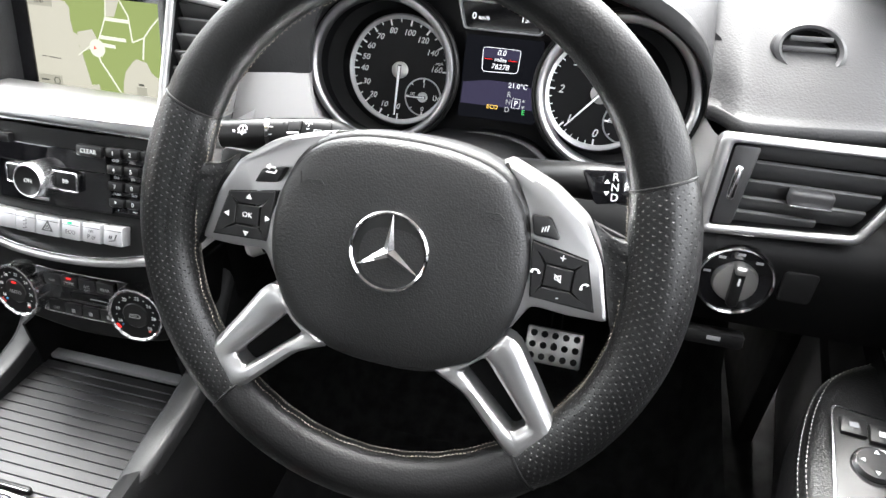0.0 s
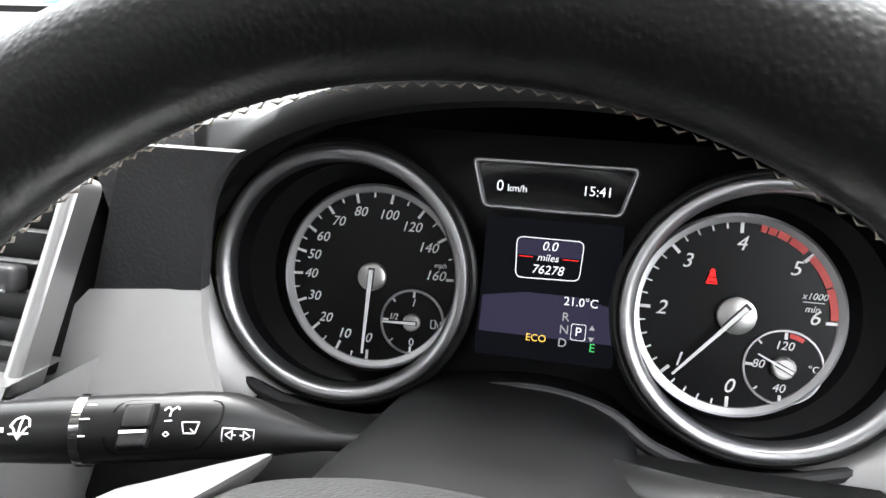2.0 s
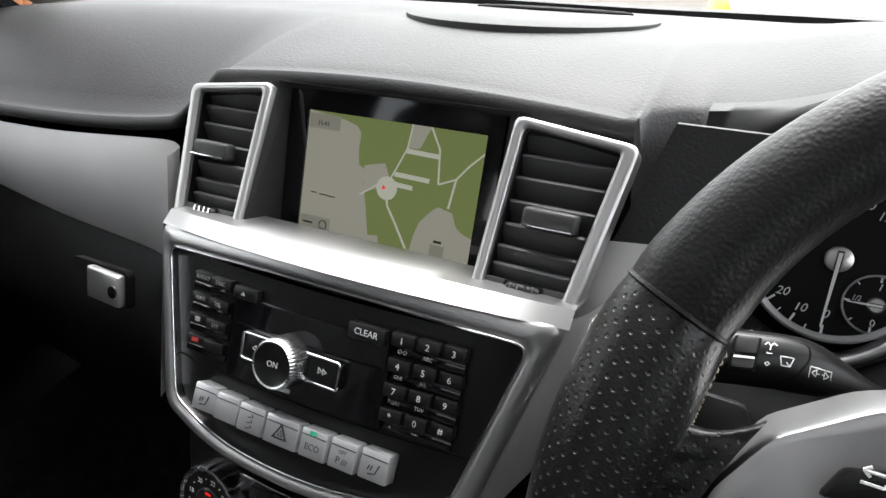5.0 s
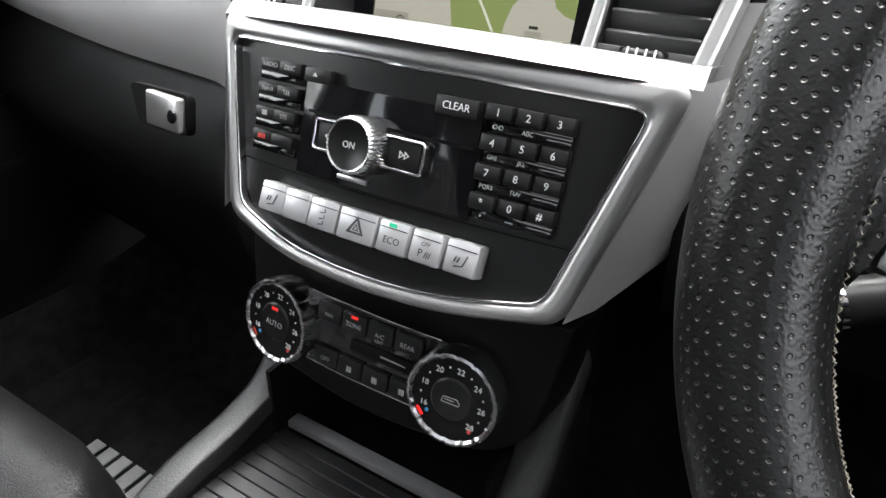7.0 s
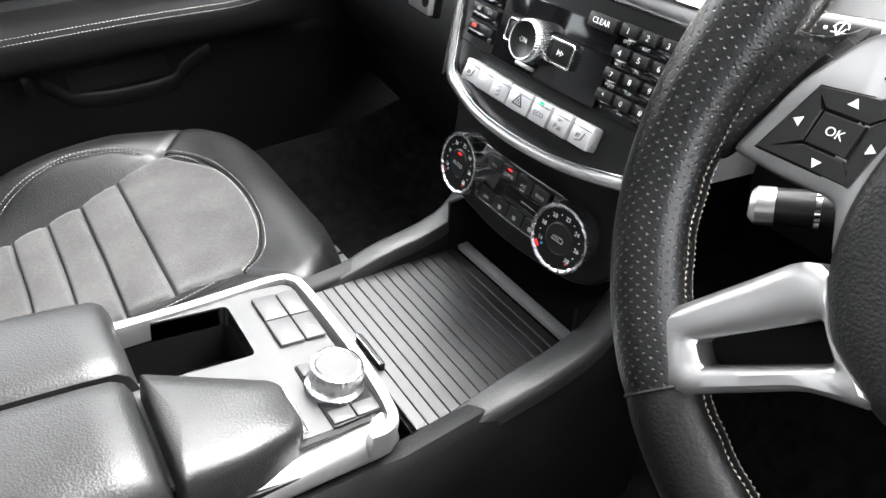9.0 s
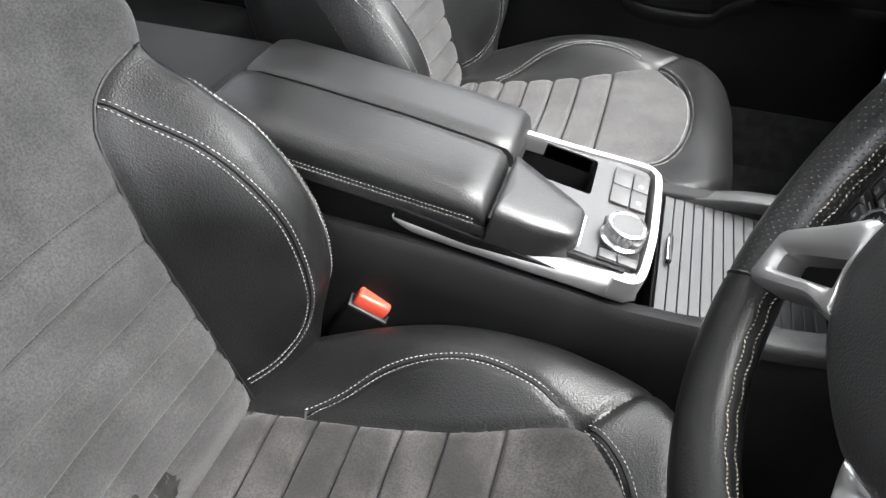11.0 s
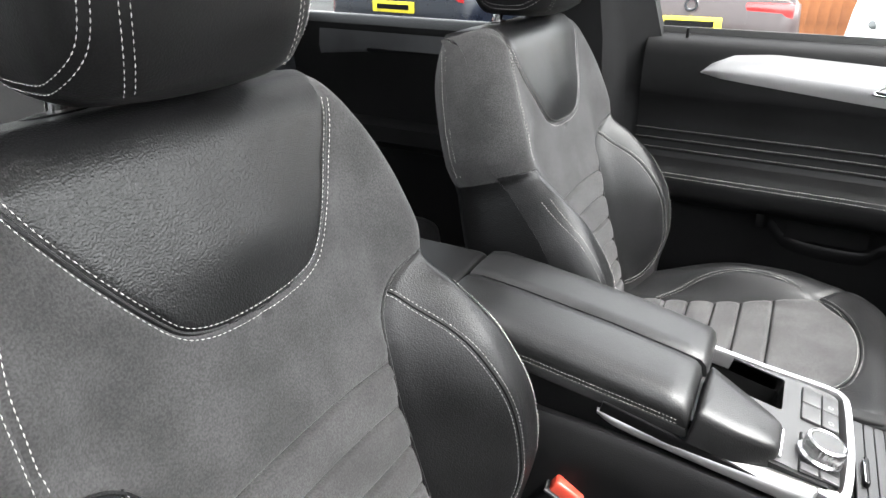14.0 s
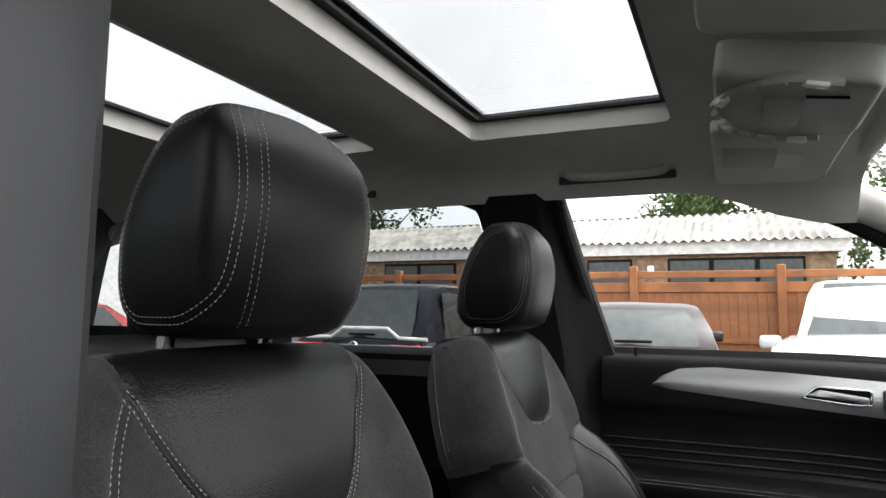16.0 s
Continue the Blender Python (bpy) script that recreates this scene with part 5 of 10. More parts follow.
speedo = gauge("speedometer", -0.0965, -0.1135, "speedometer dial with white figures")
spots = [(0, 270), (10, 247), (20, 225), (30, 203), (40, 183), (50, 166), (60, 148), (70, 128), (80, 106), (100, 80), (120, 56), (140, 32), (160, 3)]
for v, a in spots:
    tick(speedo, -0.0965, a, 0.0425, 0.0488, 0.0007)
    k = 0.0360 if v >= 100 else 0.0375
    letters("figure", str(v), 0.0078, G, WHITE_INK, speedo, at=(-0.0965 + k * math.cos(radians(a)), k * math.sin(radians(a)) + (0.002 if v in (0, 160) else 0)), italic=0.25, z=0.0008)
for (v0, a0), (v1, a1) in zip(spots, spots[1:]):
    tick(speedo, -0.0965, (a0 + a1) / 2, 0.0450, 0.0488, 0.0004)
letters("unit", "mph", 0.0040, G, WHITE_INK, speedo, at=(-0.0580, 0.0098), italic=0.25)
hand(speedo, -0.0965, 0.0, 268, 0.0435, 0.004, 0.0080)
part("fuel_ring", lathe([(0.0172, 0.0005), (0.0176, 0.0013), (0.0184, 0.0013), (0.0187, 0.0002)], 48), BRUSHED, speedo, "thin silver fuel gauge ring", m4=G @ pose(-0.0715, -0.0235, 0))
for a in (90, 135, 180, 225, 270):
    tick(speedo, -0.0715, a, 0.0140 if a % 90 == 0 else 0.0150, 0.0172, 0.0006 if a % 90 == 0 else 0.0004, cy=-0.0235)
letters("figure", "1", 0.0062, G, WHITE_INK, speedo, at=(-0.0715, -0.0125), italic=0.2)
letters("figure", "1/2", 0.0050, G, WHITE_INK, speedo, at=(-0.0825, -0.0215), italic=0.2, narrow=0.8)
letters("figure", "0", 0.0062, G, WHITE_INK, speedo, at=(-0.0710, -0.0350))
hand(speedo, -0.0715, -0.0235, 182, 0.0160, 0.003, 0.0048, 0.0008)
for pts in (((-0.0605, -0.0255), (-0.0605, -0.0210), (-0.0580, -0.0210), (-0.0580, -0.0255), (-0.0605, -0.0255)), ((-0.0578, -0.0220), (-0.0565, -0.0235), (-0.0565, -0.0250)), ((-0.0552, -0.0215), (-0.0552, -0.0235), (-0.0540, -0.0225), (-0.0552, -0.0215))):
    part("fuel_symbol", tube([G @ Vector((x, y, 0.0008)) for x, y in pts], 0.00035, 5), WHITE_INK, speedo)

tacho = gauge("rev_counter", 0.0985, 0.1130, "rev counter dial with a red band")
tspots = [(0, 270), (1, 225), (2, 180), (3, 136), (4, 92), (5, 46), (6, 1)]
for v, a in tspots:
    tick(tacho, 0.0985, a, 0.0425, 0.0488, 0.0008)
    letters("figure", str(v), 0.0106, G, WHITE_INK, tacho, at=(0.0985 + 0.0370 * math.cos(radians(a)), 0.0370 * math.sin(radians(a)) + (0.002 if v == 6 else 0)), italic=0.25, z=0.0008)
    if v < 6:
        b = tspots[v + 1][1]
        for k in range(1, 5):
            if v < 4:
                tick(tacho, 0.0985, a + (b - a) * k / 5, 0.0450, 0.0488, 0.0004)
for a0, a1 in ((81, 77), (76, 71), (70, 63), (62, 50), (46, 24), (23, 3)):
    q = circle(0.0488, 8, (0.0985, 0), a0, a1) + circle(0.0445, 8, (0.0985, 0), a1, a0)
    part("red_band", prism(q, 0.0003, 0.0009), RED_PAINT, tacho, m4=G, smooth=False)
hand(tacho, 0.0985, 0.0, 229, 0.0440, 0.006, 0.0095)
letters("unit", "x1000", 0.0048, G, WHITE_INK, tacho, at=(0.1345, 0.0135), italic=0.25)
letters("unit", "min", 0.0048, G, WHITE_INK, tacho, at=(0.1340, 0.0070), italic=0.25)
part("unit_line", box(0.010, 0.0004, 0.0004, at=(0.1343, 0.0105, 0.0008)), WHITE_INK, tacho, m4=G)
part("coolant_ring", lathe([(0.0182, 0.0005), (0.0186, 0.0013), (0.0194, 0.0013), (0.0197, 0.0002)], 48), BRUSHED, tacho, "thin silver coolant gauge ring", m4=G @ pose(0.1235, -0.0240, 0))
for a in (90, 135, 180, 225, 270):
    tick(tacho, 0.1235, a, 0.0145 if a % 90 == 0 else 0.0158, 0.0180, 0.0007 if a % 90 == 0 else 0.0004, cy=-0.0240)
part("red_band", prism(circle(0.0178, 6, (0.1235, -0.0240), 84, 60) + circle(0.0155, 6, (0.1235, -0.0240), 60, 84), 0.0003, 0.0009), RED_PAINT, tacho, m4=G, smooth=False)
for s, x, y in (("120", 0.1230, -0.0130), ("80", 0.1115, -0.0235), ("40", 0.1225, -0.0350)):
    letters("figure", s, 0.0062, G, WHITE_INK, tacho, at=(x, y), italic=0.2)
hand(tacho, 0.1235, -0.0240, 155, 0.0150, 0.004, 0.0056, 0.0008)
letters("unit", "°C", 0.0050, G, WHITE_INK, tacho, at=(0.1380, -0.0235))
part("belt_warning_light", join(prism(circle(0.0013, 12, (0.0850, 0.0215)), 0.0003, 0.0012), prism([(0.0822, 0.0150), (0.0878, 0.0150), (0.0862, 0.0205), (0.0838, 0.0205)], 0.0003, 0.0012)), LIT_RED, tacho, "lit red belt warning light", m4=G, smooth=False)
for y in (0.0160, 0.0185):
    part("belt_mark", box(0.0035, 0.0006, 0.0003, at=(0.085, y, 0.0013)), BLACK, tacho, m4=G)

# middle displays
trap = [(-0.0455, 0.0715), (0.0450, 0.0715), (0.0375, 0.0445), (-0.0375, 0.0445)]
tin = [(-0.0425, 0.0695), (0.0420, 0.0695), (0.0355, 0.0465), (-0.0355, 0.0465)]
part("upper_display_frame", rim_band(rounded(trap, 0.004, 4), rounded(tin, 0.003, 4), -0.010, 0.003, 0.0012), BRUSHED, cluster, "silver display frame", m4=G)
updisp = part("upper_display", prism(rounded(tin, 0.003, 4), -0.010, -0.003), GLOSS, cluster, "dark clock display", m4=G)
letters("speed_reading", "0", 0.0085, G, LIT_WHITE, updisp, at=(-0.0290, 0.0570), z=-0.0024)
letters("speed_unit", "km/h", 0.0054, G, LIT_WHITE, updisp, at=(-0.0195, 0.0562), z=-0.0024)
letters("clock_reading", "15:41", 0.0074, G, LIT_WHITE, updisp, at=(0.0235, 0.0575), z=-0.0024)
mid_line = [(-0.0345, 0.0405), (0.0395, 0.0405), (0.0405, -0.0370), (-0.0355, -0.0370)]
screen = part("main_display", prism(rounded(mid_line, 0.003), -0.010, -0.004), SCREEN_DARK, cluster, "lit trip computer display", m4=G)
part("display_band", prism([(-0.0335, -0.0040), (-0.010, 0.0000), (0.018, 0.0000), (0.0390, -0.0045), (0.0392, -0.0240), (-0.0340, -0.0240)], -0.004, -0.0036), SCREEN_BAND, screen, "dim violet band", m4=G, smooth=False)
odo = rounded([(-0.0175, 0.0305), (0.0195, 0.0305), (0.0185, 0.0085), (-0.0165, 0.0075)], 0.004)
part("odometer_frame", rim_band(odo, inset_poly(odo, 0.0005), -0.004, -0.0033), LIT_WHITE, screen, m4=G)
part("odometer_fill", prism(inset_poly([(-0.0172, 0.0300), (0.0192, 0.0300), (0.0187, 0.0200), (-0.0170, 0.0200)], 0.0006), -0.004, -0.0037), SCREEN_BAND, screen, m4=G, smooth=False)
for s, size, x, y, m, it in (("0.0", 0.0070, 0.0010, 0.0260, LIT_WHITE, 0.2), ("miles", 0.0056, 0.0005, 0.0197, LIT_WHITE, 0.2), ("76278", 0.0070, 0.0008, 0.0130, LIT_WHITE, 0.2), ("21.0°C", 0.0066, 0.0205, -0.0028, LIT_WHITE, 0),
                              ("R", 0.0068, 0.0130, -0.0115, LIT_GREY, 0), ("N", 0.0068, 0.0128, -0.0185, LIT_GREY, 0), ("D", 0.0068, 0.0125, -0.0258, LIT_GREY, 0), ("P", 0.0070, 0.0205, -0.0190, LIT_WHITE, 0), ("E", 0.0066, 0.0285, -0.0268, LIT_GREEN, 0), ("ECO", 0.0056, -0.0020, -0.0248, LIT_AMBER, 0)):
    letters("reading", s, size, G, m, screen, at=(x, y), z=-0.0032, italic=it)
pb = [(0.0165, -0.0145), (0.0245, -0.0145), (0.0245, -0.0235), (0.0165, -0.0235)]
part("gear_frame", rim_band(rounded(pb, 0.001, 2), rounded(inset_poly(pb, 0.0004), 0.001, 2), -0.004, -0.0033), LIT_WHITE, screen, m4=G)
for x0, x1 in ((-0.0150, -0.0075), (0.0085, 0.0170)):
    part("red_rule", box(x1 - x0, 0.0004, 0.0003, at=((x0 + x1) / 2, 0.0197, -0.0034)), LIT_RED, screen, m4=G)
for y, k in ((-0.0170, 1), (-0.0210, -1)):
    part("arrow", prism([(0.0260, y), (0.0292, y), (0.0276, y + 0.0026 * k)], -0.004, -0.0033), LIT_GREY, screen, m4=G, smooth=False)
lip = [(-0.205, -0.050, 0.0), (-0.155, -0.074, 0.004), (-0.105, -0.083, 0.006), (-0.065, -0.074, 0.006), (-0.038, -0.058, 0.006), (0.0, -0.052, 0.006), (0.038, -0.058, 0.006), (0.065, -0.074, 0.006), (0.105, -0.083, 0.006), (0.155, -0.074, 0.004), (0.205, -0.050, 0.0)]
ll = spline(lip, 6)
part("lower_lip", tube([G @ p for p in ll], 0.0042, 10), PLASTIC_GREY, cluster, "grey plastic lower lip")
rows = [[p + Vector((0, 0.001, 0)) for p in ll], [Vector((p.x, p.y + 0.004, -0.024)) for p in ll]]
part("lip_wall", loft(rows, closed=False), PLASTIC, cluster, m4=G)
rows = [[p + Vector((0, -0.001, 0)) for p in ll], [Vector((p.x, p.y - 0.014, 0.012)) for p in ll], [Vector((p.x * 1.0, p.y - 0.045, 0.012)) for p in ll]]
part("lower_apron", loft(rows, closed=False), PLASTIC, cluster, "black plastic apron", m4=G)

# ---- dashboard ----
dash = thing("dashboard", (0, 0.45, 0.9), "black grained dashboard with satin silver trim", "dashboard")


def lip_at(x):
    """Front edge of the soft dash top: (y, z)."""
    if abs(x - 0.3975) < 0.190:
        q = math.sqrt(max(0, 1 - ((x - 0.3975) / 0.190) ** 2))
        return 0.168 - 0.022 * q, 1.128 + 0.116 * q ** 0.8
    y = interp(x, [(-0.80, 0.20), (-0.45, 0.165), (-0.24, 0.15), (-0.17, 0.140), (-0.155, 0.136), (0.176, 0.136), (0.182, 0.150), (0.207, 0.168), (0.588, 0.168), (0.62, 0.140), (0.80, 0.150)])
    z = interp(x, [(-0.80, 1.110), (-0.45, 1.128), (-0.24, 1.150), (-0.18, 1.186), (-0.155, 1.201), (0.01, 1.209), (0.176, 1.201), (0.181, 1.128), (0.205, 1.128), (0.59, 1.130), (0.80, 1.138)])
    return y, z


def top_at(x, y):
    base = -0.030 * ease((x - 0.54) / 0.12) * ease((0.5 - y) / 0.2) + interp(y, [(0.30, 1.240), (0.45, 1.243), (0.62, 1.236), (0.80, 1.205)]) - 0.03 * (abs(x) / 0.8) ** 3
    hood = 0.026 * math.exp(-(((x - 0.3975) / 0.15) ** 4)) * ease((0.62 - y) / 0.35)
    return base + hood


rows = []
for i in range(401):
    x = -0.80 + 1.60 * i / 400
    y0, z0 = lip_at(x)
    zt = top_at(x, 0.34)
    row = [(x, y0 + 0.012, z0 - 0.004), (x, y0 + 0.002, z0 - 0.003), (x, y0, z0 + 0.003), (x, y0 + 0.004, z0 + 0.009)]
    crest = max(z0 + 0.010, interp(x, [(0.165, 0.0), (0.172, 1.214), (0.21, 1.216), (0.25, 1.224), (0.30, 1.240), (0.3975, 1.252), (0.45, 0.0)]))
    row += [(x, y0 + 0.006, z0 + 0.009 + (crest - z0 - 0.009) * 0.55), (x, y0 + 0.012, crest - 0.004), (x, y0 + 0.022, crest)]
    for k in range(1, 13):
        q = k / 12
        y = y0 + 0.022 + (0.318 - y0) * q
        row.append((x, y, crest + (zt - crest) * math.sin(q * math.pi / 2) ** (0.9)))
    for y in (0.42, 0.50, 0.58, 0.66, 0.72, 0.80):
        row.append((x, y, top_at(x, y)))
    rows.append(row)
part("dash_top", loft(rows, closed=False), DASH_SOFT, dash, "soft black grained dash top", sharp=70)
for x0_, x1_ in ((0.165, 0.206),):
    part("dash_cheek", box(x1_ - x0_, 0.05, 0.105, 0.006, 3, at=((x0_ + x1_) / 2, 0.210, 1.150)), DASH_SOFT, dash, "soft black grained cheek beside the dials")
# upright leather-grained cheek and silver trim between the centre vent and the dials
UP = pose(0, 0.130, 1.14, 84)
part("dash_cheek", prism([(0.1745, -0.0015), (0.2350, 0.0050), (0.2362, 0.015), (0.2375, 0.025), (0.2392, 0.036), (0.2415, 0.046), (0.2450, 0.055), (0.2490, 0.062), (0.2590, 0.074), (0.2000, 0.074)], 0.0, 0.008), DASH_SOFT, dash, "soft black grained cheek beside the dials", m4=UP, smooth=False)
UP = pose(0, 0.128, 1.14, 64)
part("trim_panel", prism([(0.1735, -0.0030), (0.2350, 0.0035), (0.2365, -0.008), (0.2400, -0.022), (0.2450, -0.036), (0.2520, -0.052), (0.2600, -0.068), (0.1150, -0.072)], 0.0, 0.007), TRIM, dash, "satin silver trim beside the dials", m4=UP, smooth=False)
# black rim of the hood over the dials
rows = []
for i in range(81):
    x = 0.3975 - 0.186 + 0.372 * i / 80
    y0, z0 = lip_at(x)
    crest = max(z0 + 0.010, interp(x, [(0.21, 1.216), (0.25, 1.224), (0.30, 1.240), (0.3975, 1.252), (0.45, 0.0)]))
    rows.append([(x, y0 + 0.004, z0 - 0.006), (x, y0 - 0.003, z0 - 0.002), (x, y0 - 0.003, z0 + 0.006), (x, y0 + 0.002, z0 + 0.012), (x, y0 + 0.008, crest - 0.001), (x, y0 + 0.022, crest + 0.0016), (x, y0 + 0.030, crest - 0.004)])
part("hood_rim", loft(rows, closed=False), PLASTIC, dash, "black rim of the hood over the dials", sharp=60)
# hood lining over the dials
rows = []
for i in range(49):
    x = 0.3975 - 0.183 + 0.366 * i / 48
    y0, z0 = lip_at(x)
    rows.append([(x, y0 + 0.010, z0 - 0.0035), (x, 0.17, z0 - 0.006), (0.3975 + (x - 0.3975) * 1.0, 0.225, z0 - 0.012)])
part("hood_lining", loft(rows, closed=False), PLASTIC, dash, "black plastic hood lining")
seal = spline([(-0.79, 0.40, 0), (-0.69, 0.53, 0), (-0.55, 0.60, 0), (-0.36, 0.64, 0), (-0.15, 0.665, 0), (0.06, 0.68, 0), (0.20, 0.665, 0), (0.36, 0.64, 0), (0.50, 0.61, 0), (0.60, 0.57, 0), (0.69, 0.52, 0), (0.79, 0.40, 0)], 6)
part("windscreen_seal", loft([[(p.x, p.y - 0.004, top_at(p.x, p.y) - 0.010), (p.x, p.y, top_at(p.x, p.y) + 0.009), (p.x, p.y + 0.010, top_at(p.x, p.y) + 0.012), (p.x, p.y + 0.050, top_at(p.x, p.y) + 0.008), (p.x, p.y + 0.060, top_at(p.x, p.y) - 0.03)] for p in seal], closed=False), PLASTIC, dash, "black seal along the foot of the windscreen")
part("windscreen_ledge", box(1.58, 0.10, 0.03, 0.01, at=(0, 0.84, 1.185)), PLASTIC, dash, "black plastic ledge under the windscreen")
lid = [(x, y) for x, y in circle(0.118, 56, (0, 0))]
part("speaker_lid", prism([(0.008 + x * 1.07, 0.400 + y * (0.98 if y < 0 else 0.72)) for x, y in lid], 1.236, 1.2448, 0.0012), DASH_SOFT, dash, "flat speaker lid in the dash top")
part("sensor_cowl", loft([[(0.006 + 0.088 * k * math.cos(a), 0.468 + 0.012 * k * math.sin(a), z) for a in [2 * math.pi * i / 32 for i in range(32)]] for k, z in ((1.0, 1.243), (1.0, 1.246), (0.9, 1.2475), (0.6, 1.248))]), BLACK, dash, "low black speaker slot")
part("rain_sensor", box(0.05, 0.02, 0.006, 0.003, at=(0.20, 0.69, 1.232)), PLASTIC, dash)

# silver band left and right of the dials, and on the passenger's side
def band(rows_, m, label, name="trim_panel"):
    return part(name, loft(rows_, closed=False), m, dash, label, sharp=60)


def wing(x, q):
    """The passenger's trim: q 0 at its upper edge, 1 at its lower edge."""
    top = interp(x, [(-0.80, 1.098), (-0.45, 1.118), (-0.24, 1.140), (-0.165, 1.150)])
    low = interp(x, [(-0.80, 1.050), (-0.60, 1.032), (-0.45, 1.024), (-0.36, 1.022), (-0.28, 1.021), (-0.235, 1.004), (-0.205, 0.965), (-0.165, 0.90)])
    y = interp(x, [(-0.80, 0.205), (-0.45, 0.165), (-0.24, 0.145), (-0.19, 0.120), (-0.165, 0.085)])
    z = top + (low - top) * q
    return (x, y - 0.022 * math.sin(q * math.pi * 0.75) + 0.012 * q, z)


band([[wing(-0.80 + 0.635 * i / 60, k / 10) for k in range(11)] for i in range(61)], TRIM, "satin silver trim before the passenger")
def knee(x, q):
    top = interp(x, [(-0.80, 1.050), (-0.60, 1.032), (-0.45, 1.024), (-0.36, 1.022), (-0.28, 1.021), (-0.235, 1.004), (-0.205, 0.965), (-0.165, 0.90)])
    z = top + (0.70 - top) * q
    return (x, interp(x, [(-0.80, 0.216), (-0.45, 0.176), (-0.24, 0.155), (-0.165, 0.095)]) - 0.045 * math.sin(min(1, q * 3) * math.pi / 2) * ease((-0.17 - x) / 0.05) + 0.16 * max(0, q - 0.35), z)


glove = thing("glovebox", (-0.45, 0.15, 0.75), "black plastic glovebox with a silver latch", "glovebox")
part("glovebox_lid", loft([[knee(-0.78 + 0.61 * i / 40, k / 14) for k in range(15)] for i in range(41)], closed=False), PLASTIC, glove, "black plastic lid")
LT = frame_at((-0.282, 0.091, 1.008), 14)
part("latch_recess", prism(rounded([(-0.045, 0.018), (0.034, 0.018), (0.036, -0.018), (-0.030, -0.018)], 0.008), -0.004, 0.004), BLACK, glove, m4=LT)
part("latch", prism(rounded([(-0.014, 0.016), (0.030, 0.014), (0.032, -0.016), (-0.012, -0.014)], 0.003), 0.004, 0.011, 0.002), ALU, glove, "brushed silver latch", m4=LT)
part("keyhole", prism(circle(0.006, 20, (0.023, -0.002)), 0.0105, 0.0118, 0.0004), GLOSS, glove, "dark keyhole", m4=LT)

def beside_dial(x0, cx, s):
    """Trim between a vent frame and the round dial housing."""
    rows_ = []
    for i in range(15):
        r_ = []
        for k in range(9):
            q = k / 8
            z = 1.128 - 0.105 * q
            half = math.sqrt(max(0.0, 0.0775 ** 2 - min(0.0775, (1.132 - z) / 0.94) ** 2))
            x1 = cx - s * half
            t = i / 14
            r_.append((x0 + (x1 - x0) * t, 0.136 + 0.040 * t * t + 0.012 * q - 0.006 * math.sin(q * 3.1), z))
        rows_.append(r_)
    return rows_


band(beside_dial(0.172, 0.284, 1), TRIM, "satin silver trim beside the dials")
band(beside_dial(0.600, 0.5105, -1), TRIM, "satin silver trim beside the dials")
rows = []
for i in range(31):
    x = 0.165 + 0.62 * i / 30
    rows.append([(x, 0.150, 1.065), (x, 0.105, 1.055), (x, 0.094, 1.03), (x, 0.094, 0.99), (x, 0.105, 0.955), (x, 0.16, 0.945), (x, 0.30, 0.93)])
part("knee_panel", loft(rows, closed=False), PLASTIC, dash, "black plastic knee panel", sharp=60)
part("dash_carrier", box(1.52, 0.30, 0.30, 0.01, at=(0, 0.48, 1.03)), BLACK, dash)

# round demister vent on the right
RV = pose(0.667, 0.226, 1.176) @ pose(0, 0, 0, 52, 8, 0)
vent = thing("demister_vent", (0.667, 0.226, 1.17), "round black air vent with a grey ring", "air vent", "air vents")
part("vent_ring", lathe([(0.024, -0.004), (0.0245, 0.003), (0.0275, 0.005), (0.0310, 0.003), (0.0325, -0.003)], 48), PLASTIC_GREY, vent, "grey plastic ring", m4=RV @ Matrix.Diagonal((1, 0.78, 1, 1)))
part("vent_well", lathe([(0.0, -0.016), (0.022, -0.016), (0.0245, 0.0)], 36), BLACK, vent, m4=RV @ Matrix.Diagonal((1, 0.78, 1, 1)))
for y, w in ((0.010, 0.036), (0.0015, 0.046), (-0.0075, 0.042)):
    part("slat", box(w, 0.0045, 0.002, 0.0008, at=(0, y, -0.001)), PLASTIC_GREY, vent, m4=RV @ pose(0, 0, 0, 25, 0, 10))


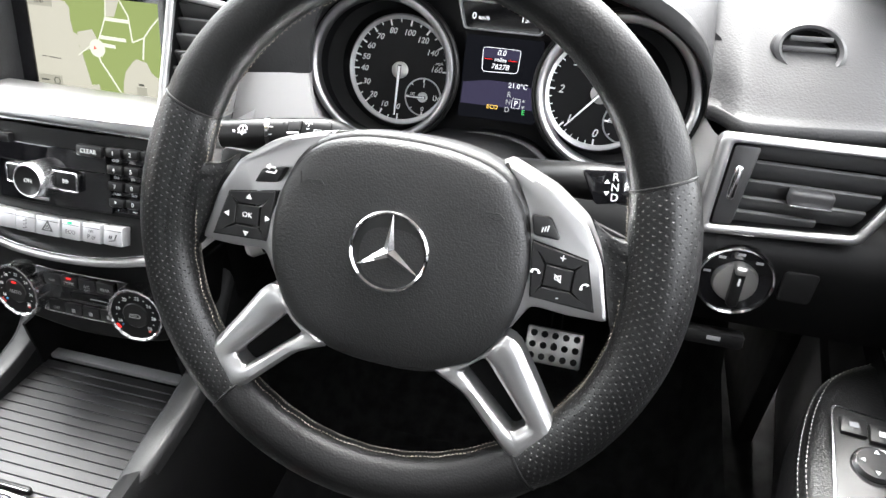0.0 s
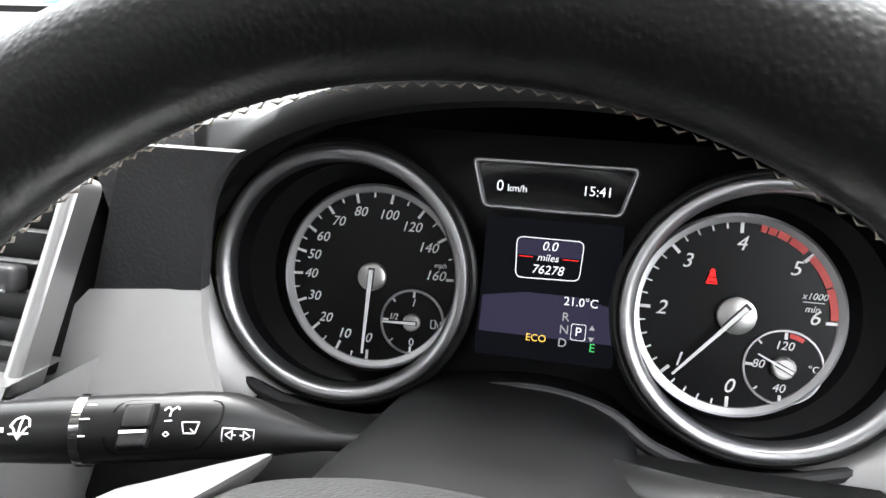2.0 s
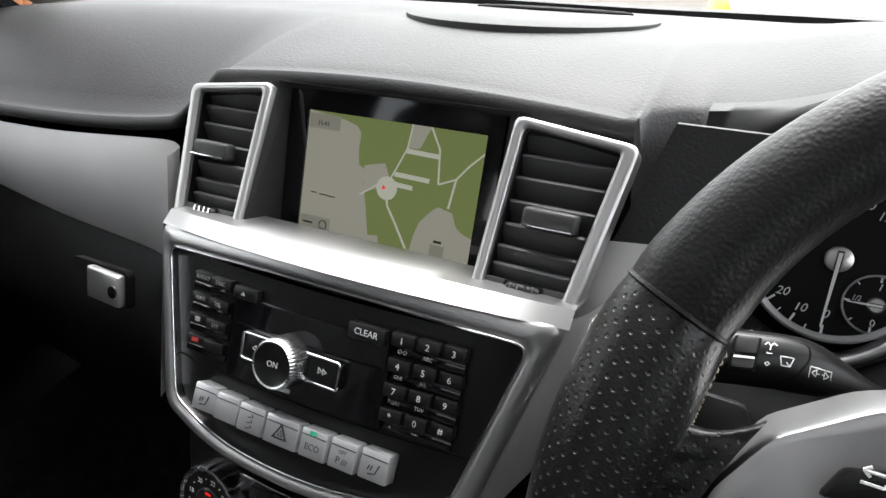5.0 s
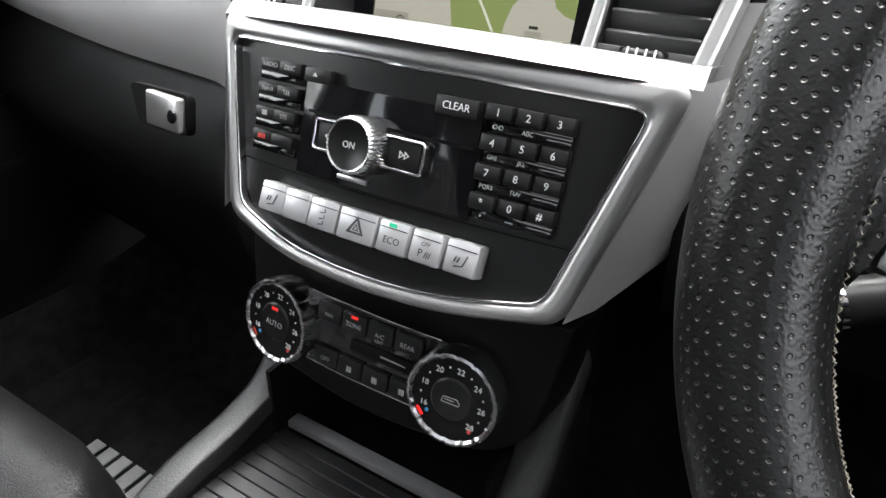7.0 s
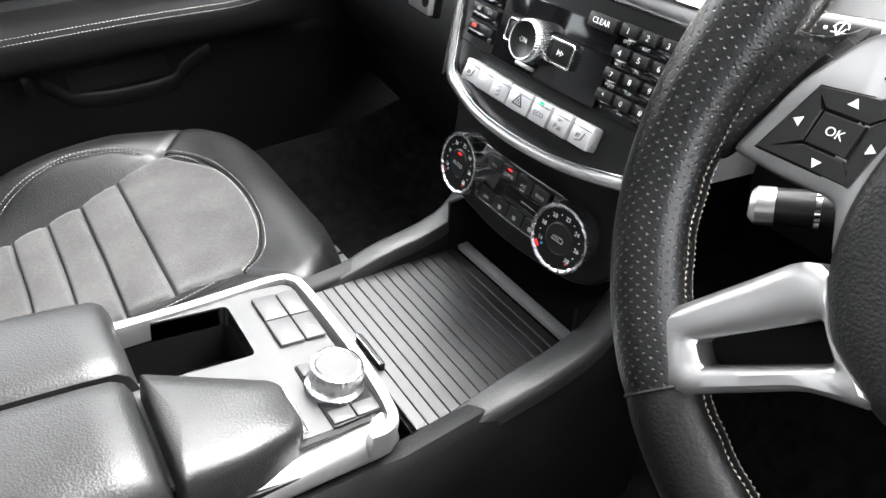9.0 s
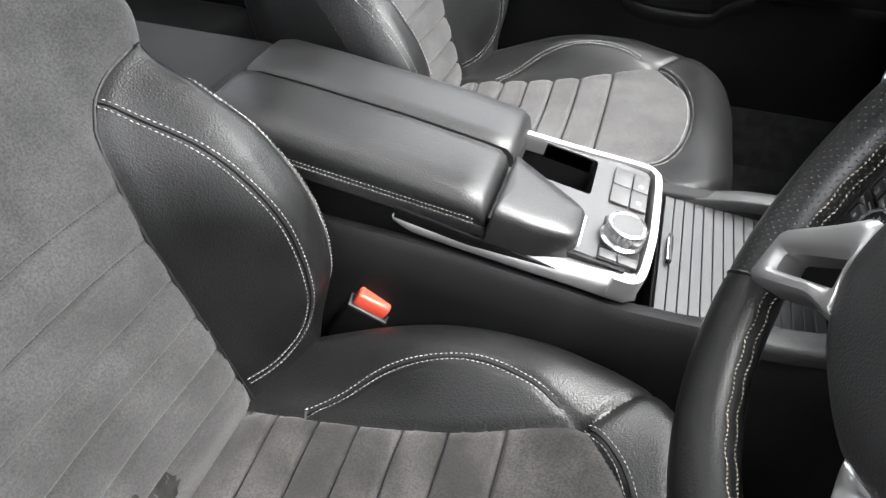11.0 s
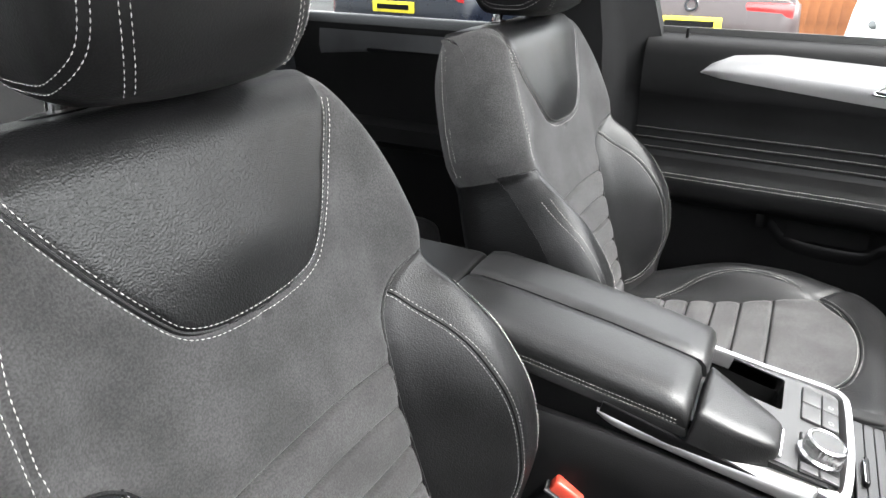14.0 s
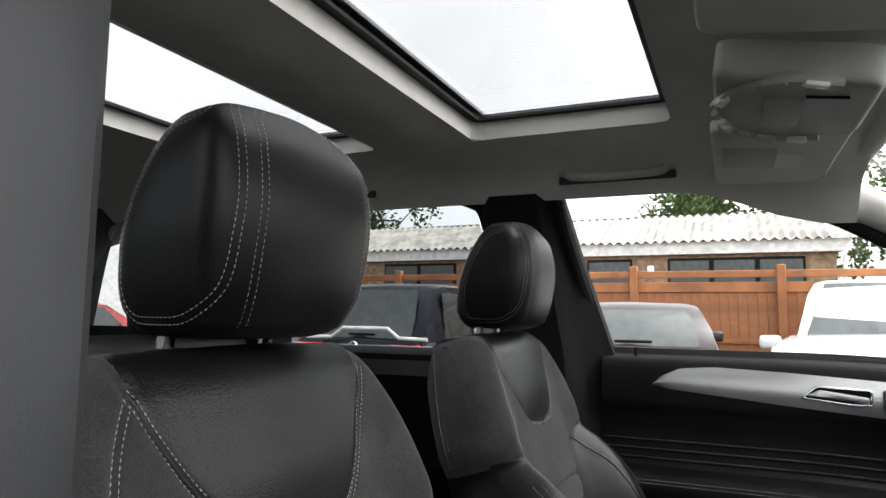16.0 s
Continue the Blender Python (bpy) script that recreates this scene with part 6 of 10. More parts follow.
def air_vent(name, label, F, outer, inner, slats, lean, tab, wheel_at=None, wheel_size=(0.030, 0.011)):
    """A framed vent: silver frame, dark well, slats that follow the opening, a tab and a thumb wheel."""
    t = thing(name, F @ Vector((sum(p[0] for p in outer) / 4, sum(p[1] for p in outer) / 4, -0.01)), label, "air vent", "air vents")
    ro, ri = rounded(outer, 0.007, 4), rounded(inner, 0.004, 4)
    part("vent_frame", rim_band(ro, ri, -0.012, 0.005, 0.002), SILVER, t, "satin silver frame", m4=F)
    part("vent_well", prism(ri, -0.045, -0.040), BLACK, t, m4=F)
    part("vent_wall", rim_band(ri, inset_poly(ri, 0.001), -0.042, 0.0), PLASTIC, t, m4=F)
    ys = [p[1] for p in inner]

    def span(y):
        xs = []
        for a, b in zip(inner, inner[1:] + inner[:1]):
            if (a[1] - y) * (b[1] - y) <= 0 and abs(a[1] - b[1]) > 1e-9:
                xs.append(a[0] + (b[0] - a[0]) * (y - a[1]) / (b[1] - a[1]))
        return (min(xs), max(xs)) if len(xs) >= 2 else None

    for y in slats:
        ends = span(y)
        if ends:
            part("slat", box(ends[1] - ends[0] - 0.001, 0.020, 0.0042, 0.0016, 2), SLAT, t, "", m4=F @ pose((ends[0] + ends[1]) / 2, y, -0.010, lean))
    part("vent_tab", box(0.034, 0.013, 0.012, 0.003, 3), PLASTIC_GREY, t, "grey plastic tab", m4=F @ pose(*tab, 0.002, 12))
    part("tab_edge", box(0.032, 0.002, 0.003, 0.001), CHROME, t, "", m4=F @ pose(tab[0], tab[1] - 0.006, 0.0085, 12))
    if wheel_at:
        yb = min(ys)
        s0, s1 = span(yb + 0.001), span(yb + 0.008)
        part("vent_sill", prism([(s0[0], yb + 0.001), (s0[1], yb + 0.001), (s1[1], yb + 0.008), (s1[0], yb + 0.008)], -0.02, 0.001, 0.001), PLASTIC_GREY, t, "", m4=F)
        part("wheel_slot", box(*wheel_size, 0.004, 0.0035, at=(*wheel_at, 0.0)), BLACK, t, m4=F)
        part("thumb_wheel", box(wheel_size[0] * 0.82, wheel_size[1] * 0.7, 0.008, 0.003, 3, at=(*wheel_at, 0.001)), PLASTIC_GREY, t, "ribbed thumb wheel", m4=F)
        for k in range(4):
            part("wheel_rib", box(0.0012, wheel_size[1] * 0.62, 0.0012, at=(wheel_at[0] + (k - 1.5) * wheel_size[0] * 0.18, wheel_at[1], 0.0052)), CHROME, t, m4=F)
    return t


V = frame_at((0.010, 0.100, 1.160), 29)
vr_o, vr_i = [(0.096, 0.0545), (0.1745, 0.0455), (0.1585, -0.0605), (0.0930, -0.0610)], [(0.1035, 0.0475), (0.1645, 0.0405), (0.1505, -0.0530), (0.1005, -0.0535)]
SLATS = (0.038, 0.0245, 0.0105, -0.0045, -0.0190, -0.0330, -0.0440)
air_vent("centre_vent", "slatted black air vent in a silver frame", V, vr_o, vr_i, SLATS, 40, (0.133, -0.006), (0.126, -0.0490), (0.026, 0.007))
air_vent("centre_vent", "slatted black air vent in a silver frame", V, [(-x, y) for x, y in reversed(vr_o)], [(-x, y) for x, y in reversed(vr_i)], SLATS, 40, (-0.136, -0.003), (-0.130, -0.0490), (0.026, 0.007))
VR = frame_at((0.660, 0.108, 1.100), 14, 0)
air_vent("side_vent", "wide slatted black air vent in a silver frame", VR, [(-0.064, 0.041), (0.098, 0.043), (0.060, -0.036), (-0.068, -0.044)], [(-0.054, 0.036), (0.088, 0.037), (0.055, -0.028), (-0.058, -0.036)], (0.0300, 0.0130, -0.0030, -0.0175, -0.0300), 34, (0.014, -0.002))
part_v = thing("vent_wheel_panel", VR @ Vector((-0.05, 0, 0)), "grey vent thumb wheel beside the side vent", "thumb wheel")
part("panel", prism(rounded([(-0.052, 0.034), (-0.032, 0.034), (-0.040, -0.034), (-0.056, -0.034)], 0.003), -0.004, 0.003, 0.001), PLASTIC_GREY, part_v, m4=VR)
part("thumb_wheel", box(0.007, 0.030, 0.008, 0.003, 3, at=(-0.046, 0.0, 0.003)), CHROME, part_v, "ribbed silver thumb wheel", m4=VR @ pose(0, 0, 0, 0, 0, -4))

# light switch
LS = frame_at((0.637, 0.0935, 1.014), 10)
light = thing("light_switch", (0.637, 0.10, 1.0), "round headlight switch with a chrome ring", "light switch")
part("switch_ring", lathe([(0.0300, -0.002), (0.0305, 0.003), (0.0322, 0.004), (0.0338, 0.002), (0.0342, -0.004)], 56), CHROME, light, "chrome ring", m4=LS)
part("switch_face", lathe([(0.0, 0.001), (0.0302, 0.001), (0.0302, -0.003)], 40), GLOSS, light, m4=LS)
part("knob", lathe([(0.0, 0.009), (0.0180, 0.007), (0.0195, 0.001)], 36), ALU, light, "silver rotary knob", m4=LS)
part("knob_grip", box(0.010, 0.040, 0.016, 0.004, 3, at=(0, 0, 0.009)), PLASTIC_FINE, light, "black grip bar", m4=LS)
part("grip_cap", box(0.010, 0.008, 0.017, 0.003, 3, at=(0, 0.0165, 0.0095)), ALU, light, m4=LS)
part("grip_mark", box(0.0018, 0.007, 0.001, at=(0, 0.007, 0.0174)), WHITE_INK, light, m4=LS)
for x, y in ((-0.015, 0.021), (0.0, 0.0258), (0.016, 0.020), (-0.0245, 0.006)):
    part("switch_mark", box(0.006, 0.0022, 0.0006, at=(x, y, 0.0014)), GREY_INK, light, m4=LS)
part("blank_cover", prism(rounded([(0.037, 0.018), (0.066, 0.018), (0.064, -0.012), (0.037, -0.012)], 0.005), -0.003, 0.003, 0.0015), PLASTIC_FINE, light, "black plastic blank cover", m4=LS)
part("brake_release", box(0.055, 0.016, 0.014, 0.004, at=(-0.004, -0.062, -0.002)), PLASTIC_FINE, light, m4=LS)
part("brake_mark", box(0.012, 0.004, 0.0006, at=(-0.004, -0.060, 0.0054)), GREY_INK, light, m4=LS)

# ---- display ----
N = frame_at((0.008, 0.126, 1.145), 15)
disp = thing("map_display", (0.008, 0.13, 1.10), "dashboard screen with a green and sand coloured map", "display screen")
SCREEN = [(-0.0725, 0.0460), (0.0745, 0.0460), (0.0735, -0.0460), (-0.0725, -0.0460)]
BEZEL = [(-0.0900, 0.0640), (0.0860, 0.0640), (0.0850, -0.0480), (-0.0890, -0.0480)]
part("bezel", rim_band(BEZEL, SCREEN, -0.006, 0.002), GLOSS, disp, "gloss black bezel", m4=N, smooth=False)
glass = part("screen_panel", prism(SCREEN, -0.006, 0.0), MAP_GREEN, disp, "lit map", m4=N, smooth=False)
part("bezel_edge", tube([N @ Vector((-0.0885, -0.0478, 0.003)), N @ Vector((0.0845, -0.0478, 0.003))], 0.0006, 6), SILVER, disp, "thin bright edge")


def patch(pts, m, z, name="map_area"):
    part(name, prism(pts, 0.0, z), m, glass, m4=N, smooth=False)


patch([(-0.0725, 0.0460), (-0.0400, 0.0420), (-0.0290, 0.0390), (-0.0250, 0.0340), (-0.0256, 0.0230), (-0.0240, 0.0115), (-0.0176, 0.0085), (-0.0190, -0.0020), (-0.0162, -0.0095), (-0.0096, -0.0384), (-0.0012, -0.0369), (0.0008, -0.0460), (-0.0725, -0.0460)], MAP_SAND, 0.0003)
patch([(0.0256, -0.0460), (0.0282, -0.0307), (0.0314, -0.0209), (0.0400, -0.0110), (0.0447, -0.0075), (0.0560, -0.0100), (0.0600, -0.0190), (0.0660, -0.0230), (0.0736, -0.0250), (0.0735, -0.0460)], MAP_SAND, 0.0003)
patch([(0.0169, 0.0460), (0.0316, 0.0460), (0.0245, 0.0301), (0.0148, 0.0292)], MAP_SAND, 0.0003)
patch([(-0.0190, 0.0120), (-0.0020, 0.0160), (0.0030, 0.0060), (-0.0060, -0.0030), (-0.0180, -0.0070)], MAP_SAND, 0.0004)
for rd, w in (([(0.0169, 0.0460), (0.0148, 0.0292), (0.0077, 0.0136), (0.0030, 0.0040)], 0.0005), ([(0.0316, 0.0460), (0.0401, 0.0316), (0.0423, 0.0080), (0.0554, 0.0134), (0.0640, 0.0240), (0.0743, 0.0340)], 0.0006), ([(0.0554, 0.0134), (0.0524, -0.0072)], 0.0007), ([(0.0020, -0.0060), (0.0040, -0.0140), (0.0118, -0.0247), (0.0240, -0.0430)], 0.0007), ([(-0.0205, -0.0100), (-0.0030, 0.0020)], 0.0005)):
    for a, b in zip(rd, rd[1:]):
        d = (Vector(b) - Vector(a)).normalized()
        side = Vector((-d.y, d.x)) * w
        patch([(Vector(a) - side)[:], (Vector(b) - side)[:], (Vector(b) + side)[:], (Vector(a) + side)[:]], MAP_ROAD, 0.0006, "map_road")
patch(circle(0.0085, 24, (0.0018, -0.0015)), MAP_ROAD, 0.0005, "map_position")
patch([(-0.0018, -0.0030), (0.0012, -0.0018), (-0.0012, 0.0006)], LIT_RED, 0.0009, "map_arrow")
# pale unreadable place names as bars
for x0_, x1_, y in ((0.0146, 0.0405, 0.0272), (0.0070, 0.0350, 0.0096), (0.0085, 0.0225, 0.0024)):
    patch([(x0_, y - 0.0017), (x1_, y - 0.0022), (x1_, y + 0.0010), (x0_, y + 0.0017)], MAP_ROAD, 0.0007, "map_lettering")
for x0_, x1_, y in ((-0.0640, -0.0590, -0.0150), (-0.0560, -0.0500, -0.0155), (-0.0500, -0.0420, -0.0158)):
    patch([(x0_, y - 0.0004), (x1_, y - 0.0004), (x1_, y + 0.0004), (x0_, y + 0.0004)], MAP_INK, 0.0006, "map_lettering")
for x0_, x1_, y0_, y1_ in ((-0.0715, -0.0440, 0.0330, 0.0440), (-0.0715, -0.0440, -0.0445, -0.0330)):
    patch([(x0_, y0_), (x1_, y0_), (x1_, y1_), (x0_, y1_)], MAP_GREY, 0.0006, "map_field")
part("scale_bar", box(0.0085, 0.0014, 0.0004, at=(-0.0640, -0.0385, 0.0009)), MAP_INK, glass, m4=N)
part("compass_mark", rim_band(circle(0.0036, 20, (-0.0500, -0.0385)), circle(0.0029, 20, (-0.0500, -0.0385)), 0.0004, 0.0009), MAP_INK, glass, m4=N)
part("road_sign", box(0.0060, 0.0018, 0.0004, at=(0.0480, -0.0318, 0.0008)), MAP_INK, glass, m4=N)
part("road_sign", box(0.0110, 0.0120, 0.0004, at=(0.0480, -0.0400, 0.0006)), MAP_GREY, glass, m4=N)
letters("clock_lettering", "15:41", 0.0050, N, MAP_INK, glass, at=(-0.0585, 0.0370), z=0.0009)
# well between the vents that the screen stands in
A = [V @ Vector(p) for p in ((-0.0955, 0.058, -0.002), (0.0955, 0.058, -0.002), (0.0925, -0.0605, 0.001), (-0.0925, -0.0605, 0.001))]
B = [N @ Vector((x * 1.01, y * 1.005, 0.0)) for x, y in BEZEL]
for name, i, j, m, words in (("well_top", 0, 1, PLASTIC, "black plastic surround"), ("well_side", 1, 2, DASH_SOFT, "black grained surround"), ("well_ledge", 2, 3, DASH_SOFT, "black grained ledge below the screen"), ("well_side", 3, 0, DASH_SOFT, "black grained surround")):
    part(name, loft([[A[i], A[j]], [B[i], B[j]]], closed=False), m, disp, words, smooth=False)

# ---- centre panel ----
S = frame_at((0.010, 0.0125, 1.050), 19)
bend = lambda x, y: -0.85 * x * x
audio = thing("audio_unit", (0.01, 0.02, 0.97), "black audio unit with keypad in a silver frame", "car radio")
out_s = rounded([(-0.1485, 0.0720), (0.1600, 0.0720), (0.1260, -0.0570), (0.060, -0.0700), (0.0, -0.0730), (-0.060, -0.0700), (-0.1150, -0.0560)], [0.010, 0.010, 0.012, 0.05, 0.05, 0.05, 0.012], 5)
in_s = rounded([(-0.1360, 0.0590), (0.1450, 0.0590), (0.1150, -0.0495), (0.056, -0.0625), (0.0, -0.0655), (-0.056, -0.0625), (-0.1060, -0.0485)], [0.012, 0.012, 0.010, 0.05, 0.05, 0.05, 0.010], 5)
part("panel_frame", rim_band(out_s, in_s, -0.016, 0.0050, 0.0025, bend=bend), SILVER, audio, "satin silver frame", m4=S)
in2 = inset_poly(in_s, 0.0022)
part("frame_bead", rim_band(in_s, in2, -0.006, 0.0035, 0.001, bend=bend), CHROME, audio, "", m4=S)
def bowed(x0, x1, y0, y1, z0, z1, n=16, slant=0.0):
    rows_ = []
    for i in range(n + 1):
        q = i / n
        x = x0 + (x1 - x0) * q
        b = bend(x, 0)
        rows_.append([(x + slant * (y0 - y1) * 0, y0, z0 + b), (x, y1, z0 + b), (x, y1, z1 + b), (x, y0, z1 + b)])
    return loft(rows_)


def panel_strip(z):
    """The dark panel inside the frame, cut across so that it bows with the front."""
    bm = bmesh.new()
    cols = []
    xs = [-0.134 + 0.277 * i / 40 for i in range(41)]
    for x in xs:
        ys = []
        for a, b in zip(in2, in2[1:] + in2[:1]):
            if (a[0] - x) * (b[0] - x) <= 0 and abs(a[0] - b[0]) > 1e-9:
                ys.append(a[1] + (b[1] - a[1]) * (x - a[0]) / (b[0] - a[0]))
        lo, hi = (min(ys), max(ys)) if len(ys) > 1 else (0.05, 0.056)
        cols.append([(x, lo + (hi - lo) * k / 6, z + bend(x, 0)) for k in range(7)])
    return loft(cols, closed=False)


part("panel_face", panel_strip(-0.003), PLASTIC_FINE, audio, "satin black panel", m4=S)
part("panel_joint", bowed(-0.122, 0.132, -0.0180, -0.0174, -0.003, -0.0022, 24), BLACK, audio, m4=S)
part("upper_ledge", loft([[S @ Vector((x, 0.071, 0.002 + bend(x, 0))), S @ Vector((x, 0.082, -0.012 + bend(x, 0) * 0.6)), Vector((S @ Vector((x, 0.09, 0)))) * 0 + Vector((0.010 + x, 0.098, 1.113))] for x in [-0.150 + 0.312 * i / 24 for i in range(25)]], closed=False), SILVER, audio, "satin silver ledge under the screen")
for s in (-1, 1):
    pts_o = [(s * 0.1490 + (0.006 if s > 0 else 0), 0.071), (s * 0.1240 + (0.002 if s > 0 else 0), -0.056)]
    rows = []
    for q in [k / 8 for k in range(9)]:
        x = pts_o[0][0] + (pts_o[1][0] - pts_o[0][0]) * q
        y = pts_o[0][1] + (pts_o[1][1] - pts_o[0][1]) * q
        a = S @ Vector((x, y, 0.002 + bend(x, 0)))
        rows.append([a, a + Vector((s * 0.010, 0.022, 0.0)), a + Vector((s * 0.026, 0.075 + 0.02 * q, 0.0)), a + Vector((s * 0.03, 0.15, 0.0))])
    part("side_cheek", loft(rows, closed=False), TRIM, audio, "satin silver cheek")
part("stack_core", box(0.25, 0.10, 0.21, 0.01, at=(0.01, 0.135, 0.975)), BLACK, audio)
ZB = 0.0
gl = part("face_plate", bowed(-0.058, 0.064, -0.0155, 0.0405, -0.004, ZB, 16), GLOSS, audio, "gloss black face plate", m4=S)
part("disc_slot", bowed(-0.054, 0.060, 0.0215, 0.0235, ZB, ZB + 0.0005, 16), PLASTIC, gl, m4=S)
part("upper_plate", bowed(-0.056, 0.063, 0.0235, 0.0400, ZB, ZB + 0.0025, 16), GLOSS, gl, m4=S)


def key(x0, x1, y0, y1, z=0.004, m=BUTTON, bev=0.0012, name="button"):
    bx = (x0 + x1) / 2
    return part(name, box(x1 - x0, y1 - y0, z, bev, 2, at=(bx, (y0 + y1) / 2, -0.002 + z / 2 + bend(bx, 0))), m, audio, m4=S)


def mark(s, x, y, size, m=WHITE_INK, z=0.0026, narrow=1.0):
    letters("lettering", s, size * 0.86, S, m, audio, at=(x, y), z=z + bend(x, 0), narrow=narrow)


for r in range(4):
    y1 = 0.0480 - 0.0148 * r
    key(-0.0985, -0.0810, y1 - 0.0075, y1, 0.006)
    key(-0.0802, -0.0625, y1 - 0.0075, y1, 0.006)
    key(-0.0985, -0.0625, y1 - 0.0128, y1 - 0.0080, 0.003, GLOSS, 0.0006, "button_sill")
for s, x, r in (("RADIO", -0.0898, 0), ("DISC", -0.0714, 0), ("NAVI", -0.0898, 1), ("TEL", -0.0714, 1), ("SYS", -0.0714, 2)):
    mark(s, x, 0.0442 - 0.0148 * r, 0.0046, GREY_INK, 0.0042)
part("mute_mark", box(0.004, 0.003, 0.0005, at=(-0.0898, 0.0146, 0.0043 + bend(0.09, 0))), GREY_INK, audio, m4=S)
part("red_mark", box(0.006, 0.003, 0.0005, at=(-0.0898, -0.0002, 0.0043 + bend(0.09, 0))), RED_PAINT, audio, m4=S)
key(-0.0570, -0.0370, 0.0390, 0.0475, 0.0065)
part("eject_mark", prism([(-0.0488, 0.0425), (-0.0452, 0.0425), (-0.0470, 0.0448)], 0.0042, 0.0048), GREY_INK, audio, m4=S, smooth=False)
key(0.0350, 0.0610, 0.0370, 0.0470, 0.0065)
mark("CLEAR", 0.0480, 0.0420, 0.0066, WHITE_INK, 0.0046)
labels = [["1", "2", "3"], ["4", "5", "6"], ["7", "8", "9"], ["*", "0", "#"]]
under = [["", "ABC", "DEF"], ["GHI", "JKL", "MNO"], ["PQRS", "TUV", "WXYZ"], ["+", "", ""]]
for r in range(4):
    yt = 0.0475 - 0.0155 * r
    key(0.0640, 0.1115, yt - 0.0145, yt - 0.0085, 0.0035, GLOSS, 0.0006, "key_sill")
    for c in range(3):
        x0 = 0.0640 + 0.0160 * c
        key(x0, x0 + 0.0153, yt - 0.0085, yt, 0.0068, BUTTON, 0.0013, "number_key")
        mark(labels[r][c], x0 + 0.0075, yt - 0.0044, 0.0066, WHITE_INK, 0.0049)
        if under[r][c]:
            mark(under[r][c], x0 + 0.0075, yt - 0.0118, 0.0039, WHITE_INK, 0.0017)
for dx in (-0.0016, 0.0016):
    part("mail_mark", rim_band(circle(0.0013, 12, (0.0715 + dx, 0.0360)), circle(0.0009, 12, (0.0715 + dx, 0.0360)), 0.001, 0.0019, bend=bend), WHITE_INK, audio, m4=S)
part("space_mark", box(0.0045, 0.0005, 0.0004, at=(0.0875, -0.0118 + 0.001, 0.0017 + bend(0.0875, 0))), WHITE_INK, audio, m4=S)
part("shift_mark", prism([(0.1015, -0.0120), (0.1055, -0.0120), (0.1035, -0.0098)], 0.0014, 0.0018, bend=bend), WHITE_INK, audio, m4=S, smooth=False)
# rotary knob with track keys
tk = rounded([(-0.0390, 0.0205), (0.0400, 0.0205), (0.0400, 0.0010), (-0.0390, 0.0010)], 0.004)
tki = inset_poly(tk, 0.0022)
part("key_frame", rim_band(tk, tki, 0.0, 0.0050, 0.0012), CHROME, audio, "chrome key frame", m4=S @ pose(-0.004, 0, 0))
for s in (-1, 1):
    part("track_key", box(0.022, 0.0148, 0.004, 0.001, at=(s * 0.0255 - 0.004, 0.0108, 0.0015)), BUTTON, audio, m4=S)
    for k in (-1, 1):
        x = s * 0.0265 - 0.004 + k * 0.0017
        part("track_mark", rim_band([(x - 0.0016 * s, 0.0130), (x + 0.0016 * s, 0.0108), (x - 0.0016 * s, 0.0086)], [(x - 0.0011 * s, 0.0120), (x + 0.0007 * s, 0.0108), (x - 0.0011 * s, 0.0096)], 0.003, 0.0040), WHITE_INK, audio, m4=S)
KN = S @ pose(-0.004, 0.0108, 0.0)
knob = part("volume_knob", lathe([(0.0165, 0.0), (0.0168, 0.010), (0.0160, 0.0185), (0.0148, 0.0205), (0.0138, 0.0200)], 160, 40, 0.0004), KNOB_CHROME, audio, "chrome rotary knob", m4=KN)
part("knob_cap", lathe([(0.0, 0.0185), (0.0125, 0.0190), (0.0140, 0.0200), (0.0142, 0.0150)], 40), PLASTIC_FINE, knob, "black cap", m4=KN)
letters("lettering", "ON", 0.0054, KN, WHITE_INK, knob, at=(0, 0), z=0.0193)
part("card_slot", box(0.022, 0.003, 0.002, 0.0008, at=(-0.012, -0.0105, 0.001)), ALU, audio, "", m4=S)
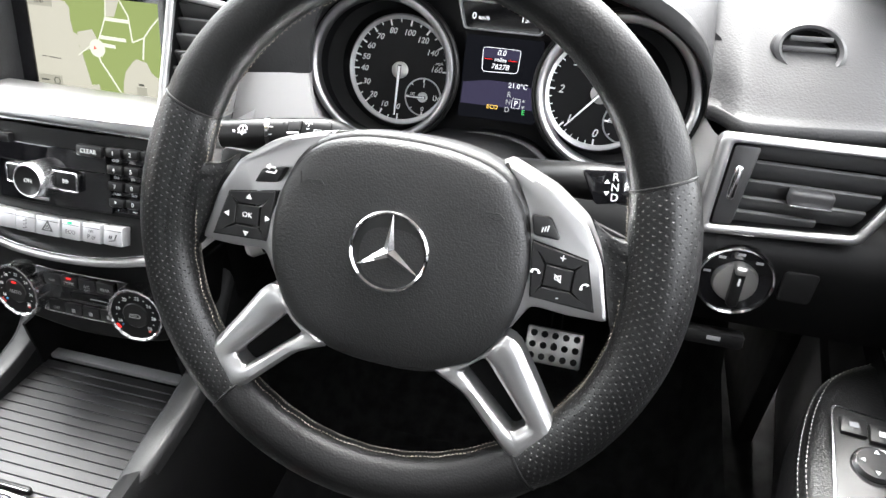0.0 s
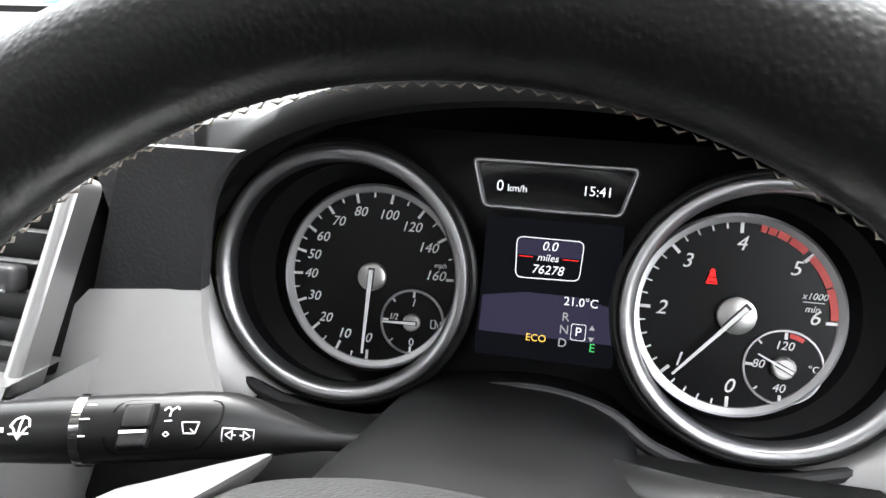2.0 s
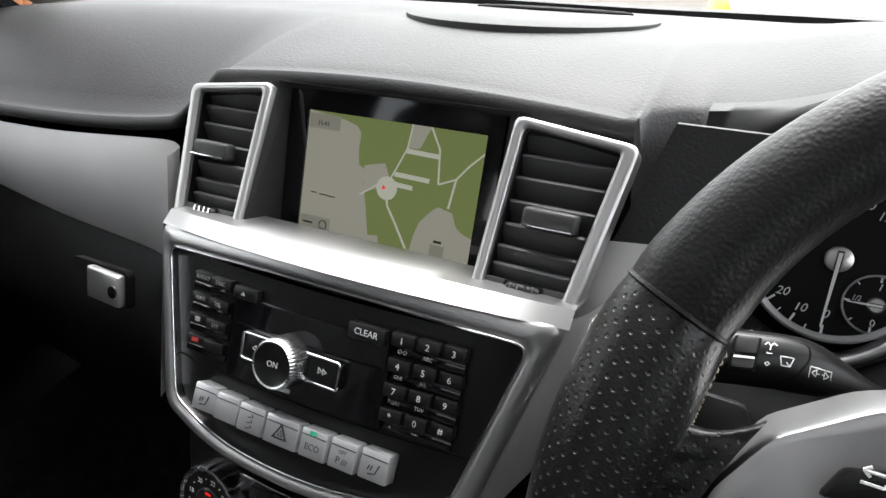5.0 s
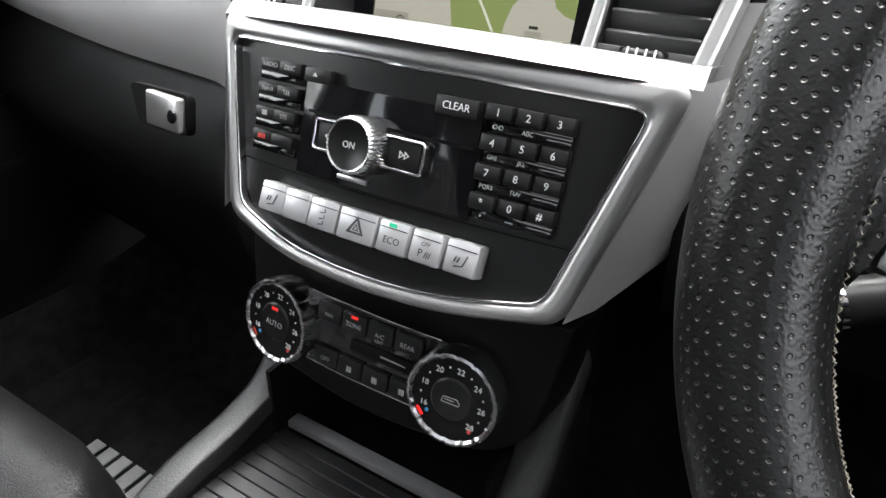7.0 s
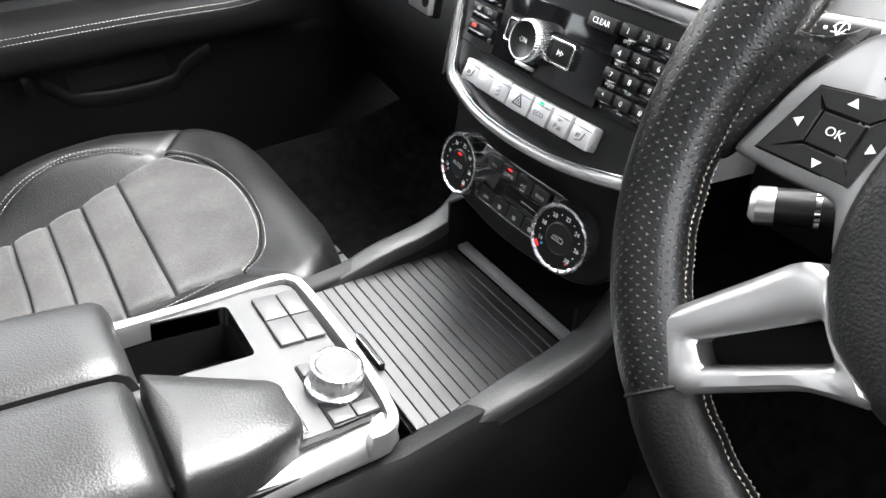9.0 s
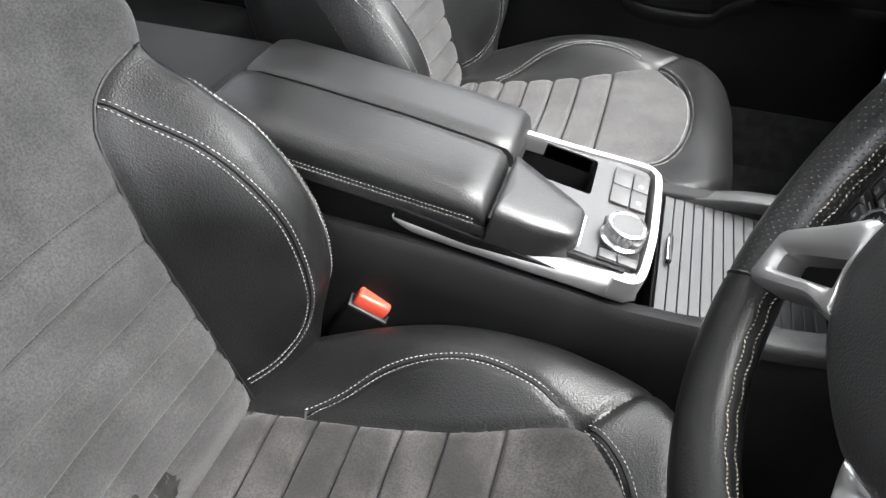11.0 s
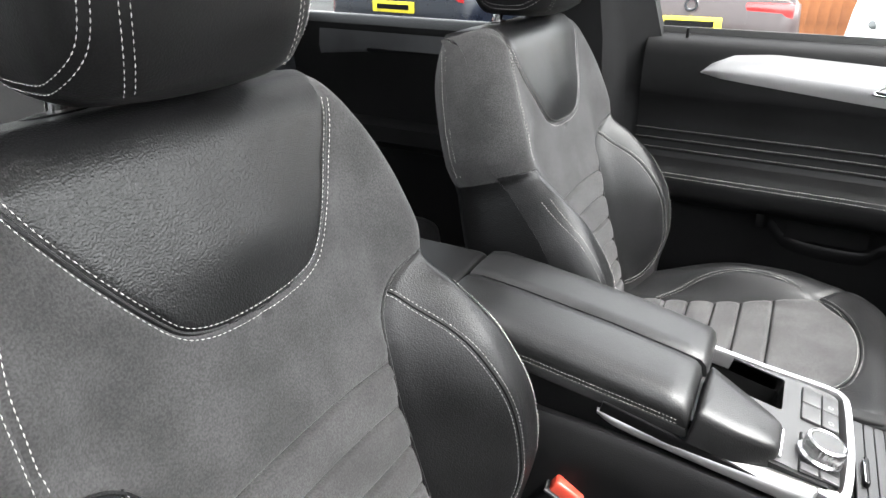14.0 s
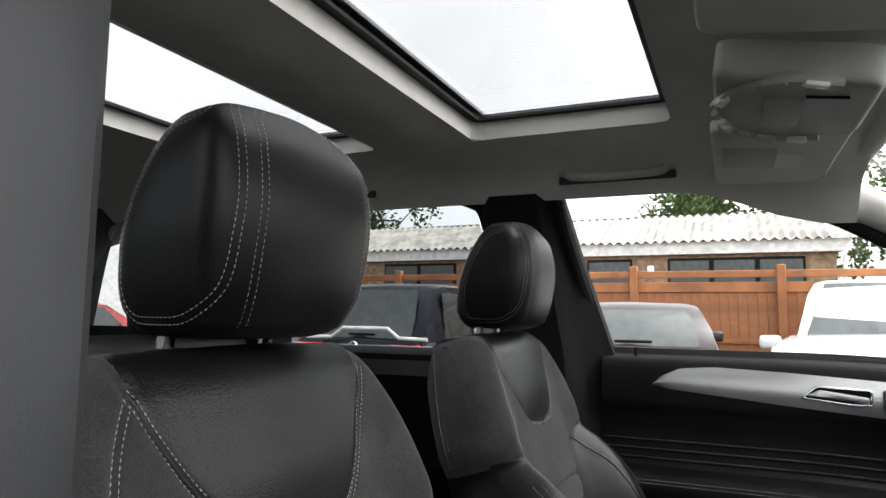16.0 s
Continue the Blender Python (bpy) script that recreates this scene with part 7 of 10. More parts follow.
# silver switch row
switch_row = thing("switch_row", S @ Vector((0, -0.036, 0.0)), "row of seven silver switches under the radio", "switches")
xs = [-0.0790, -0.0570, -0.0355, -0.0125, 0.0155, 0.0370, 0.0580, 0.0795]
for k in range(7):
    x0, x1 = xs[k] + 0.0007, xs[k + 1] - 0.0007
    c = (x0 + x1) / 2
    sk = part("switch", box(x1 - x0, 0.0185, 0.013, 0.0016, 2), SILVER_BUTTON, switch_row, "silver switch", m4=S @ pose(c, -0.0355, 0.0018 + bend(c, 0), -8))
    SK = S @ pose(c, -0.0355, 0.0018 + bend(c, 0), -8)
    part("switch_groove", box(x1 - x0 - 0.002, 0.0006, 0.0006, at=(0, 0.0050, 0.0064)), PLASTIC_GREY, sk, m4=SK)
    if k == 3:
        part("hazard_symbol", rim_band([(-0.0062, -0.0045), (0.0062, -0.0045), (0, 0.0058)], [(-0.0040, -0.0034), (0.0040, -0.0034), (0, 0.0034)], 0.006, 0.0069), DARK_INK, sk, "dark warning triangle", m4=SK)
        part("hazard_symbol", rim_band([(-0.0022, -0.0026), (0.0022, -0.0026), (0, 0.0014)], [(-0.0014, -0.0021), (0.0014, -0.0021), (0, 0.0004)], 0.006, 0.0068), DARK_INK, sk, m4=SK)
    elif k == 4:
        letters("lettering", "ECO", 0.0055, SK, DARK_INK, sk, at=(0, -0.002), z=0.0066)
        part("green_light", box(0.005, 0.0022, 0.0008, 0.0003, at=(-0.001, 0.0068, 0.0066)), LIT_LED, sk, "lit green light", m4=SK)
    elif k == 5:
        letters("lettering", "OFF", 0.0032, SK, DARK_INK, sk, at=(0, 0.0018), z=0.0066)
        letters("lettering", "P", 0.0060, SK, DARK_INK, sk, at=(-0.0025, -0.0035), z=0.0066)
        for q in range(3):
            part("sensor_mark", tube([SK @ Vector((0.0005 + 0.0014 * q, -0.0055, 0.0066)), SK @ Vector((0.0015 + 0.0014 * q, -0.0020, 0.0066))], 0.0003, 5), DARK_INK, sk)
    elif k in (0, 6):
        for pts in (((-0.003, -0.005), (0.002, -0.004), (0.004, 0.002)), ((-0.0035, -0.0025), (-0.0025, 0.0005)), ((-0.0015, -0.0025), (-0.0005, 0.0005))):
            part("seat_mark", tube([SK @ Vector((x, y, 0.0066)) for x, y in pts], 0.0005, 5), DARK_INK, sk)
    elif k == 2:
        for q in (0.001, -0.0025, -0.006):
            part("skid_mark", tube([SK @ Vector((-0.002, q, 0.0066)), SK @ Vector((0.002, q + 0.001, 0.0066)), SK @ Vector((0.001, q + 0.0025, 0.0066))], 0.0004, 5), DARK_INK, sk)

# ---- climate panel ----
C = frame_at((0.009, -0.004, 0.923), 14)
climate = thing("climate_panel", (0.009, 0.02, 0.88), "black climate control panel with two knurled dials", "climate control")
cl = rounded([(-0.122, 0.060), (0.128, 0.060), (0.118, -0.015), (0.092, -0.038), (0.0, -0.046), (-0.086, -0.038), (-0.112, -0.015)], [0.004, 0.004, 0.02, 0.02, 0.1, 0.02, 0.02], 5)
part("panel", prism(cl, -0.06, -0.006, 0.004, 3, bend=lambda x, y: -0.7 * x * x), PLASTIC, climate, "black plastic panel", m4=C)
edge = [C @ Vector((x, y, -0.0075 - 0.7 * x * x)) for x, y in rounded([(-0.119, 0.03), (-0.112, -0.016), (-0.087, -0.039), (0.0, -0.0468), (0.093, -0.039), (0.118, -0.016), (0.124, 0.03)], [0, 0.02, 0.02, 0.1, 0.02, 0.02, 0], 5)]
part("edge_bead", tube(edge, 0.0016, 6), PLASTIC_FINE, climate)
for y in (0.0285, -0.0230):
    part("silver_line", tube([C @ Vector((x, y, -0.004 - 0.7 * x * x)) for x in [-0.052 + 0.104 * k / 12 for k in range(13)]], 0.0007, 5), CHROME, climate, "thin chrome line")
part("panel_inlay", loft([[(x, y, -0.0042 - 0.7 * x * x) for y in (-0.0225, 0.028)] for x in [-0.06 + 0.12 * i / 12 for i in range(13)]], closed=False), GLOSS, climate, "gloss black inlay", m4=C)
part("inlay_slot", box(0.050, 0.0085, 0.002, 0.001, at=(0.012, 0.0025, -0.0032)), BLACK, climate, m4=C)
part("slot_shine", tube([C @ Vector((0.012, 0.003, -0.002)), C @ Vector((0.036, 0.0026, -0.003))], 0.0007, 5), ALU, climate)
for r, (y, words) in enumerate(((0.0185, ("MAX", "ZONE", "A/C", "REAR")), (-0.0140, ("OFF", "", "", "")))):
    for k in range(4):
        x = -0.0320 + 0.0210 * k
        b = part("button", box(0.0202, 0.0130, 0.004, 0.0012, at=(x, y, -0.003 - 0.7 * x * x)), BUTTON, climate, m4=C)
        if words[k]:
            letters("lettering", words[k], 0.0046 if words[k] != "MAX" else 0.0034, C, GREY_INK, b, at=(x, y - 0.0015), z=-0.0008 - 0.7 * x * x)
        else:
            part("fan_mark", box(0.004, 0.004, 0.0004, 0, at=(x, y - 0.001, -0.0009 - 0.7 * x * x)), GREY_INK, b, m4=C @ pose(0, 0, 0))
    if r == 0:
        part("red_light", box(0.005, 0.0016, 0.0006, at=(-0.0105, 0.0228, -0.0009)), LIT_RED, climate, "lit red light", m4=C)
        letters("lettering", "REST", 0.0030, C, GREY_INK, climate, at=(0.0100, 0.0130), z=-0.0008)
for s in (-1, 1):
    D = C @ pose(s * 0.0700, 0.001, -0.006) @ pose(0, 0, 0, 0, s * 4.5, 0)
    dial = part("temperature_dial", lathe([(0.0300, -0.004), (0.0305, 0.010), (0.0296, 0.0145), (0.0278, 0.0150), (0.0262, 0.0135)], 96, 16, 0.0009), KNOB_CHROME, climate, "knurled chrome dial", m4=D)
    part("dial_face", lathe([(0.0, 0.0128), (0.0262, 0.0128), (0.0264, 0.0100)], 48), FACE, dial, "matt black face", m4=D)
    part("dial_button", lathe([(0.0, 0.0142), (0.0128, 0.0140), (0.0140, 0.0128)], 40), PLASTIC_FINE, dial, m4=D)
    for k, v in enumerate(("16", "18", "20", "22", "24", "26", "28")):
        a = radians(205 - 41.5 * k)
        letters("figure", v, 0.0052, D, WHITE_INK, dial, at=(0.0195 * math.cos(a), 0.0195 * math.sin(a)), z=0.0130)
        a = radians(205 - 41.5 * (k + 0.5))
        if k < 6:
            part("dot", lathe([(0.0, 0.0005), (0.0006, 0.0004), (0.0006, 0)], 8), WHITE_INK, dial, m4=D @ pose(0.0205 * math.cos(a), 0.0205 * math.sin(a), 0.0128))
    BLUE_INK = bpy.data.materials.get("blue_dot") or mat("blue_dot", (0.05, 0.30, 0.62), 0.4)
    part("cold_dot", lathe([(0.0, 0.0006), (0.0013, 0.0005), (0.0013, 0)], 12), BLUE_INK, dial, "blue dot", m4=D @ pose(-0.0150, -0.0125, 0.0128))
    part("warm_dot", lathe([(0.0, 0.0006), (0.0013, 0.0005), (0.0013, 0)], 12), RED_PAINT, dial, "red dot", m4=D @ pose(0.0140, -0.0165, 0.0128))
    part("pointer", box(0.0060, 0.0016, 0.0005, at=(0, 0, 0.0132)), LIT_RED if s > 0 else RED_PAINT, dial, "red pointer", m4=D @ pose(-0.0195, -0.0145, 0, 0, 0, -48))
    if s < 0:
        letters("lettering", "AUTO", 0.0058, D, GREY_INK, dial, at=(0, -0.001), z=0.0143)
        part("red_light", box(0.0055, 0.0018, 0.0006, at=(0, 0.0100, 0.0140)), LIT_RED, dial, "lit red light", m4=D)
    else:
        for pts in (((-0.006, -0.002), (-0.005, 0.0015), (0.004, 0.0020), (0.006, -0.0005), (0.0055, -0.002), (-0.006, -0.002)), ((-0.004, 0.0), (0.002, 0.0))):
            part("car_symbol", tube([D @ Vector((x, y, 0.0145)) for x, y in pts], 0.0003, 5), GREY_INK, dial)

# ---- centre console ----
console = thing("centre_console", (0.006, -0.3, 0.45), "black centre console with silver edging", "console")
CX = 0.006


def rail_z(y):
    return interp(y, [(-0.9, 0.86), (-0.45, 0.852), (-0.30, 0.838), (-0.18, 0.826), (-0.05, 0.829), (0.0, 0.838), (0.03, 0.862), (0.06, 0.900), (0.09, 0.93)])


for s in (-1, 1):
    rows = []
    for i in range(41):
        y = -0.95 + 1.05 * i / 40
        z = rail_z(y) - (0.012 if y < -0.19 else 0.009)
        x0, x1 = (0.098, 0.124) if y > -0.19 else (0.095, 0.118)
        rows.append([(CX + s * x0, y, z - 0.05), (CX + s * x0, y, z - 0.004), (CX + s * (x0 + 0.004), y, z), (CX + s * (x1 - 0.008), y, z + 0.001), (CX + s * x1, y, z - 0.008), (CX + s * (x1 + 0.003), y, z - 0.06), (CX + s * (x1 + 0.012), y, 0.62), (CX + s * (x1 + 0.016), y, 0.45)])
    part("console_side", loft(rows, closed=False), CONSOLE_SKIN, console, "black padded console side", sharp=50)
    rows = []
    for i in range(33):
        y = -0.225 + 0.310 * i / 32
        tuck = ease((-0.060 - y) / 0.14)
        z, o = rail_z(y) - 0.0035 - 0.016 * tuck, 0.012 * tuck
        rows.append([(CX + s * 0.0970, y, z - 0.014), (CX + s * 0.0980, y, z - 0.001), (CX + s * 0.1000, y, z + 0.0005), (CX + s * (0.1200 - o), y, z), (CX + s * (0.1245 - o), y, z - 0.0025), (CX + s * (0.1266 - o), y, z - 0.009), (CX + s * (0.1270 - o), y, z - 0.018)])
    part("rail_top", loft(rows, closed=False), RAIL_SKIN, console, "grained grey-black rail beside the roller cover", sharp=60)
    if s > 0:
        stitches([[(Vector((CX + s * 0.1245, y, rail_z(y) - 0.012)), (1, 0, 0.3)) for y in [-0.18 + 0.2 * k / 20 for k in range(21)]]], BLACK, console, "edge_stitching", 0.004, 0.002, 0.0003)
part("console_core", join(box(0.19, 0.70, 0.30, 0.01, at=(CX, -0.56, 0.65)), box(0.19, 0.34, 0.06, 0.005, at=(CX, 0.00, 0.72))), BLACK, console)
CP = pose(CX, -0.2, 0.847) @ pose(0, 0, 0, -11.5)
part("plate", rim_band(rounded([(-0.088, 0.012), (0.088, 0.012), (0.088, -0.24), (-0.088, -0.24)], 0.012, 4), rounded([(-0.076, -0.0505), (-0.008, -0.0505), (-0.008, -0.139), (-0.076, -0.139)], 0.006, 4), -0.02, 0.0), PLASTIC_GREY, console, "grey plastic top plate", m4=CP, smooth=False)
part("cup_well", loft([[(x, y, z) for x, y in rounded([(-0.076, -0.0505), (-0.008, -0.0505), (-0.008, -0.139), (-0.076, -0.139)], 0.006, 4)] for z in (-0.002, -0.10)], caps=False), BLACK, console, "dark cup holder", m4=CP)
part("well_floor", box(0.07, 0.09, 0.004, at=(-0.042, -0.095, -0.099)), BLACK, console, m4=CP)
def strip(path, width, z0, z1):
    """A flat bar of even width that follows a plan line, with softened upper edges."""
    P = [Vector(p[:2]) for p in path]
    secs = []
    for i, p in enumerate(P):
        d = (P[min(i + 1, len(P) - 1)] - P[max(0, i - 1)]).normalized()
        nn = Vector((-d.y, d.x))
        secs.append([(p.x + nn.x * width * u, p.y + nn.y * width * u, z0 + (z1 - z0) * v) for u, v in ((-0.5, 0), (-0.5, 0.85), (-0.38, 1), (0.38, 1), (0.5, 0.85), (0.5, 0))])
    return loft(secs)


edge_path = [p[:2] for p in spline([(-0.0770, -0.152, 0), (-0.0855, -0.0745, 0), (-0.0965, 0.0000, 0), (-0.0905, 0.0170, 0), (-0.0750, 0.0215, 0), (-0.0250, 0.0232, 0), (0.0300, 0.0230, 0), (0.0790, 0.0190, 0), (0.0985, 0.0140, 0), (0.1060, 0.0040, 0), (0.1065, -0.0100, 0)], 6)]
part("silver_edging", strip(edge_path, 0.0100, -0.018, 0.0030), SILVER, console, "satin silver edging", m4=CP)
secs = []
for i in range(25):
    y = -0.184 - 0.256 * i / 24
    zt = interp(y, [(-0.44, 0.8660), (-0.336, 0.8540), (-0.25, 0.8472), (-0.19, 0.8415), (-0.184, 0.8395)])
    zb = interp(y, [(-0.44, 0.8560), (-0.42, 0.8490), (-0.336, 0.8375), (-0.25, 0.8275), (-0.19, 0.8200), (-0.184, 0.8215)])
    xo = interp(y, [(-0.44, 0.1060), (-0.42, 0.1105), (-0.20, 0.1150), (-0.190, 0.1140), (-0.184, 0.1095)])
    secs.append([(0.092, y, zb), (xo - 0.001, y, zb), (xo, y, zb + 0.004), (xo - 0.002, y, zb + (zt - zb) * 0.55), (xo - 0.007, y, zt - 0.0015), (xo - 0.011, y, zt), (0.092, y, zt)])
part("side_strip", loft(secs), SILVER, console, "satin silver side strip", sharp=50)
rows = []
for i in range(13):
    y = -0.20 - 0.16 * i / 12
    rows.append([(0.0945, y, interp(y, [(-0.36, 0.848), (-0.20, 0.838)])), (0.0985, y, interp(y, [(-0.36, 0.872), (-0.30, 0.864), (-0.20, 0.847)])), (0.090, y, interp(y, [(-0.36, 0.877), (-0.20, 0.847)]))])
part("plate_side", loft(rows, closed=False), PLASTIC, console, "black plate side")
for s in (-1, 1):
    part("edging_shadow", box(0.004, 0.25, 0.014, 0.001, at=(s * 0.103, -0.11, -0.024)), PLASTIC, console, m4=CP)
for x0, x1 in ((-0.0735, -0.0405), (-0.0395, -0.0065)):
    for y0, y1 in ((-0.0075, 0.0145), (-0.0300, -0.0085)):
        part("drive_button", box(x1 - x0, min(y1, 0.011) - y0, 0.006, 0.0014, 2, at=((x0 + x1) / 2, (y0 + min(y1, 0.011)) / 2, 0.001)), PLASTIC_GREY, console, "flat grey button", m4=CP)
for x, y in ((-0.050, 0.002), (-0.018, 0.002)):
    part("button_mark", rim_band(circle(0.003, 14, (x, y)), circle(0.0024, 14, (x, y)), 0.0038, 0.0043), GREY_INK, console, m4=CP)
kp = rounded([(0.020, 0.011), (0.087, 0.011), (0.089, -0.0300), (0.018, -0.0300)], 0.003)
part("knob_bed", prism(kp, -0.002, 0.0018, 0.0006), PLASTIC, console, m4=CP)
for (x0, x1), (y0, y1) in (((0.020, 0.033), (-0.029, 0.010)), ((0.074, 0.087), (-0.0095, 0.010)), ((0.074, 0.087), (-0.029, -0.0105))):
    part("menu_button", box(x1 - x0, y1 - y0, 0.006, 0.0014, 2, at=((x0 + x1) / 2, (y0 + y1) / 2, 0.001)), PLASTIC_GREY, console, "flat grey button", m4=CP)
KC = CP @ pose(0.050, -0.010, 0.0)
kb = part("control_knob", lathe([(0.0235, 0.0), (0.0235, 0.006), (0.0205, 0.008), (0.0212, 0.020), (0.0205, 0.0235), (0.0180, 0.0245), (0.0165, 0.0238)], 64, 32, 0.0006), KNOB_CHROME, console, "knurled chrome control knob", m4=KC)
part("knob_cap", lathe([(0.0, 0.0232), (0.0160, 0.0236), (0.0168, 0.0220)], 36), PLASTIC_GREY, kb, "grey plastic cap", m4=KC)

# wrist rest before the driver's armrest lid
wrist = thing("wrist_rest", CP @ Vector((0.04, -0.09, 0.0)), "black leather wrist rest on the console", "wrist rest")
wr = rounded([(0.002, -0.141), (0.037, -0.058), (0.044, -0.051), (0.090, -0.051), (0.104, -0.095), (0.107, -0.141)], [0.004, 0.012, 0.008, 0.012, 0.03, 0.004], 6)
loops = []
for k, q in ((1.0, 0.0), (1.0, 0.55), (0.99, 0.78), (0.965, 0.92), (0.90, 1.0), (0.6, 1.05), (0.1, 1.07)):
    row = []
    for x, y in wr:
        yy = -0.128 + (y + 0.128) * k
        row.append((0.060 + (x - 0.060) * k, yy, -0.016 + q * (0.034 + 0.10 * (-0.055 - yy))))
    loops.append(row)
part("rest_pad", loft(loops), LID_LEATHER, wrist, "soft black leather pad", m4=CP, sharp=70)
part("rest_chrome", tube([CP @ Vector((0.046 + 0.042 * q, -0.0515, 0.0105 - 0.004 * q)) for q in [k / 8 for k in range(9)]], 0.0020, 8), CHROME, wrist, "chrome end strip")

# folding armrest lids
for s in (-1, 1):
    lid = thing("armrest_lid", (CX + s * 0.05, -0.56, 0.86), "black leather armrest lid on the console", "armrest", "armrest lids")
    x0, x1 = (CX - 0.001, CX + 0.100) if s > 0 else (CX - 0.100, CX - 0.004)
    yf = -0.341 if s > 0 else -0.336
    secs = []
    for y, dz, k in ((yf, -0.020, 0.6), (yf - 0.003, -0.008, 0.9), (yf - 0.010, -0.002, 1.0), (yf - 0.03, 0.0, 1.0), (yf - 0.12, 0.004, 1.0), (yf - 0.24, 0.004, 1.0), (yf - 0.30, 0.002, 1.0), (-0.655, -0.004, 1.0), (-0.66, -0.014, 0.95)):
        rise = 0.135 * max(0, -0.335 - y)
        top, zb = 0.902 + dz + rise, 0.858 + rise
        o, i = (x1, x0) if s > 0 else (x0, x1)
        secs.append([(o, y, zb), (o, y, zb + 0.010), (o - s * 0.001, y, zb + 0.0115), (o, y, zb + 0.013), (o, y, top - 0.016), (o - s * 0.004, y, top - 0.006), (o - s * 0.014, y, top - 0.001), (o - s * 0.035, y, top + 0.001), (i + s * 0.02, y, top + 0.001), (i + s * 0.006, y, top), (i + s * 0.001, y, top - 0.004), (i, y, zb)])
    part("lid_cover", loft(secs), LID_LEATHER, lid, "black leather cover", sharp=45)
    if s > 0:
        stitches([[((x1 + 0.0006, y, z0_ + 0.135 * (-0.335 - y)), (1, 0, 0)) for y in [yf - 0.012 - 0.295 * k / 30 for k in range(31)]] for z0_ in (0.8775, 0.8725)], THREAD, lid, label="pale stitching", length=0.0034)
    part("lid_tray", loft([[(x0 + 0.004, y, 0.834), (x1 - 0.004, y, 0.834), (x1 - 0.003, y, 0.859 + 0.135 * max(0, -0.335 - y)), (x0 + 0.003, y, 0.859 + 0.135 * max(0, -0.335 - y))] for y in (yf - 0.006, yf - 0.10, yf - 0.20, yf - 0.315)]), PLASTIC, lid, "black plastic tray")

part("console_rear", box(0.206, 0.27, 0.12, 0.016, 4, at=(CX, -0.800, 0.872)), CONSOLE_SKIN, console, "black leather rear console block")

# roller blind over the storage tray
roller = thing("roller_cover", (CX, -0.08, 0.79), "closed black slatted roller cover on the console", "roller cover")
RO = pose(CX, -0.165, 0.8105) @ pose(0, 0, 0, -5.2)
slat_mesh = None
BAR_GREY = mat("bar_grey", (0.16, 0.16, 0.162), 0.45, vary=0.08, spec=0.4)
for k in range(15):
    w = 0.0115
    if slat_mesh is None:
        ob = part("slat", box(0.194, w - 0.0008, 0.004, 0.0006, 1), ROLLER_SLAT, roller)
        ob.data.transform(Matrix.Translation(base_of(roller)))
        slat_mesh = ob.data
    else:
        ob = new("slat", slat_mesh)
        ob.parent = roller
    ob.matrix_basis = Matrix.Translation(-base_of(roller)) @ RO @ pose(0, 0.006 + k * w, 0)
part("roller_backing", box(0.194, 0.18, 0.002, at=(0, 0.088, -0.004)), BLACK, roller, m4=RO)
part("pull_handle", box(0.046, 0.006, 0.009, 0.0025, 3, at=(0.004, 0.010, 0.005)), PLASTIC_FINE, roller, "black pull handle", m4=RO)
part("handle_edge", box(0.044, 0.0015, 0.002, 0.0006, at=(0.004, 0.0075, 0.0088)), CHROME, roller, m4=RO)
part("end_bar", box(0.192, 0.013, 0.007, 0.0015, 2, at=(0, 0.1835, 0.0025)), BAR_GREY, roller, "grey end bar", m4=RO)
tray = thing("storage_tray", (CX, 0.07, 0.765), "dark open storage tray before the roller cover", "storage tray")
part("tray_floor", box(0.19, 0.10, 0.004, at=(CX, 0.07, 0.765)), BLACK, tray)
part("tray_wall", box(0.19, 0.004, 0.11, at=(CX, 0.115, 0.81)), BLACK, tray)
for s in (-1, 1):
    part("tray_side", box(0.004, 0.12, 0.10, at=(CX + s * 0.097, 0.06, 0.81)), BLACK, tray)

# ---- floor and footwells ----
rows = []
for x in (-0.74, -0.70, -0.62, -0.4, -0.2, -0.13, 0.14, 0.2, 0.4, 0.62, 0.70, 0.74):
    rise = 0.16 if abs(x) > 0.72 else 0.05 if abs(x) > 0.68 else 0.0
    tun = 0.10 if abs(x) < 0.15 else 0.0
    rows.append([(x, y, 0.45 + rise + tun + ease((y - 0.28) / 0.35) * 0.26) for y in (-2.3, -1.4, -0.9, -0.4, 0.0, 0.2, 0.35, 0.45, 0.55, 0.65)])
floor = tagged(part("floor", loft(rows, closed=False), CARPET), "black carpet on the car floor", "floor", kind="structure")
mat_bm = prism(rounded([(-0.62, 0.24), (-0.17, 0.24), (-0.17, -0.25), (-0.62, -0.25)], 0.04), 0.4515, 0.461, 0.004)
fm = thing("floor_mat", (-0.4, 0.0, 0.452), "black carpet mat with a silver badge", "floor mat", "floor mats")
part("mat", mat_bm, CARPET, fm)
fb = join(*[box(0.022, 0.045, 0.003, 0.001, at=(-0.555 + 0.030 * k, 0.045, 0.4625)) for k in range(5)])
part("mat_badge", fb, mat("mat_badge_thread", (0.30, 0.30, 0.30), 0.6), fm, "row of silver bars")
fm2 = thing("floor_mat", (0.4, 0.0, 0.452), "black carpet mat in the driver's footwell", "floor mat", "floor mats")
part("mat", prism(rounded([(0.17, 0.26), (0.64, 0.26), (0.64, -0.25), (0.17, -0.25)], 0.04), 0.4515, 0.461, 0.004), CARPET, fm2)
pedal = thing("brake_pedal", (0.487, 0.36, 0.60), "steel brake pedal with rubber studs", "pedal")
PD = pose(0.490, 0.315, 0.668) @ pose(0, 0, 0, 52)
part("pedal_plate", box(0.085, 0.055, 0.006, 0.004, 2), ALU, pedal, "brushed steel plate", m4=PD)
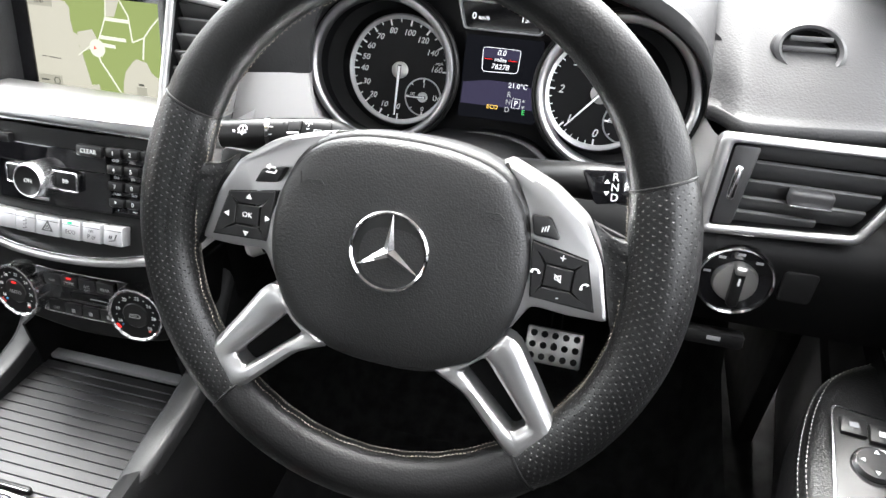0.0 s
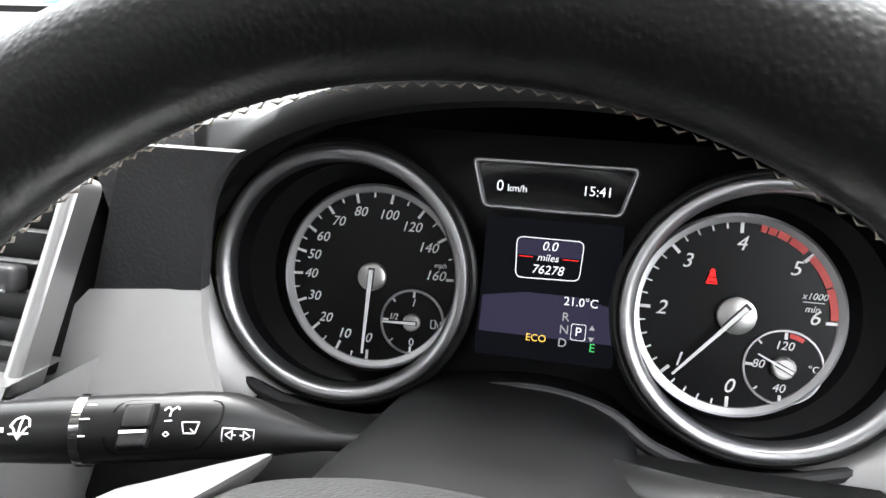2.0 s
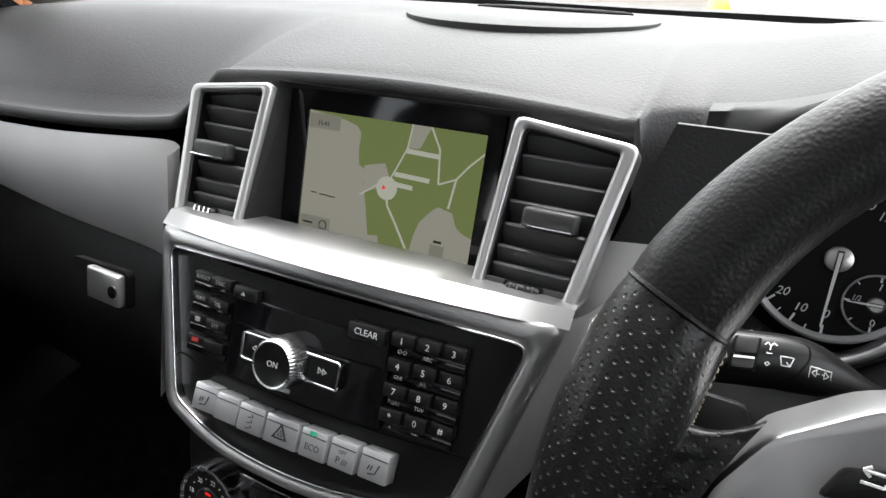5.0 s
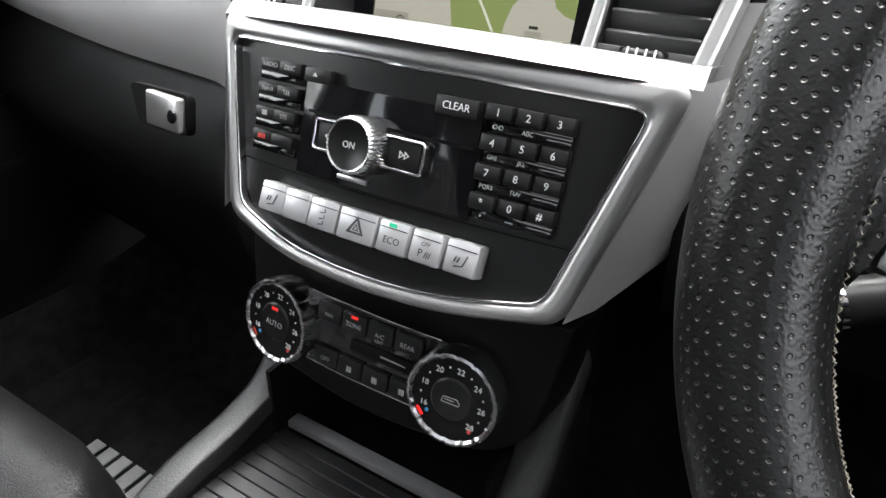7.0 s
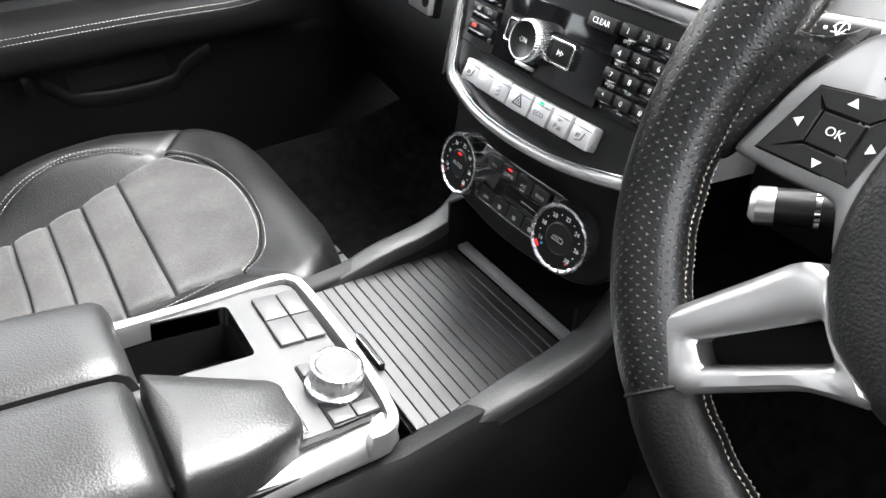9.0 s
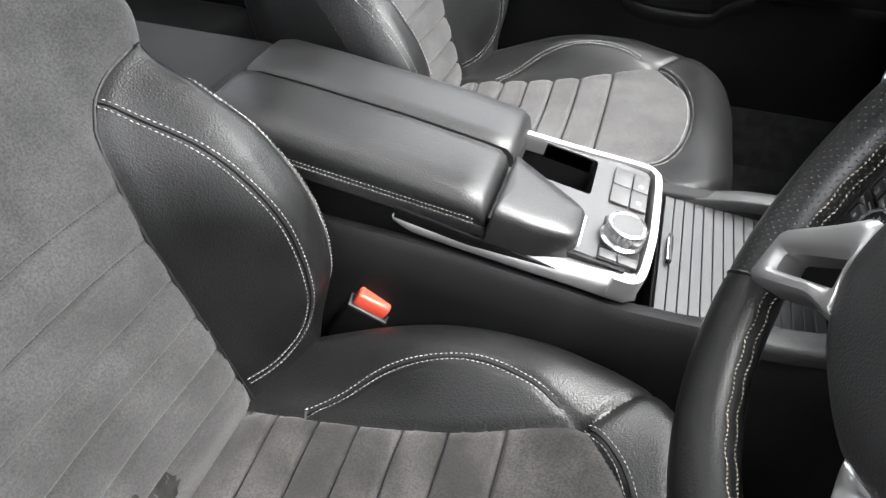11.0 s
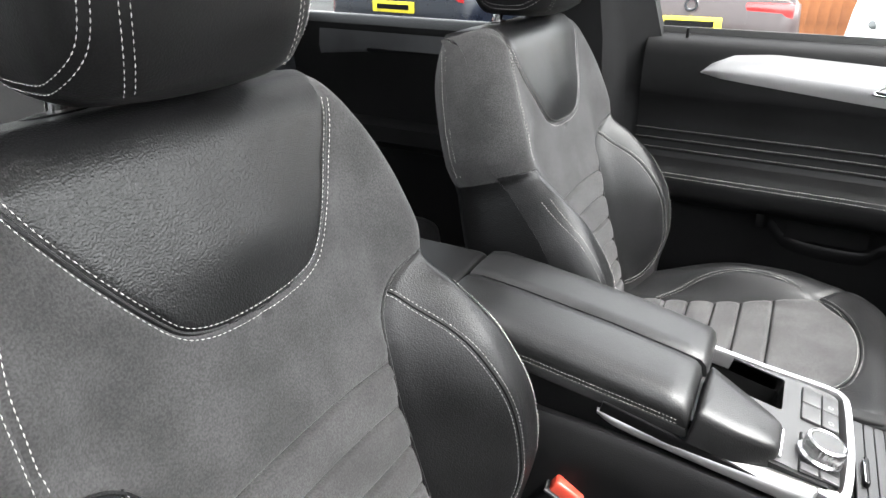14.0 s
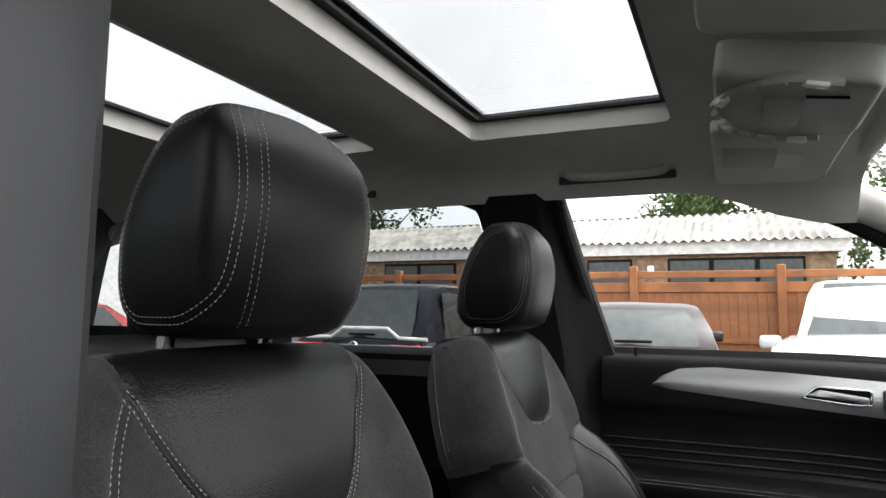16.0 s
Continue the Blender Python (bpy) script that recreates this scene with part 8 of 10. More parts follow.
for i in range(5):
    for j in range(3):
        part("stud", lathe([(0.0, 0.0062), (0.004, 0.006), (0.0052, 0.003)], 12), RUBBER, pedal, m4=PD @ pose(-0.032 + 0.016 * i, -0.017 + 0.017 * j, 0))
part("pedal_arm", tube([PD @ Vector((0, 0, -0.003)), (0.487, 0.40, 0.70), (0.485, 0.45, 0.85)], 0.009, 8), PLASTIC, pedal)
tagged(part("bulkhead", box(1.5, 0.03, 0.74, at=(0, 0.70, 0.79)), CARPET), "black padded bulkhead ahead of the footwells", "bulkhead", kind="structure")

for s in (-1, 1):
    tagged(part("wall_footwell", box(0.03, 0.40, 0.86, 0.01, at=(s * 0.795, 0.52, 0.76)), CARPET), "black carpeted footwell side wall", "wall", kind="structure")

for s in (-1, 1):
    tagged(part("trim_sill", box(0.17, 1.40, 0.07, 0.01, at=(s * 0.805, 0.05, 0.505)), CARPET), "black door sill trim", "sill", kind="structure")
tagged(part("wall_sill", box(0.02, 1.36, 0.72, 0.004, at=(0.876, 0.05, 0.72)), CARPET), "black inner wall of the door opening", "wall", kind="structure")

# ---- front doors ----
DOOR_X = [(0.46, 0.775), (0.60, 0.745), (0.80, 0.728), (0.838, 0.722), (0.850, 0.690), (0.870, 0.672), (0.900, 0.668), (0.915, 0.676), (0.922, 0.700), (0.930, 0.722), (0.945, 0.732), (1.00, 0.736), (1.058, 0.724), (1.07, 0.717), (1.10, 0.716), (1.15, 0.722), (1.172, 0.733), (1.182, 0.746), (1.184, 0.78)]


def panel_x(y, z):
    x = interp(z, DOOR_X)
    if 0.84 < z < 0.93:
        k = ease((0.16 - y) / 0.20)
        x = x * k + 0.728 * (1 - k)
    if y > 0.05:
        x += 0.05 * ease((y - 0.05) / 0.45)
    return x


def dip(y):
    return -0.020 * ease((y + 0.2) / 0.6) + 0.004


def make_door(s, name, label):
    door_x = panel_x if s < 0 else lambda y, z: panel_x(y, z) + 0.055
    door = thing(name, (s * 0.80, -0.1, 0.45), label, "car door", "front doors")
    ys = [-0.605 + 1.02 * i / 60 for i in range(61)]
    bands = (("lower_panel", 0.46, 0.845, PLASTIC, "black plastic lower panel"), ("armrest", 0.845, 0.932, DOOR_SOFT, "black leather armrest"), ("door_insert", 0.932, 1.064, DOOR_LEATHER, "black stitched leather insert"), ("upper_panel", 1.064, 1.184, DOOR_SOFT, "black grained upper panel"))
    for nm, z0, z1, m, lb in bands:
        n = max(6, int((z1 - z0) / 0.009))
        rows_ = [[(s * door_x(y, z), y, z + dip(y)) for z in [z0 + (z1 - z0) * k / n for k in range(n + 1)]] for y in ys]
        part(nm, loft(rows_, closed=False), m, door, lb, sharp=50)
    lines = [[(Vector((s * (door_x(y, z) - 0.0012), y, z + dip(y))), (-s, 0, 0)) for y in ys] for z in (0.990, 0.970, 0.950)]
    lines += [[(Vector((s * (door_x(y, z) - 0.001), y, z + dip(y))), (-s, 0, 0.3)) for y in ys if y < 0.08] for z in (0.912, 0.905)]
    stitches(lines, THREAD, door, label="pale stitching")
    # black tubes paint the shading between the pleats of the insert
    for z in (0.990, 0.970, 0.950):
        part("quilt_line", tube([(s * (door_x(y, z - 0.004) - 0.0004), y, z - 0.004 + dip(y)) for y in ys[::3]], 0.0022, 6), BLACK, door)
    tr = [(-0.490, 1.121), (-0.470, 1.140), (-0.430, 1.158), (-0.36, 1.164), (-0.2, 1.158), (0.0, 1.146), (0.30, 1.130), (0.30, 1.060), (0.0, 1.072), (-0.2, 1.088), (-0.35, 1.102), (-0.45, 1.112)]
    cols = []
    for k in range(41):
        y = -0.489 + 0.785 * k / 40
        zs = []
        for a, b in zip(tr, tr[1:] + tr[:1]):
            if (a[0] - y) * (b[0] - y) <= 0 and abs(a[0] - b[0]) > 1e-9:
                zs.append(a[1] + (b[1] - a[1]) * (y - a[0]) / (b[0] - a[0]))
        zl, zh = min(zs), max(zs)
        cols.append([(s * (door_x(y, z) - 0.0025 - 0.004 * math.sin(q * math.pi)), y, z) for q, z in [(j / 8, zl + (zh - zl) * j / 8) for j in range(9)]])
    part("silver_trim", loft(cols, closed=False), SILVER, door, "satin silver trim panel")
    hd = [(-0.190, 1.108), (-0.160, 1.136), (-0.060, 1.132), (-0.058, 1.098), (-0.10, 1.098)]
    x0 = 0.7085
    HF = Matrix(((0, 0, -s, s * x0), (1, 0, 0, 0), (0, 1, 0, 0), (0, 0, 0, 1)))
    part("handle_recess", prism(rounded(hd, 0.008), -0.004, 0.0015), BLACK, door, "dark handle recess", m4=HF)
    part("handle_rim", rim_band(rounded(hd, 0.008), inset_poly(rounded(hd, 0.008), 0.004), -0.004, 0.005, 0.001), CHROME, door, "", m4=HF)
    part("door_handle", prism(rounded([(-0.180, 1.113), (-0.156, 1.128), (-0.066, 1.116), (-0.066, 1.102), (-0.10, 1.108)], 0.005), 0.002, 0.012, 0.003), SILVER, door, "silver pull handle", m4=HF)
    part("lock_switch", box(0.022, 0.040, 0.006, 0.002, at=(-0.030, 1.112, 0.002)), PLASTIC_GREY, door, m4=HF)
    part("door_pin", tube([(s * 0.752, -0.530, 1.180), (s * 0.752, -0.530, 1.202)], 0.0035, 10), PLASTIC, door, "black locking pin")
    part("window_seal", loft([[(s * 0.778, y, 1.184 + dip(y)), (s * 0.781, y, 1.196 + dip(y)), (s * 0.788, y, 1.196 + dip(y)), (s * 0.792, y, 1.180 + dip(y))] for y in ys], closed=True), RUBBER, door, "black window seal")
    lip = spline([(-0.330, 0.846, 0), (-0.312, 0.842, 0), (-0.290, 0.820, 0), (-0.270, 0.800, 0), (-0.214, 0.787, 0), (-0.125, 0.788, 0), (-0.100, 0.808, 0), (-0.070, 0.826, 0), (-0.050, 0.832, 0)], 5)
    rows_ = []
    for p in lip:
        xw = door_x(p.x, p.y)
        rows_.append([(s * (xw + 0.004), p.x, p.y + 0.010), (s * (xw - 0.0015), p.x, p.y + 0.004), (s * (xw - 0.0030), p.x, p.y), (s * (xw - 0.0025), p.x, p.y - 0.008), (s * (xw - 0.0010), p.x, p.y - 0.018), (s * (xw + 0.004), p.x, p.y - 0.026)])
    part("pocket_lip", loft(rows_, closed=False), PLASTIC, door, "moulded lip of the door pocket", sharp=60)
    # black sheet on the closed panel, painting the shade inside the pocket
    part("pocket_shade", loft([[(s * (door_x(y, 0.83) - 0.003), y, z) for z in (0.802, 0.842)] for y in [-0.272 + 0.150 * k / 8 for k in range(9)]], closed=False), BLACK, door, "black sheet standing in for the shade in the pocket")
    part("outer_skin", loft([[(s * ((0.86 if s > 0 else 0.80) + 0.06 * math.sin((z - 0.40) / 0.8 * 2.6)), y, z) for z in [0.40 + 0.78 * k / 12 for k in range(13)]] for y in (-0.61, -0.2, 0.2, 0.42)], closed=False), CARPAINT, door, "dark painted outer skin")
    # window frame
    fr = [(-0.605, 1.186), (-0.700, 1.575), (-0.55, 1.590), (-0.40, 1.583), (-0.25, 1.545), (-0.10, 1.480), (0.10, 1.365), (0.30, 1.240), (0.40, 1.168)]
    path = [Vector((s * interp(z, [(1.18, 0.775), (1.60, 0.665)]), y, z)) for y, z in fr]
    part("window_frame", tube(spline(path, 6), 0.017, 10), PILLAR_BLACK, door, "black window frame")
    return door, path


CARPAINT = mat("dark_car_paint", (0.03, 0.032, 0.036), 0.25, coat=0.8)
pdoor, ppath = make_door(-1, "passenger_door", "closed black passenger door with silver trim panel")
ddoor, dpath = make_door(1, "driver_door", "driver's black door with its window lowered")
low = [Vector((-0.783, y, 1.186 + dip(y))) for y in (-0.59, -0.3, 0.0, 0.38)]
gl_pts = spline(ppath, 4)
bm = bmesh.new()
vs = [bm.verts.new(p + Vector((-0.008, 0, 0))) for p in gl_pts]
bm.faces.new(vs)
wp = part("window_pane", bm, GLASS, pdoor, "clear side glass", smooth=False)
wp.visible_shadow = False

# driver's armrest with its switches
arm_in = [(0.780, 0.115), (0.745, 0.090), (0.722, 0.050), (0.706, 0.0), (0.698, -0.045), (0.690, -0.15), (0.685, -0.35)]
al = [p for p in spline([(x, y, 0) for x, y in arm_in], 6)]
rows = [[Vector((p.x, p.y, 0.865)) for p in al], [Vector((p.x - 0.001, p.y, 0.915)) for p in al], [Vector((p.x + 0.003, p.y - 0.002, 0.927)) for p in al], [Vector((p.x + 0.012, p.y - 0.006, 0.931)) for p in al], [Vector((0.80, min(0.10, p.y), 0.932)) for p in al]]
part("armrest_pad", loft(rows, closed=False), LEATHER, ddoor, "black leather armrest pad", sharp=60)
stitches([[(Vector((p.x + 0.004, p.y - 0.003, 0.9290)), (-0.5, 0, 0.8)) for p in al], [(Vector((p.x + 0.0005, p.y - 0.001, 0.921)), (-0.9, 0, 0.3)) for p in al]], THREAD, ddoor, "armrest_stitching", label="pale double stitching")
SP = pose(0.752, -0.045, 0.9335) @ pose(0, 0, 0, 4, -4, -8)
part("switch_panel", prism(rounded([(-0.030, 0.080), (0.040, 0.072), (0.045, -0.10), (-0.030, -0.10)], 0.006), -0.004, 0.004, 0.0015), PLASTIC_FINE, ddoor, "satin black switch panel", m4=SP)
part("panel_edge", rim_band(rounded([(-0.0315, 0.0815), (0.0415, 0.0735), (0.0465, -0.1015), (-0.0315, -0.1015)], 0.006), rounded([(-0.030, 0.080), (0.040, 0.072), (0.045, -0.10), (-0.030, -0.10)], 0.006), -0.004, 0.0035), CHROME, ddoor, "", m4=SP)
for k in range(3):
    part("mirror_button", box(0.020, 0.018, 0.006, 0.0015, 2, at=(-0.016 + 0.0215 * k, 0.060 - 0.003 * k, 0.005)), BUTTON, ddoor, m4=SP)
    part("button_mark", box(0.007, 0.005, 0.0004, at=(-0.016 + 0.0215 * k, 0.060 - 0.003 * k, 0.0082)), WHITE_INK if k else LIT_GREY, ddoor, m4=SP)
part("mirror_joystick", lathe([(0.0, 0.010), (0.0140, 0.0095), (0.0150, 0.006), (0.0150, 0.003)], 36), BUTTON, ddoor, "black mirror adjuster", m4=SP @ pose(-0.002, 0.026, 0))
part("joystick_ring", lathe([(0.0152, 0.003), (0.0156, 0.0062), (0.0170, 0.0066), (0.0178, 0.003)], 40), CHROME, ddoor, "chrome ring", m4=SP @ pose(-0.002, 0.026, 0))
for a in range(4):
    q = radians(90 * a)
    part("arrow_mark", prism([(-0.002 + 0.0095 * math.cos(q) + 0.0022 * math.cos(q + b), 0.026 + 0.0095 * math.sin(q) + 0.0022 * math.sin(q + b)) for b in (0, radians(120), radians(240))], 0.0100, 0.0106), WHITE_INK, ddoor, m4=SP, smooth=False)
for x in (-0.012, 0.022):
    part("window_switch", box(0.028, 0.030, 0.012, 0.004, 3, at=(x, -0.030, 0.006)), BUTTON, ddoor, "", m4=SP)
    part("switch_edge", box(0.026, 0.003, 0.004, 0.001, at=(x, -0.016, 0.0105)), ALU, ddoor, m4=SP)

# ---- roof, pillars and body ----
roof = thing("roof_lining", (0, -0.9, 1.64), "grey cloth roof lining round two glass roof panels", "roof lining", kind="structure")


def roof_z(x, y):
    ax = abs(x)
    return 1.662 - 0.05 * max(0, ax - 0.42) / 0.2 - 0.10 * max(0, ax - 0.58) / 0.08 * 0.5 - 0.082 * ease((y + 0.42) / 0.30)


OPEN = [(-0.44, 0.44, -0.83, -0.415), (-0.44, 0.44, -1.50, -1.07)]
bm = bmesh.new()
xs = sorted({-0.66, -0.62, -0.58, -0.52, 0.52, 0.58, 0.62, 0.66} | {-0.44 + 0.088 * k for k in range(11)})
ys = sorted({-2.4, -2.2, -2.0, -1.8, -1.65, -1.5, -1.4, -1.3, -1.2, -1.07, -1.0, -0.93, -0.88, -0.83, -0.7, -0.6, -0.5, -0.415, -0.36, -0.30, -0.22, -0.14, -0.10, -0.08})
vv = {}
def beam(y):
    return -0.030 * math.exp(-(((y + 0.935) / 0.075) ** 2))
for j, y in enumerate(ys):
    for i, x in enumerate(xs):
        vv[i, j] = bm.verts.new((x, y, roof_z(x, y) + (beam(y) if abs(x) < 0.46 else 0)))
for j in range(len(ys) - 1):
    for i in range(len(xs) - 1):
        cx, cy = (xs[i] + xs[i + 1]) / 2, (ys[j] + ys[j + 1]) / 2
        if not any(a < cx < b and c < cy < d for a, b, c, d in OPEN):
            bm.faces.new((vv[i, j], vv[i + 1, j], vv[i + 1, j + 1], vv[i, j + 1]))
part("lining", bm, HEADLINER, roof, "grey cloth lining", sharp=70)
for a, b, c, d in OPEN:
    loop = rounded([(a, c), (b, c), (b, d), (a, d)], 0.03, 4)
    part("opening_edge", loft([[(x, y, 1.655) for x, y in loop], [(x * 1.0, y, 1.668) for x, y in loop], [(x, y, 1.70) for x, y in loop]], caps=False), HEADLINER, roof)
    inner = inset_poly(loop, 0.018)
    part("glass_seal", rim_band(loop, inner, 1.694, 1.700), RUBBER, roof, "black glass seal")
    part("roof_glass", loft([[(x, y, 1.704) for x, y in loop], [(x * 0.001 + (a + b) / 2, y * 0.001 + (c + d) / 2, 1.704) for x, y in loop]], caps=False), GLASS_ROOF, roof, "grey tinted roof glass", smooth=False)
# overhead console and sun visors
oh = thing("overhead_console", (0, -0.26, 1.56), "grey overhead console with reading lights", "overhead console")
GREY_TRIM = mat("light_grey_trim", (0.36, 0.355, 0.335), 0.6, grain=0.2)
OF = pose(0, -0.250, 1.548) @ pose(0, 0, 0, 172) @ Matrix.Diagonal((0.86, 0.86, 1, 1))
part("console_body", prism(rounded([(-0.155, 0.09), (0.155, 0.09), (0.125, -0.11), (-0.125, -0.11)], 0.03, 5), -0.02, 0.022, 0.010, 3), GREY_TRIM, oh, "grey plastic housing", m4=OF)
LENS = mat("lamp_lens", (0.75, 0.75, 0.72), 0.15, coat=0.5)
for s in (-1, 1):
    arc = spline([(s * 0.02, 0.088, 0.018), (s * 0.10, 0.060, 0.020), (s * 0.142, 0.005, 0.020), (s * 0.128, -0.060, 0.020)], 6)
    part("light_bar", tube([OF @ p for p in arc], 0.009, 10, flat=0.5), GREY_TRIM, oh, "curved grey switch bar")
    for k, m in ((3, LENS), (7, GREY_TRIM), (11, GREY_TRIM), (15, LENS)):
        d = (arc[k + 1] - arc[k - 1]).normalized()
        part("reading_light" if m is LENS else "roof_switch", box(0.030, 0.014, 0.008, 0.003), m, oh, "clear light lens" if m is LENS else "", m4=OF @ pose(arc[k].x, arc[k].y, 0.026, 0, 0, math.degrees(math.atan2(d.y, d.x))))
part("glasses_flap", box(0.13, 0.05, 0.006, 0.004, at=(0, 0.0, 0.0235)), GREY_TRIM, oh, m4=OF)
part("joint_line", box(0.003, 0.05, 0.003, at=(0.075, -0.05, 0.0235)), BLACK, oh, m4=OF)
for s in (-1, 1):
    visor = thing("sun_visor", (s * 0.40, -0.24, 1.575), "grey cloth sun visor folded up", "sun visor", "sun visors")
    VF = pose(s * 0.405, -0.245, 1.563) @ pose(0, 0, 0, 175, 0, 0)
    part("visor_board", prism(rounded([(-0.215, 0.095), (0.215, 0.095), (0.235, -0.075), (0.10, -0.10), (-0.235, -0.10)] if s > 0 else [(-0.215, 0.095), (0.215, 0.095), (0.235, -0.10), (-0.10, -0.10), (-0.235, -0.075)], 0.02, 4), -0.008, 0.012, 0.006, 3), HEADLINER, visor, "", m4=VF)
    part("visor_hinge", tube([VF @ Vector((s * 0.19, -0.098, 0.002)), VF @ Vector((s * 0.10, -0.098, 0.002))], 0.006, 8), GREY_TRIM, visor, "grey plastic hinge rod")
    part("mirror_flap", box(0.15, 0.085, 0.003, 0.001, at=(-s * 0.03, 0.035, 0.0118)), GREY_TRIM, visor, "grey vanity flap", m4=VF)
    if s < 0:
        part("visor_label", box(0.11, 0.075, 0.0006, at=(0.015, -0.01, 0.0125)), mat("visor_label", (0.62, 0.60, 0.52), 0.5), visor, "pale warning label", m4=VF)
for s in (-1, 1):
    for y0, y1 in ((-0.67, -0.43), (-1.42, -1.18)):
        grab = thing("grab_handle", (s * 0.62, (y0 + y1) / 2, 1.60), "grey roof grab handle", "grab handle", "grab handles")
        # dark plate on the lining, its colour standing in for a recess in shade
        part("grip_recess", box(0.006, y1 - y0 + 0.02, 0.045, 0.003, at=(s * 0.612, (y0 + y1) / 2, 1.600)), PILLAR_GREY, grab, "dark plate standing in for the shaded recess")
        part("grip", tube(spline([(s * 0.616, y0, 1.612), (s * 0.598, y0 + 0.018, 1.594), (s * 0.588, y0 + 0.05, 1.588), (s * 0.586, (y0 + y1) / 2, 1.586), (s * 0.588, y1 - 0.05, 1.588), (s * 0.598, y1 - 0.018, 1.594), (s * 0.616, y1, 1.612)], 5), 0.0095, 10, flat=0.7), GREY_TRIM, grab, "grey plastic grip")
        for y in (y0 + 0.008, y1 - 0.008):
            part("grip_foot", box(0.03, 0.034, 0.022, 0.006, at=(s * 0.613, y, 1.606)), GREY_TRIM, grab)
# side rails and pillars
sides = thing("body_shell", (0, -0.9, 0.5), "car body pillars and side walls", "car body", kind="structure")
for s in (-1, 1):
    rail = [(s * 0.672, y, z) for y, z in ((-2.3, 1.50), (-1.9, 1.575), (-1.4, 1.605), (-0.9, 1.612), (-0.6, 1.610), (-0.40, 1.600), (-0.22, 1.560), (-0.08, 1.505))]
    part("roof_rail", tube(spline(rail, 5), 0.034, 14, flat=0.8), HEADLINER, sides, "grey roof side rail")
    ap = [(s * 0.668, -0.12, 1.535), (s * 0.685, -0.02, 1.485), (s * 0.720, 0.20, 1.360), (s * 0.765, 0.45, 1.225), (s * 0.79, 0.62, 1.14)]
    part("windscreen_pillar", tube(spline(ap, 5), 0.040, 14, flat=0.75), HEADLINER, sides, "grey windscreen pillar")
    yb = -0.66 if s > 0 else -0.735
    secs = []
    for z, dy, x in ((0.45, 0.03, 0.70), (0.9, 0.02, 0.69), (1.18, 0.005, 0.675), (1.4, -0.03, 0.655), (1.60, -0.06, 0.640)):
        if s > 0:
            x, dy = 0.662 + 0.02 * (z < 0.8), dy * 0.5
        secs.append([(s * x, yb + dy + 0.045, z), (s * x, yb + dy - 0.075, z), (s * (x + 0.03), yb + dy - 0.11, z), (s * (x + 0.11), yb + dy - 0.11, z), (s * (x + 0.12), yb + dy + interp(z, [(1.18, 0.150), (1.4, 0.115), (1.6, 0.088)]), z), (s * (x + 0.075), yb + dy + interp(z, [(1.18, 0.150), (1.4, 0.115), (1.6, 0.088)]), z), (s * (x + 0.05), yb + dy + 0.085, z), (s * (x + 0.02), yb + dy + 0.065, z)])
    if s > 0:
        secs = [[(0.690, -0.600, z), (0.696, -0.565, z), (0.715, -0.545, z), (0.735, -0.540, z), (0.790, -0.545, z), (0.825, -0.580, z), (0.825, -0.74, z), (0.690, -0.74, z)] for z in (0.45, 0.9, 1.18, 1.40, 1.62)]
    part("door_pillar", loft(secs), PILLAR_GREY if s > 0 else PILLAR_BLACK, sides, "dark pillar trim between the doors", sharp=30)
    part("pillar_seal", tube(spline([(s * 0.745, yb + 0.085, 0.95), (s * 0.745, yb + 0.075, 1.18), (s * 0.715, yb + 0.045, 1.40), (s * 0.690, yb + 0.015, 1.58)], 5), 0.010, 10), RUBBER, sides, "black door seal")
    part("belt_strap", loft([[(s * 0.648, yb - 0.010 - 0.10 * q * (s < 0), 1.42 - 0.55 * q), (s * 0.648, yb - 0.052 - 0.10 * q * (s < 0), 1.42 - 0.55 * q), (s * 0.650, yb - 0.052 - 0.10 * q * (s < 0), 1.42 - 0.55 * q), (s * 0.650, yb - 0.010 - 0.10 * q * (s < 0), 1.42 - 0.55 * q)] for q in (0, 0.5, 1)]), BELT, sides, "black seat belt webbing")
    # rear door, rear window and quarter
    rows = [[(s * x, y, z) for z, x in ((0.46, 0.77), (0.85, 0.735), (0.88, 0.69), (0.92, 0.69), (0.93, 0.74), (1.06, 0.735), (1.08, 0.725), (1.165, 0.73), (1.182, 0.75), (1.184, 0.79))] for y in (-0.84, -1.0, -1.2, -1.4, -1.55)]
    part("rear_door_panel", loft(rows, closed=False), PLASTIC, sides, "black rear door panel", sharp=40)
    part("rear_handle", box(0.012, 0.08, 0.03, 0.008, at=(s * 0.722, -1.0, 1.120)), ALU, sides, "silver rear door handle")
    part("rear_trim", loft([[(s * 0.723, y, 1.085 + 0.03 * ease((y + 1.5) / 0.4)), (s * 0.718, y, 1.11), (s * 0.724, y, 1.150)] for y in (-1.45, -1.3, -1.1, -0.9)], closed=False), PILLAR_GREY, sides)
    part("rear_pillar", loft([[(s * 0.66, -1.48, 1.60), (s * 0.66, -1.72, 1.60), (s * 0.76, -1.72, 1.60), (s * 0.76, -1.48, 1.60)], [(s * 0.70, -1.56, 1.18), (s * 0.70, -1.86, 1.18), (s * 0.80, -1.86, 1.18), (s * 0.80, -1.56, 1.18)]]), PILLAR_BLACK, sides, "black rear pillar")
    part("rear_quarter", loft([[(s * 0.60, -1.7, z), (s * 0.62, -2.0, z), (s * 0.60, -2.30, z)] for z in (0.5, 0.9, 1.18, 1.225)], closed=False), PLASTIC, sides, "black luggage side trim")
